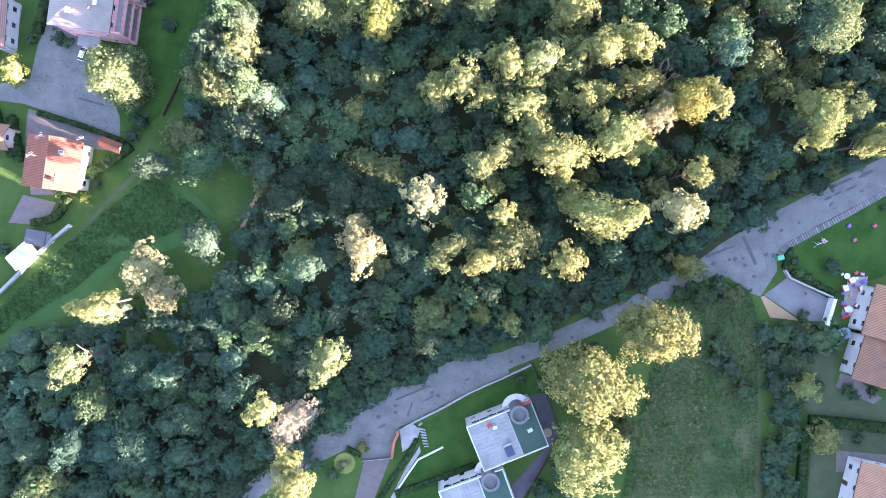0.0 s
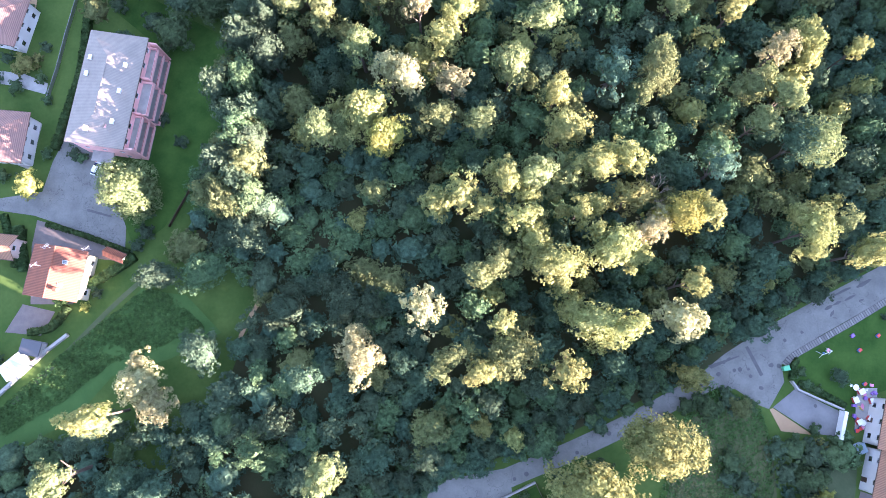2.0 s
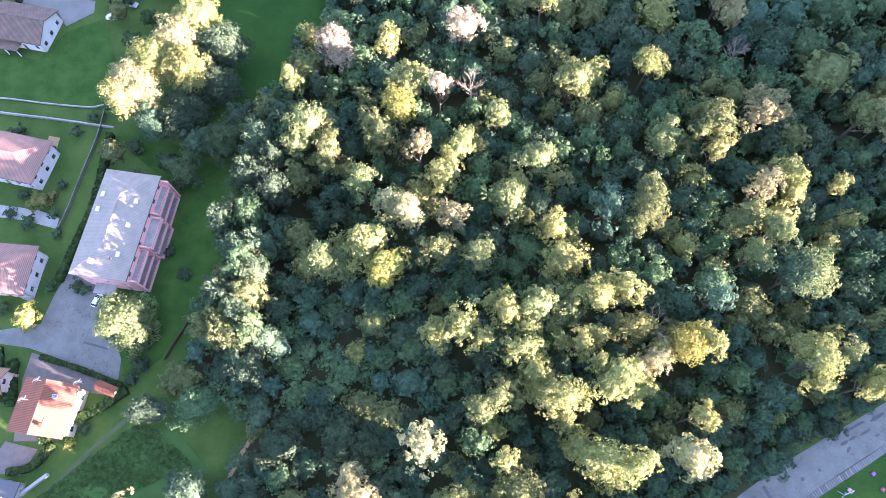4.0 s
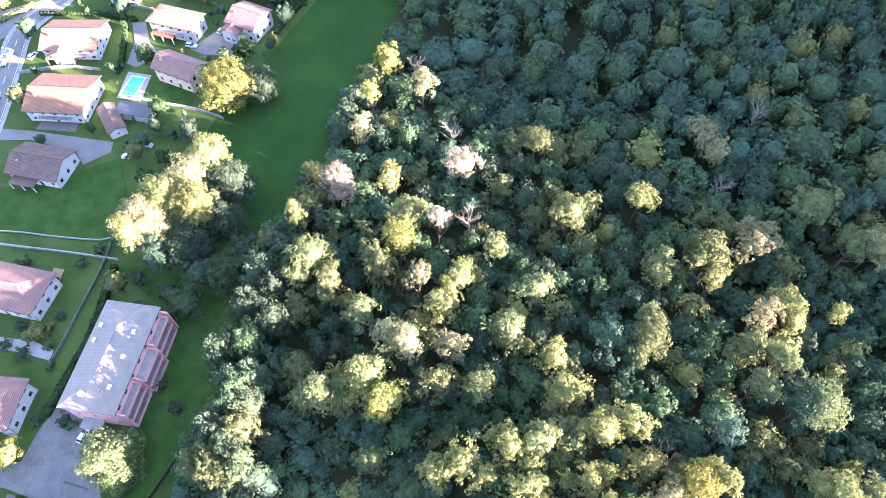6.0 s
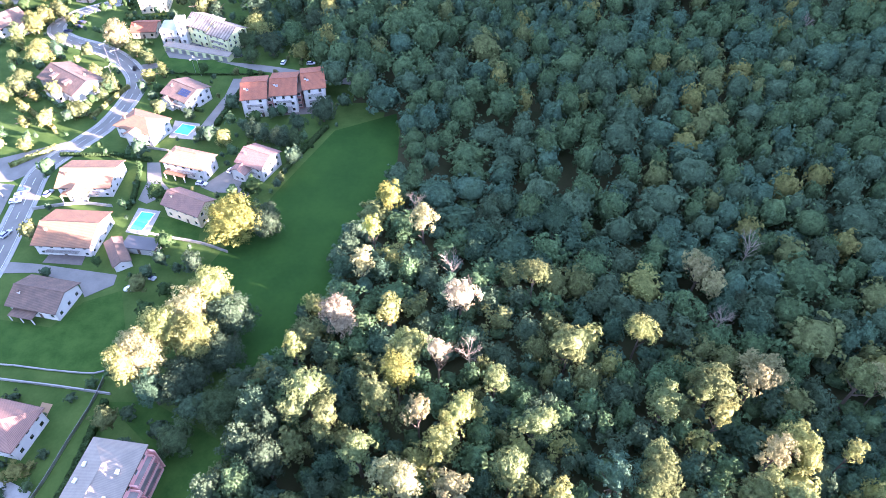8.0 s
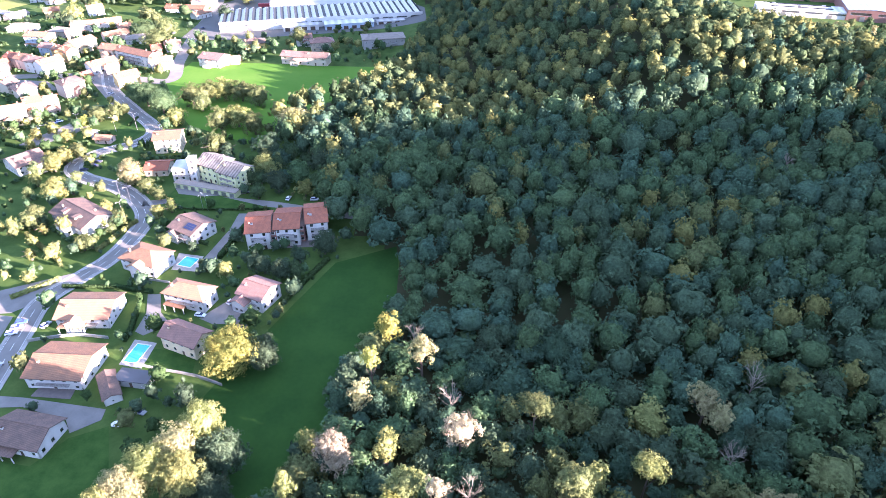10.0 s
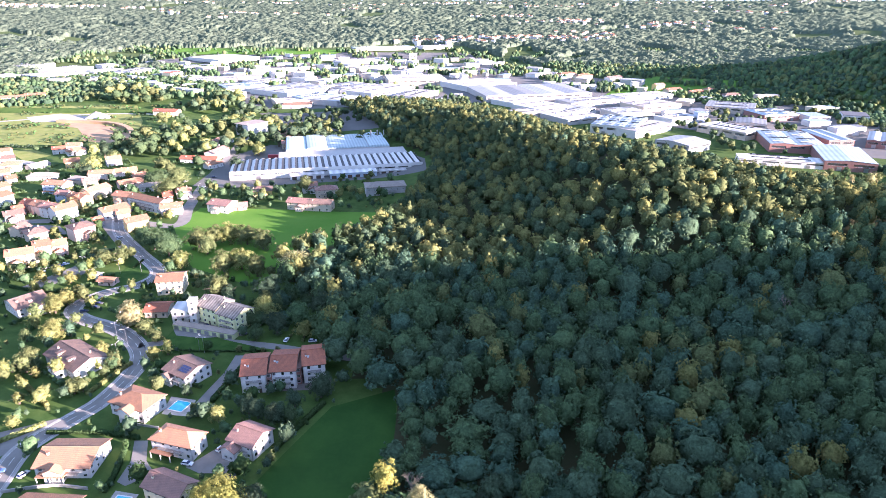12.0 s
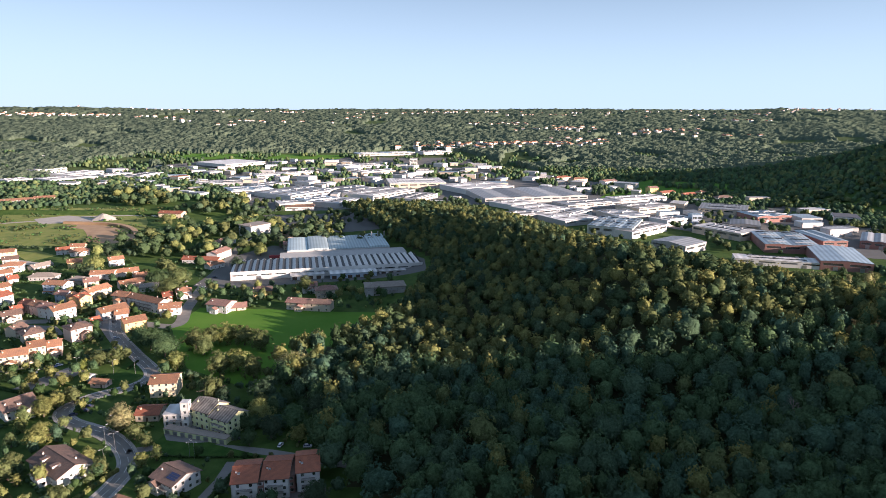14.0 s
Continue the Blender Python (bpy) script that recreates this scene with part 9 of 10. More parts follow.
tree(12.8, 85.7, 3.6, "olive", "round", 1, 19.5, "trees of the wood")
tree(21.7, 72.7, 4.8, "olive", "round", 0, 22.5, "trees of the wood")
tree(15.0, 62.5, 4.7, "olive", "round", 1, 20.5, "trees of the wood")
tree(-12.9, 61.5, 5.3, "pale", "loose", 1, 19.6, "trees of the wood")
tree(-8.5, 58.7, 4.2, "pale", "round", 1, 21.5, "trees of the wood")
tree(-19.7, 67.1, 5.3, "olive", "loose", 1, 20.0, "trees of the wood")
tree(1.9, 58.4, 5.2, "pale", "loose", 0, 20.9, "trees of the wood")
tree(-17.6, 51.0, 5.9, "bright", "round", 1, 22.0, "trees of the wood")
tree(-13.5, 44.4, 4.1, "yellow", "round", 0, 21.5, "trees of the wood")
tree(-0.9, 50.0, 5.9, "olive", "loose", 1, 21.1, "trees of the wood")
tree(8.0, 48.6, 4.1, "olive", "round", 1, 21.7, "trees of the wood")
tree(-27.7, 47.2, 4.6, "olive", "round", 1, 20.7, "trees of the wood")
tree(-45.6, 47.0, 5.9, "mid", "loose", 1, 20.9, "trees of the wood")
tree(25.2, 56.2, 4.2, "bright", "round", 0, 19.4, "trees of the wood")
tree(37.9, 61.2, 5.9, "teal", "loose", 0, 21.9, "trees of the wood")
tree(47.0, 59.8, 5.1, "olive", "wide", 0, 22.4, "trees of the wood")
CROWNS.append((47.8, 64.6, 4.4, 21.0, "olive"))
CROWNS.append((43.9, 56.1, 3.6, 20.9, "olive"))
tree(65.2, 86.7, 4.2, "olive", "loose", 1, 19.8, "trees of the wood")
CROWNS.append((63.7, 83.0, 3.4, 18.0, "olive"))
CROWNS.append((68.3, 89.0, 3.1, 16.1, "olive"))
tree(76.8, 85.4, 4.9, "pale", "loose", 0, 21.5, "trees of the wood")
tree(82.0, 69.5, 4.1, "bright", "round", 0, 19.9, "trees of the wood")
CROWNS.append((82.6, 65.7, 3.2, 17.6, "bright"))
CROWNS.append((83.4, 73.0, 3.0, 17.0, "bright"))
tree(74.0, 65.7, 4.7, "pale", "loose", 1, 22.4, "trees of the wood")
tree(68.8, 58.0, 4.0, "olive", "round", 1, 19.4, "trees of the wood")
CROWNS.append((71.6, 60.5, 3.3, 18.3, "olive"))
CROWNS.append((65.1, 57.3, 2.9, 17.9, "olive"))
tree(74.9, 54.3, 3.8, "olive", "round", 0, 23.1, "trees of the wood")
tree(69.6, 49.2, 3.8, "olive", "round", 0, 21.4, "trees of the wood")
tree(64.8, 75.3, 3.5, "bright", "round", 0, 21.4, "trees of the wood")
tree(53.5, 80.2, 5.4, "olive", "round", 0, 20.2, "trees of the wood")
tree(78.1, 44.5, 5.3, "teal", "wide", 1, 21.0, "trees of the wood")
tree(92.0, 66.5, 2.7, "bright", "small", 1, 20.3, "trees of the wood")
tree(103.2, 85.7, 5.5, "olive", "loose", 0, 21.4, "trees of the wood")
tree(-17.7, 156.3, 4.5, "yellow", "small", 0, 18.8, "trees of the wood")
tree(-6.8, 143.4, 5.2, "pale", "loose", 1, 20.8, "trees of the wood")
tree(4.5, 113.0, 5.0, "pink", "round", 0, 20.4, "trees of the wood")
tree(-28.9, 107.2, 5.4, "pink", "round", 1, 18.9, "trees of the wood")
tree(-24.5, 127.6, 4.2, "pale", "small", 1, 18.0, "trees of the wood")
tree(-21.8, 138.6, 3.1, "yellow", "small", 0, 20.5, "trees of the wood")
tree(-15.1, 109.3, 4.1, "bright", "small", 1, 18.0, "trees of the wood")
tree(-9.5, 94.8, 4.4, "olive", "round", 1, 20.6, "trees of the wood")
tree(74.1, 123.6, 5.4, "pale", "loose", 0, 19.5, "trees of the wood")
CROWNS.append((77.3, 119.7, 4.1, 16.2, "pale"))
CROWNS.append((73.4, 128.6, 4.0, 16.5, "pale"))
tree(25.5, 119.8, 4.2, "olive", "wide", 1, 20.4, "trees of the wood")
tree(31.9, 97.3, 5.4, "olive", "round", 1, 19.5, "trees of the wood")
tree(52.2, 101.6, 4.3, "bright", "wide", 1, 18.5, "trees of the wood")
tree(82.1, 90.6, 4.3, "pale", "loose", 0, 19.1, "trees of the wood")
CROWNS.append((79.1, 93.4, 3.5, 16.0, "pale"))
CROWNS.append((83.3, 86.7, 3.1, 17.8, "pale"))
tree(66.5, 84.7, 5.7, "olive", "round", 1, 20.9, "trees of the wood")
tree(108.9, 85.7, 4.0, "pale", "wide", 0, 19.1, "trees of the wood")
CROWNS.append((110.7, 82.5, 3.1, 17.3, "pale"))
CROWNS.append((108.9, 89.4, 3.1, 16.4, "pale"))
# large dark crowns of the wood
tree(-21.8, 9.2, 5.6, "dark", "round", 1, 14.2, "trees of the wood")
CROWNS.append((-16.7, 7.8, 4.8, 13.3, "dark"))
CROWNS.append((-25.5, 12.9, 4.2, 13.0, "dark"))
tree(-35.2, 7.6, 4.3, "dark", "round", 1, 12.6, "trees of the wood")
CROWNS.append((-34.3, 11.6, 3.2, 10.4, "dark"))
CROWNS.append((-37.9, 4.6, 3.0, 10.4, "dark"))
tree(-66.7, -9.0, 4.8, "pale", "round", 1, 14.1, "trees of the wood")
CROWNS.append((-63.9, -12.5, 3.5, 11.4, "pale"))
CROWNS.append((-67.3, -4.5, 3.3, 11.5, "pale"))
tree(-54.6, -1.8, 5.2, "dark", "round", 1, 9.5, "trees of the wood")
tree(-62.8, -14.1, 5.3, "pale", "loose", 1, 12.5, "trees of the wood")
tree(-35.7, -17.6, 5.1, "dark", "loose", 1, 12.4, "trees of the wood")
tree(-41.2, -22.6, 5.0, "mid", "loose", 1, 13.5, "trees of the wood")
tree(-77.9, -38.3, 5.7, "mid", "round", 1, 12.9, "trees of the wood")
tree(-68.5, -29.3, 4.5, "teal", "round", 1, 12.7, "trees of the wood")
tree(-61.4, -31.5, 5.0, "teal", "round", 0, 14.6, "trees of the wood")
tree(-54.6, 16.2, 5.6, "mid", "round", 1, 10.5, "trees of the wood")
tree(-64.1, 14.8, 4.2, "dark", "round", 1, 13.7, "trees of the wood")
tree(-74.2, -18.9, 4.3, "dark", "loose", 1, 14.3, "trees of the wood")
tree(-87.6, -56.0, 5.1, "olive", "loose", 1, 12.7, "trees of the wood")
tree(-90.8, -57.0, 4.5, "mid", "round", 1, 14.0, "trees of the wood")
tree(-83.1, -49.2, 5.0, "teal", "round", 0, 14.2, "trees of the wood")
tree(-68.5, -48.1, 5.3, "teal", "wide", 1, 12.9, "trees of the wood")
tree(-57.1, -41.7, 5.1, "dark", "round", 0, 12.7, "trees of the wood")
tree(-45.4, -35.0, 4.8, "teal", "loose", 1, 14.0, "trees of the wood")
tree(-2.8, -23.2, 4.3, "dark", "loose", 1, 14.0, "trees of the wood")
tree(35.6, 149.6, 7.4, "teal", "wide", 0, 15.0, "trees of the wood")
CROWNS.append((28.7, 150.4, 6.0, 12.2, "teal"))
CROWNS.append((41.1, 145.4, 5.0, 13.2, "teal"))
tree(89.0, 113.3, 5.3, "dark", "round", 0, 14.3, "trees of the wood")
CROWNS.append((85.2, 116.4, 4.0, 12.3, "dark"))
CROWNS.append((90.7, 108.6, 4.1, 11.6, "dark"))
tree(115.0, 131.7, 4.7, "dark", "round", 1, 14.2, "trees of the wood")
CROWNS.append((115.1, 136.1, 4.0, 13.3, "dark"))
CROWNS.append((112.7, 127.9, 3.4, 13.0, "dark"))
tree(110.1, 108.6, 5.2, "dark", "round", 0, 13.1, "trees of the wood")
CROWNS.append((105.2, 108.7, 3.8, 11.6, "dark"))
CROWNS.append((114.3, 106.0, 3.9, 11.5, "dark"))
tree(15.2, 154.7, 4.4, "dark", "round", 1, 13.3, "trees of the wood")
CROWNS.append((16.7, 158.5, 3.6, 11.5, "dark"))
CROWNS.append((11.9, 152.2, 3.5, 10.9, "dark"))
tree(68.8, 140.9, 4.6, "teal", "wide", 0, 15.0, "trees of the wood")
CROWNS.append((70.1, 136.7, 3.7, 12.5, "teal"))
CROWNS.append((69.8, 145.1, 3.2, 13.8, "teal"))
# trees by the apartment block, the meadow and the gardens
tree(-73.1, 35.2, 7.3, "olive", "broad", 0, 13.9, "garden trees")
tree(45.4, -20.3, 7.6, "bright", "broad", 1, 23.0, "garden trees")
tree(32.3, -32.1, 9.8, "bright", "broad", 0, 23.0, "garden trees")
tree(30.8, -47.6, 8.0, "bright", "broad", 1, 23.0, "garden trees")
tree(41.9, -44.7, 5.1, "olive", "round", 1, 12.0, "garden trees")
tree(-99.0, 36.5, 3.4, "yellow", "small", 1, 6.9, "garden trees")
tree(84.3, -34.9, 3.6, "bright", "small", 1, 7.4, "garden trees")
tree(83.0, -28.7, 3.1, "mid", "small", 1, 6.5, "garden trees")
tree(88.9, -46.2, 3.9, "bright", "small", 1, 7.9, "garden trees")
tree(59.8, -13.8, 3.1, "mid", "small", 0, 6.5, "garden trees")
tree(67.6, -13.7, 2.9, "olive", "small", 0, 6.0, "garden trees")
tree(-78.5, 94.1, 6.7, "pale", "broad", 0, 19.5, "trees between gardens and meadow")
tree(-74.7, 102.1, 6.9, "bright", "broad", 0, 19.5, "trees between gardens and meadow")
tree(-70.3, 108.1, 7.0, "pale", "broad", 1, 19.5, "trees between gardens and meadow")
tree(-65.9, 116.1, 6.3, "bright", "broad", 0, 19.5, "trees between gardens and meadow")
tree(-82.2, 90.2, 4.7, "bright", "round", 1, 19.5, "trees between gardens and meadow")
tree(-66.5, 99.3, 6.2, "bright", "broad", 1, 19.5, "trees between gardens and meadow")
tree(-60.2, 108.9, 7.3, "dark", "broad", 0, 15.3, "trees between gardens and meadow")
tree(-67.7, 90.2, 7.1, "dark", "broad", 0, 13.5, "trees between gardens and meadow")
tree(-75.4, 87.0, 5.3, "teal", "round", 0, 14.5, "trees between gardens and meadow")
tree(-60.7, 98.5, 6.1, "dark", "broad", 0, 12.9, "trees between gardens and meadow")
tree(-68.5, 150.5, 10.0, "yellow", "broad", 0, 14.0, "trees between gardens and meadow")
tree(-58.5, 151.5, 5.9, "dark", "broad", 1, 11.3, "trees between gardens and meadow")
tree(-66.2, 74.0, 5.1, "mid", "small", 0, 10.0, "trees between gardens and meadow")
tree(-56.5, 82.6, 6.1, "mid", "broad", 1, 11.8, "trees between gardens and meadow")
tree(-64.1, 82.9, 5.0, "dark", "small", 1, 9.7, "trees between gardens and meadow")
tree(-78.6, 133.9, 4.2, "dark", "small", 1, 8.4, "trees between gardens and meadow")
tree(-47.9, 76.1, 5.1, "olive", "small", 1, 10.0, "trees between gardens and meadow")
tree(-78.3, 73.0, 3.2, "dark", "small", 0, 6.5, "trees between gardens and meadow")
tree(-53.7, 89.9, 5.1, "dark", "small", 0, 10.0, "trees between gardens and meadow")
tree(-85.1, 199.9, 3.5, "bright", "round", 0, 8.0, "village trees")
tree(-75.3, 205.3, 4.1, "dark", "round", 0, 9.0, "village trees")
tree(-64.2, 199.0, 3.8, "dark", "round", 1, 9.0, "village trees")
tree(-58.0, 200.0, 3.5, "mid", "round", 0, 8.0, "village trees")
tree(-48.6, 220.2, 4.3, "dark", "round", 0, 10.0, "village trees")
tree(-128.5, 246.2, 2.8, "bright", "small", 0, 6.0, "village trees")
tree(-125.8, 253.4, 2.2, "bright", "small", 1, 6.0, "village trees")
tree(-126.9, 213.8, 2.0, "olive", "small", 0, 4.5, "village trees")
tree(-153.6, 275.4, 5.6, "pale", "round", 1, 11.0, "village trees")
tree(-142.5, 267.2, 4.2, "olive", "small", 1, 8.3, "village trees")
tree(-134.1, 260.8, 3.5, "olive", "small", 0, 7.1, "village trees")
tree(-183.6, 264.5, 5.4, "bright", "round", 0, 10.5, "village trees")
tree(-181.1, 240.1, 4.5, "olive", "round", 1, 9.0, "village trees")
tree(-185.3, 234.4, 3.0, "mid", "small", 0, 6.2, "village trees")
tree(-153.6, 248.4, 3.4, "bright", "small", 0, 6.9, "village trees")
tree(-142.7, 239.1, 4.2, "olive", "small", 0, 8.4, "village trees")
tree(-147.0, 219.7, 3.4, "olive", "small", 1, 7.0, "village trees")
tree(-161.0, 196.6, 2.7, "bright", "small", 1, 5.7, "village trees")
tree(-104.7, 173.1, 1.8, "dark", "bush", 1, 2.5, "village trees")
tree(-90.4, 286.9, 5.7, "bright", "round", 0, 11.0, "village trees")
tree(-95.1, 276.9, 4.3, "mid", "round", 1, 8.5, "village trees")
tree(-127.1, 313.0, 3.2, "olive", "tall", 0, 12.0, "village trees")
tree(-121.9, 309.8, 3.2, "olive", "tall", 1, 12.0, "village trees")
tree(-118.2, 311.8, 2.8, "olive", "tall", 1, 12.0, "village trees")
tree(-79.7, 269.1, 6.4, "dark", "round", 0, 12.2, "village trees")
tree(-70.8, 277.3, 6.6, "mid", "round", 1, 12.5, "village trees")
tree(-61.9, 288.7, 6.7, "dark", "round", 1, 12.8, "village trees")
tree(-202.1, 294.8, 4.1, "bright", "round", 1, 8.2, "village trees")
tree(-197.3, 308.6, 3.6, "bright", "small", 1, 7.2, "village trees")
tree(-222.3, 313.4, 3.9, "bright", "round", 0, 7.9, "village trees")
tree(-198.6, 273.6, 2.9, "bright", "tall", 1, 8.0, "village trees")
tree(-194.9, 260.5, 2.9, "olive", "tall", 0, 8.0, "village trees")
tree(-172.5, 230.1, 1.8, "bright", "spire", 1, 6.0, "village trees")
tree(-150.3, 236.8, 3.0, "bright", "small", 1, 6.2, "village trees")
tree(-143.6, 231.3, 2.4, "olive", "small", 1, 5.1, "village trees")
tree(-184.4, 297.7, 2.8, "bright", "small", 1, 5.9, "village trees")
tree(-181.7, 279.0, 3.0, "olive", "small", 1, 6.2, "village trees")
# poplars in front of the brick halls
tree(255.1, 540.9, 3.5, "mid", "round", 0, 14.0, "poplars by the halls")
tree(259.2, 535.7, 3.9, "olive", "tall", 0, 13.0, "poplars by the halls")
tree(272.1, 553.4, 5.1, "pale", "round", 0, 10.0, "poplars by the halls")
tree(272.6, 544.8, 3.5, "olive", "tall", 1, 11.0, "poplars by the halls")
tree(271.1, 529.5, 5.4, "mid", "tall", 0, 11.0, "poplars by the halls")
tree(281.4, 542.2, 4.5, "olive", "tall", 1, 9.0, "poplars by the halls")
tree(283.2, 533.9, 4.4, "olive", "round", 1, 10.0, "poplars by the halls")
tree(294.9, 548.1, 6.0, "olive", "tall", 1, 11.6, "poplars by the halls")
tree(299.0, 537.8, 3.5, "olive", "tall", 0, 10.0, "poplars by the halls")
tree(298.7, 531.4, 3.9, "olive", "tall", 1, 14.0, "poplars by the halls")
tree(308.1, 539.1, 4.5, "olive", "round", 1, 11.0, "poplars by the halls")
tree(314.7, 543.0, 5.5, "olive", "tall", 1, 11.0, "poplars by the halls")
tree(314.2, 529.6, 4.4, "pale", "tall", 0, 11.0, "poplars by the halls")
tree(325.6, 541.1, 4.0, "pale", "round", 0, 11.0, "poplars by the halls")
tree(329.1, 536.6, 5.9, "pale", "round", 0, 11.4, "poplars by the halls")
tree(345.5, 553.7, 4.6, "olive", "round", 0, 10.0, "poplars by the halls")
tree(340.3, 534.8, 4.4, "olive", "round", 0, 9.0, "poplars by the halls")
tree(337.8, 525.3, 3.9, "olive", "tall", 0, 12.0, "poplars by the halls")
tree(353.0, 542.7, 4.0, "mid", "tall", 0, 15.0, "poplars by the halls")
tree(344.7, 520.3, 3.8, "pale", "tall", 1, 14.0, "poplars by the halls")
tree(367.7, 544.5, 4.0, "mid", "tall", 0, 9.0, "poplars by the halls")
tree(366.0, 534.2, 3.9, "olive", "tall", 1, 10.0, "poplars by the halls")
tree(364.2, 526.0, 4.8, "pale", "tall", 1, 14.0, "poplars by the halls")
tree(376.1, 534.9, 5.4, "olive", "tall", 1, 12.0, "poplars by the halls")
tree(-204.1, 353.9, 5.3, "olive", "tall", 0, 10.2, "village trees")
tree(-197.1, 359.3, 5.0, "olive", "tall", 0, 10.0, "village trees")
tree(-207.8, 343.5, 3.8, "yellow", "tall", 0, 9.0, "village trees")
tree(-185.0, 378.6, 9.0, "mid", "wide", 1, 14.0, "village trees")
tree(-171.0, 366.9, 8.7, "mid", "wide", 1, 14.0, "village trees")
tree(-155.7, 348.0, 6.2, "bright", "round", 0, 11.9, "village trees")
tree(-196.7, 390.4, 6.2, "mid", "round", 1, 11.8, "village trees")
# trees round the field: olive and bright leaves carry sunlight in their colour
tree(-157.2, 380.7, 7.5, "olive", "round", 1, 14.0, "village trees")
tree(-149.8, 386.8, 8.4, "olive", "round", 0, 14.0, "village trees")
tree(-140.3, 391.1, 8.5, "bright", "round", 1, 14.0, "village trees")
tree(-128.0, 386.9, 8.4, "olive", "round", 0, 14.0, "village trees")
tree(-115.5, 378.8, 7.5, "olive", "round", 1, 14.0, "village trees")
tree(-128.6, 342.2, 8.2, "olive", "round", 1, 14.0, "village trees")
tree(-119.5, 346.4, 8.3, "bright", "round", 0, 14.0, "village trees")
tree(-107.2, 335.7, 7.4, "olive", "round", 0, 13.9, "village trees")
tree(-121.2, 307.2, 4.6, "olive", "spire", 0, 13.0, "village trees")
tree(-114.3, 306.3, 4.0, "dark", "spire", 1, 9.0, "village trees")
tree(-148.2, 370.5, 6.6, "olive", "round", 0, 12.6, "village trees")
tree(-84.5, 339.8, 9.2, "pale", "wide", 1, 14.0, "village trees")
tree(-64.6, 342.4, 8.9, "teal", "round", 0, 14.0, "village trees")
tree(-89.1, 329.4, 6.6, "dark", "round", 1, 12.5, "village trees")
tree(-71.9, 321.9, 7.8, "dark", "round", 1, 14.0, "village trees")
tree(-92.6, 307.7, 8.1, "dark", "round", 0, 14.0, "village trees")
tree(-88.2, 283.7, 6.3, "bright", "round", 1, 12.1, "village trees")
tree(-84.6, 288.4, 5.8, "mid", "round", 0, 11.2, "village trees")
tree(-114.4, 507.8, 7.4, "olive", "round", 1, 13.9, "village trees")
tree(-223.6, 500.1, 10.7, "olive", "wide", 0, 14.0, "village trees")
tree(-228.8, 533.7, 10.3, "olive", "wide", 0, 14.0, "village trees")
tree(-242.1, 526.7, 9.2, "mid", "wide", 0, 14.0, "village trees")
tree(-326.4, 580.1, 8.4, "bright", "round", 1, 14.0, "village trees")
tree(-315.5, 548.4, 7.4, "dark", "round", 1, 14.0, "village trees")
tree(-345.8, 638.3, 7.3, "dark", "tall", 1, 13.8, "village trees")
tree(-324.1, 612.6, 7.1, "olive", "tall", 0, 13.3, "village trees")
tree(-192.9, 577.9, 7.8, "dark", "round", 1, 14.0, "village trees")
tree(-155.4, 487.6, 5.2, "mid", "round", 1, 10.1, "village trees")
tree(-178.1, 681.0, 5.8, "dark", "spire", 1, 17.0, "village trees")
tree(-183.8, 727.2, 6.2, "dark", "spire", 1, 18.0, "village trees")
tree(-145.7, 745.6, 6.4, "dark", "spire", 0, 18.0, "village trees")
tree(-131.6, 693.7, 5.9, "dark", "spire", 1, 18.0, "village trees")
tree(-153.3, 756.8, 5.7, "dark", "spire", 0, 17.0, "village trees")
tree(-237.7, 741.3, 6.3, "dark", "spire", 0, 14.0, "village trees")
tree(-189.7, 642.2, 9.8, "bright", "round", 0, 14.0, "village trees")
tree(-172.3, 748.9, 12.8, "bright", "round", 0, 14.0, "village trees")
tree(-221.8, 335.3, 4.0, "bright", "small", 0, 8.0, "village trees")
tree(-210.1, 326.2, 3.9, "bright", "small", 1, 7.9, "village trees")
tree(-226.6, 327.6, 3.6, "bright", "small", 0, 7.3, "village trees")
tree(-239.1, 327.6, 3.9, "olive", "small", 1, 7.9, "village trees")
tree(-191.7, 305.1, 4.3, "olive", "small", 0, 8.5, "village trees")
tree(-196.7, 298.5, 4.8, "bright", "small", 0, 9.5, "village trees")
tree(-198.1, 289.6, 5.9, "bright", "round", 0, 11.3, "village trees")
tree(-204.1, 283.3, 4.6, "olive", "small", 1, 9.1, "village trees")
# added edge trees keep sun off the apartment block; dark leaves hold them dim
tree(-50, 40, 5, "dark", "round", 1, 19, "trees of the wood")
tree(-48, 50, 5, "dark", "round", 1, 19, "trees of the wood")
tree(-46, 60, 5, "mid", "round", 2, 19, "trees of the wood")
tree(-48, 31, 5, "olive", "round", 2, 19, "trees of the wood")
tree(-44, 45, 5, "dark", "round", 0, 20, "trees of the wood")
tree(-47, 70, 5, "dark", "round", 1, 19, "trees of the wood")
tree(-46, 80, 5, "dark", "round", 1, 19, "trees of the wood")
tree(-46, 36, 4.6, "dark", "round", 0, 20, "trees of the wood")
tree(-43, 32, 4.6, "mid", "round", 0, 20, "trees of the wood")
tree(-44, 40, 4.6, "olive", "round", 2, 20, "trees of the wood")
tree(-43, 52, 4.6, "dark", "round", 1, 19, "trees of the wood")
tree(-42, 75, 4.6, "dark", "round", 0, 19, "trees of the wood")
tree(-41, 66, 4.6, "dark", "round", 1, 19, "trees of the wood")
tree(-52, 58, 4.6, "dark", "round", 1, 19, "trees of the wood")
tree(-70.9, 202.6, 4.3, "dark", "round", 0, 9.0, "village trees")
tree(-62.7, 200.5, 4.3, "dark", "round", 1, 9.0, "village trees")
tree(-49.2, 216.3, 4.5, "dark", "round", 1, 11.0, "village trees")
tree(-94.4, 203.5, 2.6, "dark", "small", 1, 5.5, "village trees")
tree(-183.2, 260.7, 5.8, "bright", "round", 0, 11.1, "village trees")
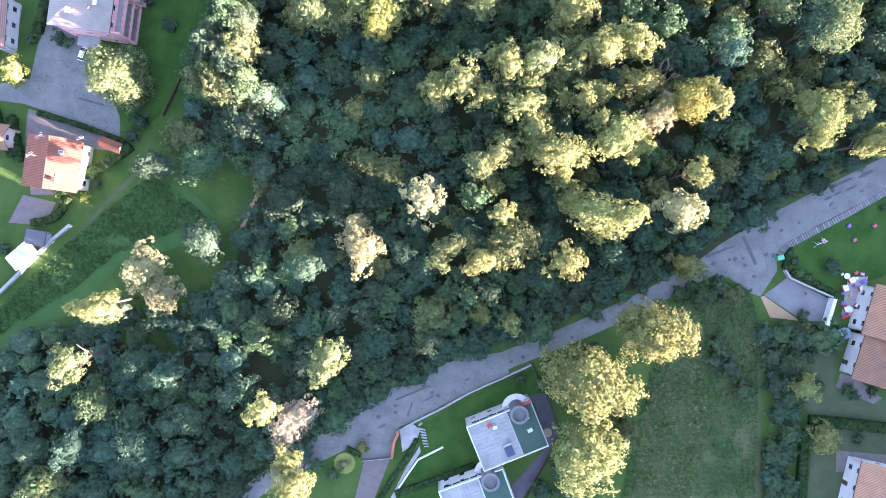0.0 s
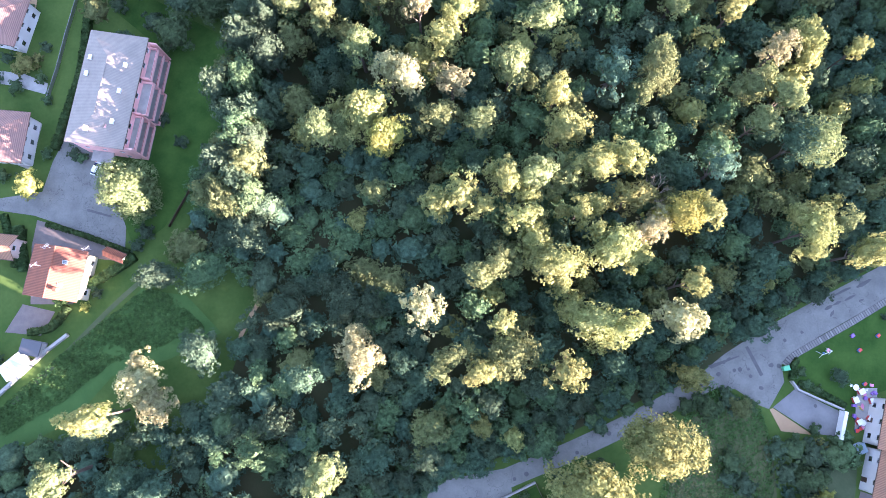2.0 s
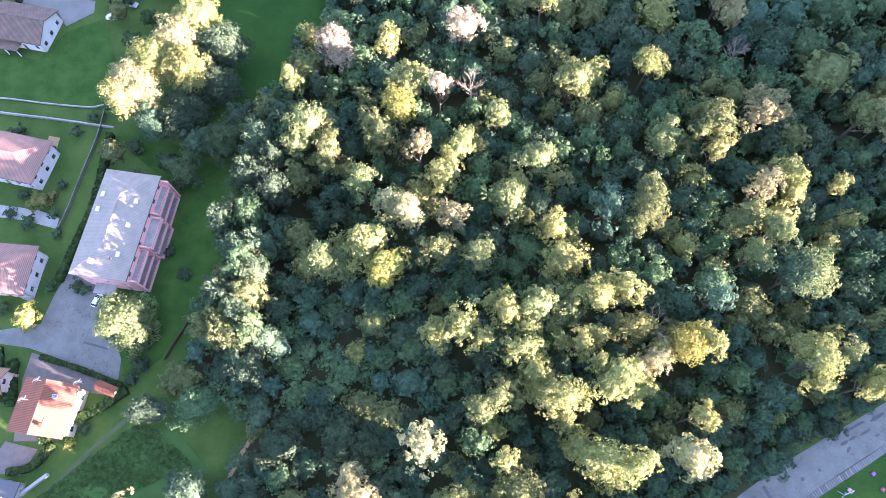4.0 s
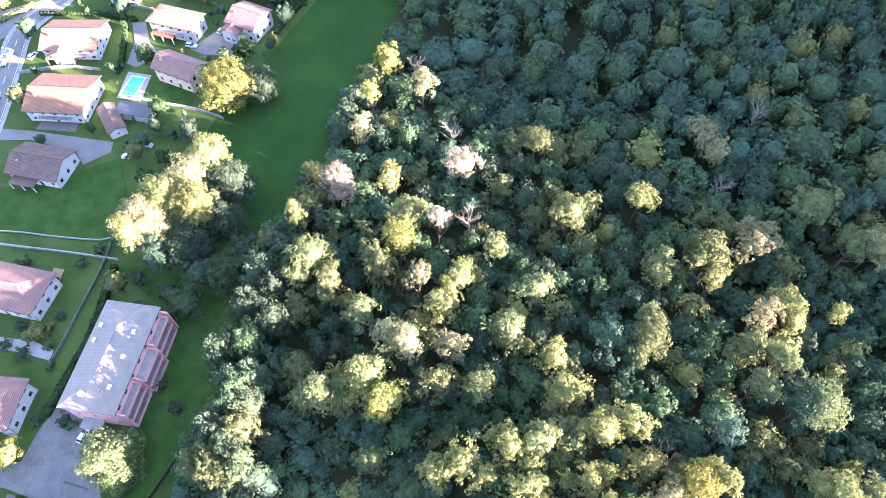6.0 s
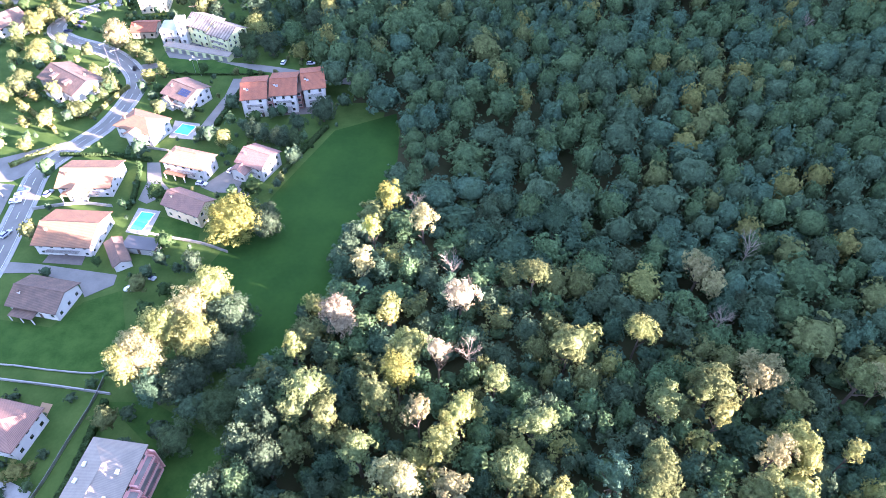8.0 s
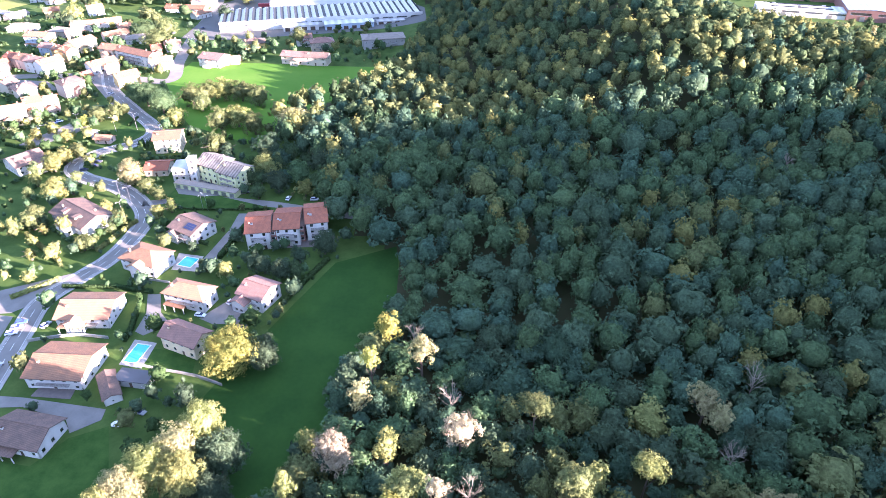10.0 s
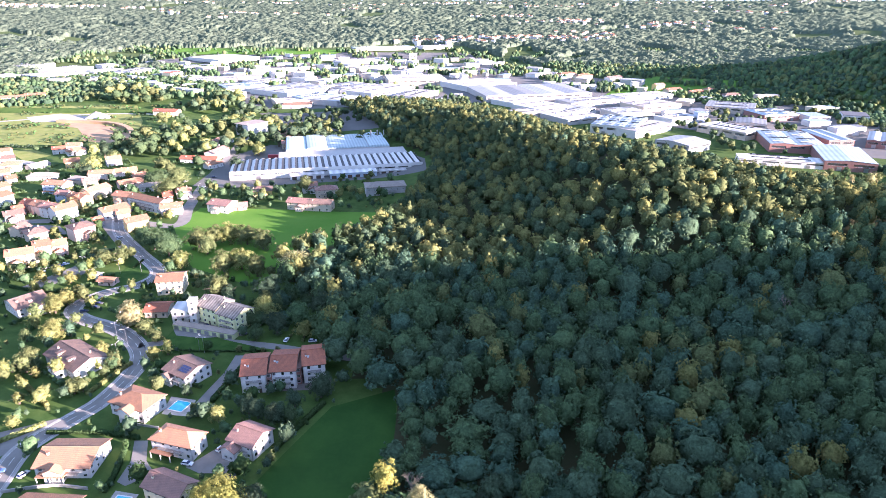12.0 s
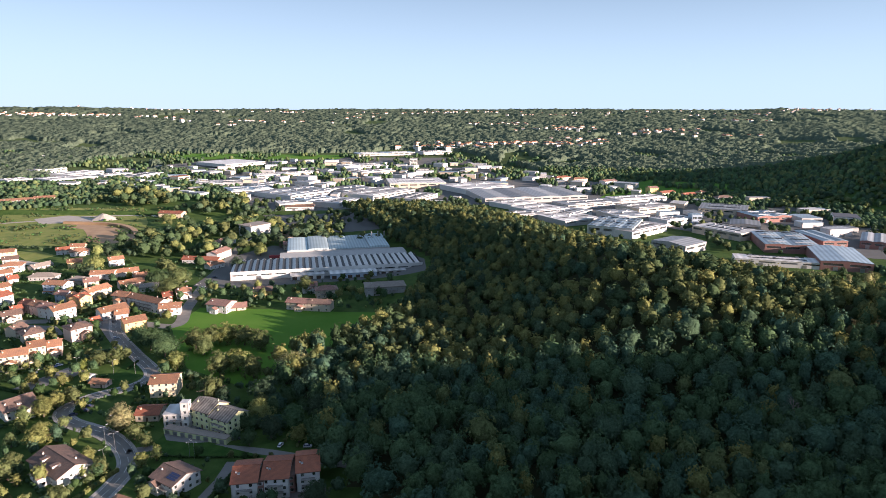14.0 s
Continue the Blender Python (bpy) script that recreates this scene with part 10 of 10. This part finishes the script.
tree(-179.2, 234.5, 4.1, "olive", "tall", 1, 10.0, "village trees")
tree(-187.0, 232.8, 3.6, "bright", "round", 1, 7.3, "village trees")
tree(-153.5, 278.9, 6.6, "pale", "tall", 1, 14.0, "village trees")
tree(-128.9, 244.2, 3.0, "bright", "tall", 1, 7.0, "village trees")
tree(-124.4, 249.6, 2.5, "bright", "spire", 0, 7.0, "village trees")
tree(-88.0, 283.4, 5.1, "bright", "round", 0, 9.9, "village trees")
tree(-122.3, 312.1, 4.0, "olive", "spire", 0, 13.0, "village trees")
tree(-177.6, 266.0, 3.2, "teal", "spire", 0, 9.0, "village trees")
tree(-176.0, 236.7, 3.4, "mid", "small", 0, 7.0, "village trees")
tree(-149.8, 218.5, 3.7, "olive", "small", 0, 7.4, "village trees")
tree(-143.1, 237.9, 3.4, "mid", "small", 0, 7.0, "village trees")
tree(-168.1, 211.6, 2.2, "bright", "spire", 0, 6.0, "village trees")
tree(-103.7, 217.7, 2.7, "dark", "small", 0, 5.8, "village trees")
tree(-58.4, 209.9, 3.5, "dark", "round", 0, 8.0, "village trees")
tree(-100.6, 276.2, 4.4, "mid", "round", 1, 8.7, "village trees")
# the thicket between the pale green block and the wood
thick = random.Random(5)
for i in range(26):
    x, y = thick.uniform(-93, -58), thick.uniform(259, 312)
    if x + 0.9 * (y - 259) * 0.4 < -88 or not TAKEN.free(x, y, 4.0):
        continue
    tree(x, y, thick.uniform(3.2, 5.0), thick.choice(("olive", "mid", "bright", "teal", "mid")), "round", i % 3, thick.uniform(6.5, 10), "village trees")
# bare dead trees in the wood
dead_tree(2.2, 127.5, 17)
dead_tree(-9.7, 156.6, 15)
dead_tree(6.6, 97.3, 14)
dead_tree(92.6, 134.6, 18)
dead_tree(76.9, 108.4, 15)
dead_tree(25.2, 36.3, 22)
dead_tree(45.9, 32.9, 22)
dead_tree(159.4, 266.6, 17)

# ---- smaller halls scattered between the works ----
spot = random.Random(21)
count = 0
while count < 120:
    y = spot.uniform(700, 1750)
    x = spot.uniform(-0.7, 0.68) * y
    if not inside(x, y, [(-330, 1020), (-60, 980), (120, 1000), (420, 640), (560, 590), (640, 700), (560, 900), (420, 1150), (200, 1500), (60, 1800), (-560, 1800), (-900, 1400), (-700, 1150)]):
        continue
    w, d = spot.uniform(10, 44), spot.uniform(9, 30)
    if any(abs(x - f[0]) + abs(y - f[1]) < (f[2] + f[3] + w * 0.6 + d * 0.4) * 0.8 for f in FOOT):
        continue
    wall, sheet = spot.choice(("white", "white", "grey", "beige")), spot.choice(("pale", "metal", "pale", "bluesheet"))
    works(x, y, w, d, spot.choice((5, 12, -8, -30, 60)), spot.uniform(5, 10), wall, sheet, 0, 1, False, 1, wall + " small hall with a flat sheet roof between larger works")
    count += 1

# ---- the wood ----
KINDS = (["mid"] * 6 + ["dark"] * 5 + ["teal"] * 5 + ["olive"] * 3 + ["bright"])
BACK = ["mid"] * 9 + ["dark"] * 6 + ["teal"] * 6 + ["olive", "bright"]
TINT = {"mid": "green", "dark": "dark green", "teal": "blue-green", "olive": "olive", "bright": "light green", "pale": "pale", "yellow": "yellow-green", "hedge": "dark green"}
near, masses = [], {}
LANE_LINE = ribbon_points(LANE)
WOOD_EDGE = ribbon_points([(-20, 480), (-30, 440), (-55, 400), (-75, 385), (-97, 352), (-85, 318), (-57, 280), (-57, 258), (-40, 226)])


def edge_near(x, y):
    return min((p.x - x) ** 2 + (p.y - y) ** 2 for p in WOOD_EDGE) < 500


fill = random.Random(11)
for i in range(34000):
    x, y = fill.uniform(-112, 330), fill.uniform(-100, 330)
    if not inside(x, y, WOOD) or (y < 0 and x > 112) or x > 115 + 0.75 * max(0, y):
        continue
    r = fill.uniform(2.8, 5.4) if y < 100 else fill.choice((4.2, 5.2, 5.8, 6.4, 7.2, 9.0)) * fill.uniform(0.9, 1.1)
    edge = min((p.x - x) ** 2 + (p.y - y) ** 2 for p in LANE_LINE) ** 0.5 if y < 30 else 99
    if edge < 6 or 90 < y < 225 and not inside(x - r * 0.9, y, WOOD):
        continue
    if edge < 14:
        r = min(r, 2.6)
    if TAKEN.free(x, y, r * (1.12 if y < 100 else 1.2)):
        TAKEN.take(x, y, r * (1.12 if y < 100 else 1.2))
        # leaf kinds run darker at the left and below, adding shade by colour
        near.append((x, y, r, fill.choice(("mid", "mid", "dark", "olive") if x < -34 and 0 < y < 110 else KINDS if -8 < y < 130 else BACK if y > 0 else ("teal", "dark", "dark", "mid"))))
near.sort(key=lambda q: math.hypot(q[0], q[1] - 45))
for i, (x, y, r, leaf) in enumerate(near):
    by_lane = y < 30 and min((p.x - x) ** 2 + (p.y - y) ** 2 for p in LANE_LINE) < 200
    tall = fill.uniform(4.5, 7.5) if by_lane else fill.uniform(10, 14) + (r - 3.5) * 0.8 + (fill.uniform(1, 5) if y > 150 else 0) + (1 if -52 < x < -36 and 40 < y < 110 else 0) - (7.5 if -36 < x < -4 and 8 < y < 40 else 5.0 if x < 6 and y < 40 else 2.0 if x < 6 and y < 60 else 0)
    if y > 225 and edge_near(x, y):
        tall = fill.uniform(15, 19)
    if x < 25 and 95 < y < 200:
        tall = min(tall, fill.uniform(10.5, 13))
    masses.setdefault((leaf, i < 480), []).append((x, y, r, tall))
for (leaf, close), spots in masses.items():
    tree_mass("woodland", spots, leaf, "dense broadleaf wood on the slope, " + TINT[leaf], 0.28 if close else 0.13, ("round", "wide", "loose", "tall") if close else ("round", "wide", "round", "wide"))
bay = {}
for x, y in ((-73, -20), (-68.5, -21.9), (-63.3, -20.5), (-58.2, -21.8), (-53.7, -19.1), (-62, -25), (-71, -25.1), (-77.5, -24.5), (-55.6, -25.6), (-50.5, -23), (-49.2, -17.8), (-56.2, -16.4), (-82.6, -23.3), (-66, -17.5), (-76, -18.5), (-48, -12)):
    r = fill.uniform(2.6, 4.2)
    bay.setdefault(fill.choice(("dark", "mid", "teal", "dark")), []).append((x, y, r, r * fill.uniform(1.3, 1.8)))
for leaf, spots in bay.items():
    tree_mass("thicket", spots, leaf, "young trees and scrub at the foot of the meadow, " + TINT[leaf], 0.28)
fringe = {}
for k in range(len(LANE_LINE) - 1):
    p, d = LANE_LINE[k], (LANE_LINE[k + 1] - LANE_LINE[k]).normalized()
    for i in range(5):
        o = fill.uniform(6.6 if p.x > 58 else 2.9 if p.x > 14 else 5.8, 9.0)
        x, y = p.x - d.y * o + d.x * fill.uniform(0, 4), p.y + d.x * o + d.y * fill.uniform(0, 4)
        if x < 125:
            fringe.setdefault(fill.choice(("mid", "teal", "dark")), []).append((x, y, fill.uniform(1.1, 2.3), fill.uniform(1.4, 3.6)))
for leaf, spots in fringe.items():
    tree_mass("lane_fringe", spots, leaf, "shrubs and brambles leaning over the lane, " + TINT[leaf], 0.09, ("round", "small"))
for leaf in sorted({q[4] for q in CROWNS}):
    tree_mass("woodland", [q[:4] for q in CROWNS if q[4] == leaf], leaf, "side crowns of the tallest trees, " + TINT.get(leaf, leaf), 0.55, ("round", "loose"), True)
low = {}
for j in range(-100, 300, 8):
    for i in range(-112, 300, 8):
        x, y = i + fill.uniform(-2, 2), j + fill.uniform(-2, 2)
        if y < 170 and inside(x, y, WOOD) and x < 115 + 0.75 * max(0, y) and not (y < 0 and x > 112):
            low.setdefault((fill.choice(("dark", "teal", "mid")), min((p.x - x) ** 2 + (p.y - y) ** 2 for p in LANE_LINE) < 700), []).append((x, y, fill.uniform(3.2, 4.8), fill.uniform(4, 8)))
for (leaf, close), spots in low.items():
    tree_mass("undergrowth", spots, leaf, "dense undergrowth of young trees and shrubs, " + TINT[leaf], 0.4 if close else 0.03, ("round", "small"))
masses = {}
for i in range(34000):
    x, y = fill.uniform(-150, 560), fill.uniform(230, 960)
    if not inside(x, y, WOOD) or y < 330 and x < 330 or x > 0.85 * y + 60:
        continue
    r = fill.uniform(4.2, 7.0)
    if TAKEN.free(x, y, r * 1.2):
        TAKEN.take(x, y, r * 1.2)
        # many olive and bright kinds, so the leaf colour helps the ridge look sunlit
        masses.setdefault(fill.choice(["mid"] * 6 + ["olive"] * 7 + ["bright"] * 5 + ["dark"] * 3 + ["teal"] * 2), []).append((x, y, r, fill.uniform(14, 19) if x < 20 and edge_near(x, y) else fill.uniform(11, 17)))
for leaf, spots in masses.items():
    tree_mass("woodland", spots, leaf, "wooded ridge of close broadleaf crowns, " + TINT[leaf], 0.055, ("round", "wide", "round"))

# ---- gardens and hedgerows of the village ----
green = {}
for i in range(6500):
    x, y = fill.uniform(-330, -40), fill.uniform(70, 560)
    if x < -0.72 * y - 30 or inside(x, y, WOOD) or occupied(x, y, 0.5):
        continue
    k = noise.noise((x / 40, y / 40, 5.0))
    if fill.random() > (0.8 if x > -150 and y < 320 else 0.55) + k * 0.9:
        continue
    r = fill.choice((0.9, 1.2, 1.5, 2.0, 2.8, 3.8))
    if TAKEN.free(x, y, r * 1.25):
        TAKEN.take(x, y, r * 1.3)
        green.setdefault(fill.choice(("dark", "hedge", "mid", "dark", "olive") if x > -140 and y < 320 else ("mid", "olive", "bright", "dark", "mid", "hedge")), []).append((x, y, r, r * fill.uniform(2.0, 2.6) + 0.6))
for leaf, spots in green.items():
    tree_mass("garden_greenery", spots, leaf, "garden shrubs and small trees of the village, " + TINT[leaf], 0.05, ("round", "small", "wide"))
plots = []
for cx, cy, fw, fd, a in list(FOOT):
    if not (-430 < cx < -135 and 200 < cy < 640) or fw < 5:
        continue
    m = fill.uniform(2.5, 5.0)
    corners = [(-fw - m, -fd - m), (fw + m, -fd - m), (fw + m, fd + m), (-fw - m, fd + m)]
    for side in fill.sample(range(4), 3):
        (ax, ay), (bx, by) = corners[side], corners[(side + 1) % 4]
        n = int(math.hypot(bx - ax, by - ay) / 2.1)
        for i in range(n):
            u, v = ax + (bx - ax) * i / n, ay + (by - ay) * i / n
            x, y = cx + u * math.cos(a) - v * math.sin(a) + fill.uniform(-0.4, 0.4), cy + u * math.sin(a) + v * math.cos(a) + fill.uniform(-0.4, 0.4)
            if not occupied(x, y, 0.2) and fill.random() < 0.9:
                plots.append((x, y, fill.uniform(1.1, 1.8), fill.uniform(1.5, 3.4)))
for leaf, k in (("hedge", 0), ("mid", 1)):
    tree_mass("garden_hedges", plots[k::2], leaf, "garden hedges between the village houses, " + TINT[leaf], 0.025, ("round", "small"))
edge = {}
for x, y, r, tall, leaf in ((-345, 619, 6.5, 19, "bright"), (-334, 644, 6.0, 17, "mid"), (-258, 566, 8.5, 17, "olive"), (-244, 553, 7.0, 15, "olive"), (-283, 686, 7.0, 16, "bright"), (-300, 722, 8.0, 17, "mid"), (-341, 577, 4.5, 8, "mid"), (-362, 566, 4.0, 7, "dark"), (-424, 652, 4.0, 8, "mid"), (-366, 676, 4.5, 9, "dark"),
                           (-405, 672, 4.5, 8, "mid"), (-460, 612, 5.0, 10, "mid"), (-434, 600, 4.0, 8, "bright"), (-374, 612, 3.6, 7, "mid"), (-330, 560, 4.0, 8, "mid"), (-300, 640, 5.5, 12, "mid"), (-318, 660, 5.0, 13, "dark"), (-270, 640, 6.0, 14, "bright")):
    edge.setdefault(leaf, []).append((x, y, r, tall))
for k in range(46):
    edge.setdefault(fill.choice(("dark", "mid")), []).append((-484 + 3.1 * k + fill.uniform(-1, 1), 676 - 0.35 * k + fill.uniform(-2, 2), fill.uniform(1.8, 3.2), fill.uniform(2.5, 5)))
for leaf, spots in edge.items():
    tree_mass("village_trees", spots, leaf, "garden trees at the upper end of the village, " + TINT[leaf], 0.12)
OPEN_SLOPE = [(-660, 923), (-447, 940), (-405, 935), (-380, 850), (-344, 692), (-500, 676), (-580, 780)]
green = {}
for i in range(16000):
    x, y = fill.uniform(-900, -120), fill.uniform(470, 1250)
    if x < -0.74 * y - 30 or inside(x, y, WOOD) or occupied(x, y, 1.0) or inside(x, y, OPEN_SLOPE) or x < -0.52 * y:
        continue
    if noise.noise((x / 70, y / 90, 1.0)) < (0.02 if y > 640 else 0.12):
        continue
    r = fill.choice((3.6, 4.6, 6.0, 7.5, 9.0))
    if TAKEN.free(x, y, r * 1.15):
        TAKEN.take(x, y, r * 1.15)
        green.setdefault(fill.choice(("mid", "bright", "mid", "olive", "mid", "bright", "dark")), []).append((x, y, r, r * fill.uniform(1.5, 2.1) + 2))
for leaf, spots in green.items():
    tree_mass("hedgerow", spots, leaf, "hedgerows and copses above the village, " + TINT[leaf], 0.03)

slope = {}
for i in range(3600):
    x, y = fill.uniform(-640, -350), fill.uniform(690, 935)
    if inside(x, y, OPEN_SLOPE) and noise.noise((x / 30, y / 30, 6.0)) > fill.uniform(-0.1, 0.5) and not inside(x, y, [(-470, 820), (-445, 812), (-360, 724), (-370, 705), (-430, 745), (-470, 790)]) and not inside(x, y, [(-570, 860), (-532, 895), (-440, 880), (-470, 835), (-530, 815)]):
        r = fill.uniform(0.8, 2.4)
        slope.setdefault(fill.choice(("mid", "olive", "weed")), []).append((x, y, r, r * 1.5))
for leaf, spots in slope.items():
    tree_mass("slope_shrubs", spots, leaf, "low shrubs and tall weeds on the open slope", 0.03, ("round", "small"))

# trees between the works
green = {}
for i in range(14000):
    y = fill.uniform(620, 1900)
    x = fill.uniform(-0.72, 0.72) * y
    k = noise.noise((x / 60, y / 110, 7.0))
    if k < -0.02 or inside(x, y, WOOD) or (x < -230 and y < 960 and (x < -0.46 * y or inside(x, y, OPEN_SLOPE))) or inside(x, y, [(-215, 520), (-10, 550), (-14, 610), (-50, 675), (-190, 695), (-215, 650)]) or any(abs(x - f[0]) + abs(y - f[1]) < f[2] + f[3] for f in FOOT):
        continue
    r = fill.uniform(3.0, 6.0)
    if TAKEN.free(x, y, r * 1.3):
        TAKEN.take(x, y, r * 1.3)
        green.setdefault(fill.choice(("mid", "olive", "dark", "mid")), []).append((x, y, land(x, y) - 0.5, r, r * 1.7 + 3))
for leaf, spots in green.items():
    tree_mass("valley_trees", [(x, y, r, t) for x, y, z, r, t in spots if y < 1000], leaf, "leafy trees between the nearer works, " + TINT[leaf], 0.02, ("round", "tall", "small"))
for leaf, spots in green.items():
    domes("valley_trees", [q for q in spots if q[1] >= 1000], leaf, "rows of trees between the works, " + TINT[leaf])

# ---- far woods ----
CLEAR = [[(-480, 560), (-420, 900), (-300, 1000), (-900, 1900), (60, 2000), (260, 1500), (420, 900), (620, 720), (560, 520), (180, 660), (100, 830), (-80, 960), (-200, 720), (-250, 440)]]


CLEAR.append([(263, 1066), (344, 1241), (437, 1341), (552, 1199), (526, 1119), (403, 1081)])


def wooded(x, y):
    return noise.noise((x / 240, y / 330, 3.1)) + 0.5 * noise.noise((x / 90, y / 120, 8.0)) > -0.3


far = {}
for i in range(60000):
    d = 1 / fill.uniform(1 / 1750, 1 / 430)
    a = radians(fill.uniform(-39, 39))
    x, y = d * math.sin(a), d * math.cos(a)
    if inside(x, y, WOOD) or any(inside(x, y, c) for c in CLEAR) or (d < 1100 and x < 100):
        continue
    if not wooded(x, y) and not (x > 600 and y < 1600):
        continue
    r = fill.uniform(3.4, 5.5)
    if TAKEN.free(x, y, r * 1.0):
        TAKEN.take(x, y, r * 1.0)
        far.setdefault(fill.choice(("mid", "dark", "mid", "olive", "teal")), []).append((x, y, land(x, y) - 1, r, r * 1.0 + 4))
for leaf, spots in far.items():
    domes("far_woodland", spots, leaf, "distant broadleaf woods covering the plain, " + TINT[leaf])

# the closed canopy of the woods on the far plain, haze mixed into its leaf colour
g = np.random.default_rng(3)
cols, rws = 640, 200
ang = np.radians(np.linspace(-38, 38, cols))
rad = 1 / np.linspace(1 / 1560, 1 / 4880, rws)
cv, keep = np.zeros((rws, cols, 3)), np.zeros((rws, cols), bool)
for j in range(rws):
    jit = g.uniform(-0.45, 0.45, cols) * (rad[min(j + 1, rws - 1)] - rad[j])
    for i in range(cols):
        d = rad[j] + jit[i]
        x, y = d * math.sin(ang[i]), d * math.cos(ang[i])
        w = wooded(x, y) and not inside(x, y, CLEAR[0])
        keep[j, i] = w
        lump = max(0.0, noise.noise((x / 19, y / 34, 4.0)) + 0.35) * 6 + 4 * (noise.noise((x / 70, y / 120, 2.0)) + 0.5)
        cv[j, i] = (x, y, land(x, y) + ((4 + lump + g.uniform(0, 6.5)) * min(1, j / 14) - 1.5 if w else -1.5))
q = np.arange(rws * cols).reshape(rws, cols)
ok = keep[:-1, :-1] | keep[1:, :-1] | keep[:-1, 1:] | keep[1:, 1:]
A, B, C, D = q[:-1, :-1][ok], q[:-1, 1:][ok], q[1:, 1:][ok], q[1:, :-1][ok]
cf = np.concatenate([np.stack([A, B, C], 1), np.stack([A, C, D], 1)])
tagged(new("far_canopy", np_mesh("far_canopy", cv.reshape(-1, 3), cf, LEAVES["far"])), "closed canopy of the woods on the far plain, its leaf colour paled as by haze", "woodland", kind="stuff")

# ---- distant settlements ----
walls_, roofs_ = Shell(), Shell()
# bearing (x over y), distance, houses, spread across and along
TOWNS = [(-0.66, 3400, 30, 130, 60), (-0.6, 3450, 34, 130, 60), (-0.52, 3500, 14, 90, 40), (-0.46, 3500, 8, 90, 50), (-0.38, 3250, 6, 70, 40), (-0.27, 3150, 14, 90, 40), (-0.34, 2850, 3, 40, 20),
         (-0.08, 4100, 12, 160, 60), (-0.13, 3650, 6, 90, 40), (0.02, 4350, 22, 160, 60), (0.08, 3150, 16, 120, 40), (0.19, 2800, 34, 70, 60), (0.32, 2550, 16, 80, 50), (0.35, 2620, 12, 60, 40),
         (0.23, 2230, 12, 60, 30), (0.05, 2090, 26, 90, 34), (0.13, 2120, 26, 70, 34), (0.2, 2100, 16, 60, 30), (0.45, 3200, 12, 130, 60), (0.47, 3700, 14, 200, 60), (0.58, 3900, 14, 200, 60), (0.62, 4200, 18, 240, 60),
         (0.28, 4200, 16, 240, 60), (0.16, 3900, 12, 160, 50), (-0.3, 4200, 16, 260, 60), (-0.45, 4300, 14, 200, 60), (0.44, 2350, 8, 60, 30), (-0.01, 2050, 12, 50, 30)]
for q, d, many, across, along in TOWNS:
    for i in range(many):
        x, y = q * d + fill.gauss(0, across), d + fill.gauss(0, along)
        w, l, h, a = fill.uniform(5, 9), fill.uniform(5, 8), fill.uniform(5, 10), fill.uniform(0, 3)
        z = land(x, y) + 6
        walls_.box(-w, -l, -6, w, l, h, a, (x, y, z))
        roofs_.box(-w - 0.5, -l - 0.5, h + 0.05, w + 0.5, l + 0.5, h + 1.2, a, (x, y, z))
        roofs_.box(-w * 0.6, -l * 0.4, h + 1.2, w * 0.6, l * 0.4, h + 2.4, a, (x, y, z))
for nm, sh, m, lab in (("far_town_wall", walls_, WALLS["white"], "pale house fronts of distant towns"), ("far_town_roof", roofs_, ROOFS["orange"], "orange roofs of distant towns")):
    tagged(part(nm, sh, m), lab, "distant town", kind="stuff")


# ---- grasses ----
def tufts(name, ring, n, size, leaf, label):
    """Uneven grass and weeds over an area."""
    xs, ys = [p[0] for p in ring], [p[1] for p in ring]
    out = []
    while len(out) < n:
        x, y = fill.uniform(min(xs), max(xs)), fill.uniform(min(ys), max(ys))
        if inside(x, y, ring) and noise.noise((x / 5, y / 5, 2.0)) > fill.uniform(-0.7, 0.5):
            out.append((x, y, land(x, y)))
    c = np.array(out)
    g = np.random.default_rng(n)
    s = size * g.uniform(0.5, 1.5, n)
    V, F = [], []
    for k in range(4):
        a = g.uniform(0, 6.28, n)
        o = np.stack([np.cos(a), np.sin(a), 0 * a], 1)
        p = np.stack([-np.sin(a), np.cos(a), 0 * a], 1)
        tip = c + o * (s * 0.9)[:, None] + np.array([0, 0, 1.0]) * (s * g.uniform(0.4, 1.1, n))[:, None]
        V.append(np.stack([c - p * (s * 0.45)[:, None], c + p * (s * 0.45)[:, None], tip], 1))
    V = np.concatenate(V).reshape(-1, 3)
    tagged(new(name, np_mesh(name, V, np.arange(len(V)).reshape(-1, 3), LEAVES[leaf])), label, "grass", kind="stuff")


tufts("weeds", [(-70.1, 12.3), (-64.9, 11.2), (-58.6, 6.1), (-55.8, 3.2), (-63.2, 0.6), (-67.3, -2.1), (-77, -5), (-87.4, -13.8), (-97.9, -20.2), (-108, -27), (-115, -30), (-115, -25), (-104.8, -18.5), (-89.7, -4), (-81.6, 3), (-74.7, 8.8)], 8000, 0.4, "weed", "tall green weeds on the slope")
tufts("long_grass", [(61, -7), (73, -13), (75, -21), (75, -62), (43, -62), (49, -34), (55, -17)], 15000, 0.3, "weed", "long uncut meadow grass")
tufts("long_grass", [(50, -31), (56, -22), (60, -23), (62, -30), (64, -44), (60, -62), (45, -62)], 2600, 0.3, "pale", "dry patches of long meadow grass")
tufts("verge_weeds", [(-45, -60), (-26, -47), (0, -30), (24, -19), (42, -11), (57, -5), (72, 4), (104, 21), (104, 25), (70, 9), (40, -6), (20, -14), (-2, -24), (-20, -38), (-48, -56)], 2600, 0.5, "mid", "weeds along the edge of the lane")
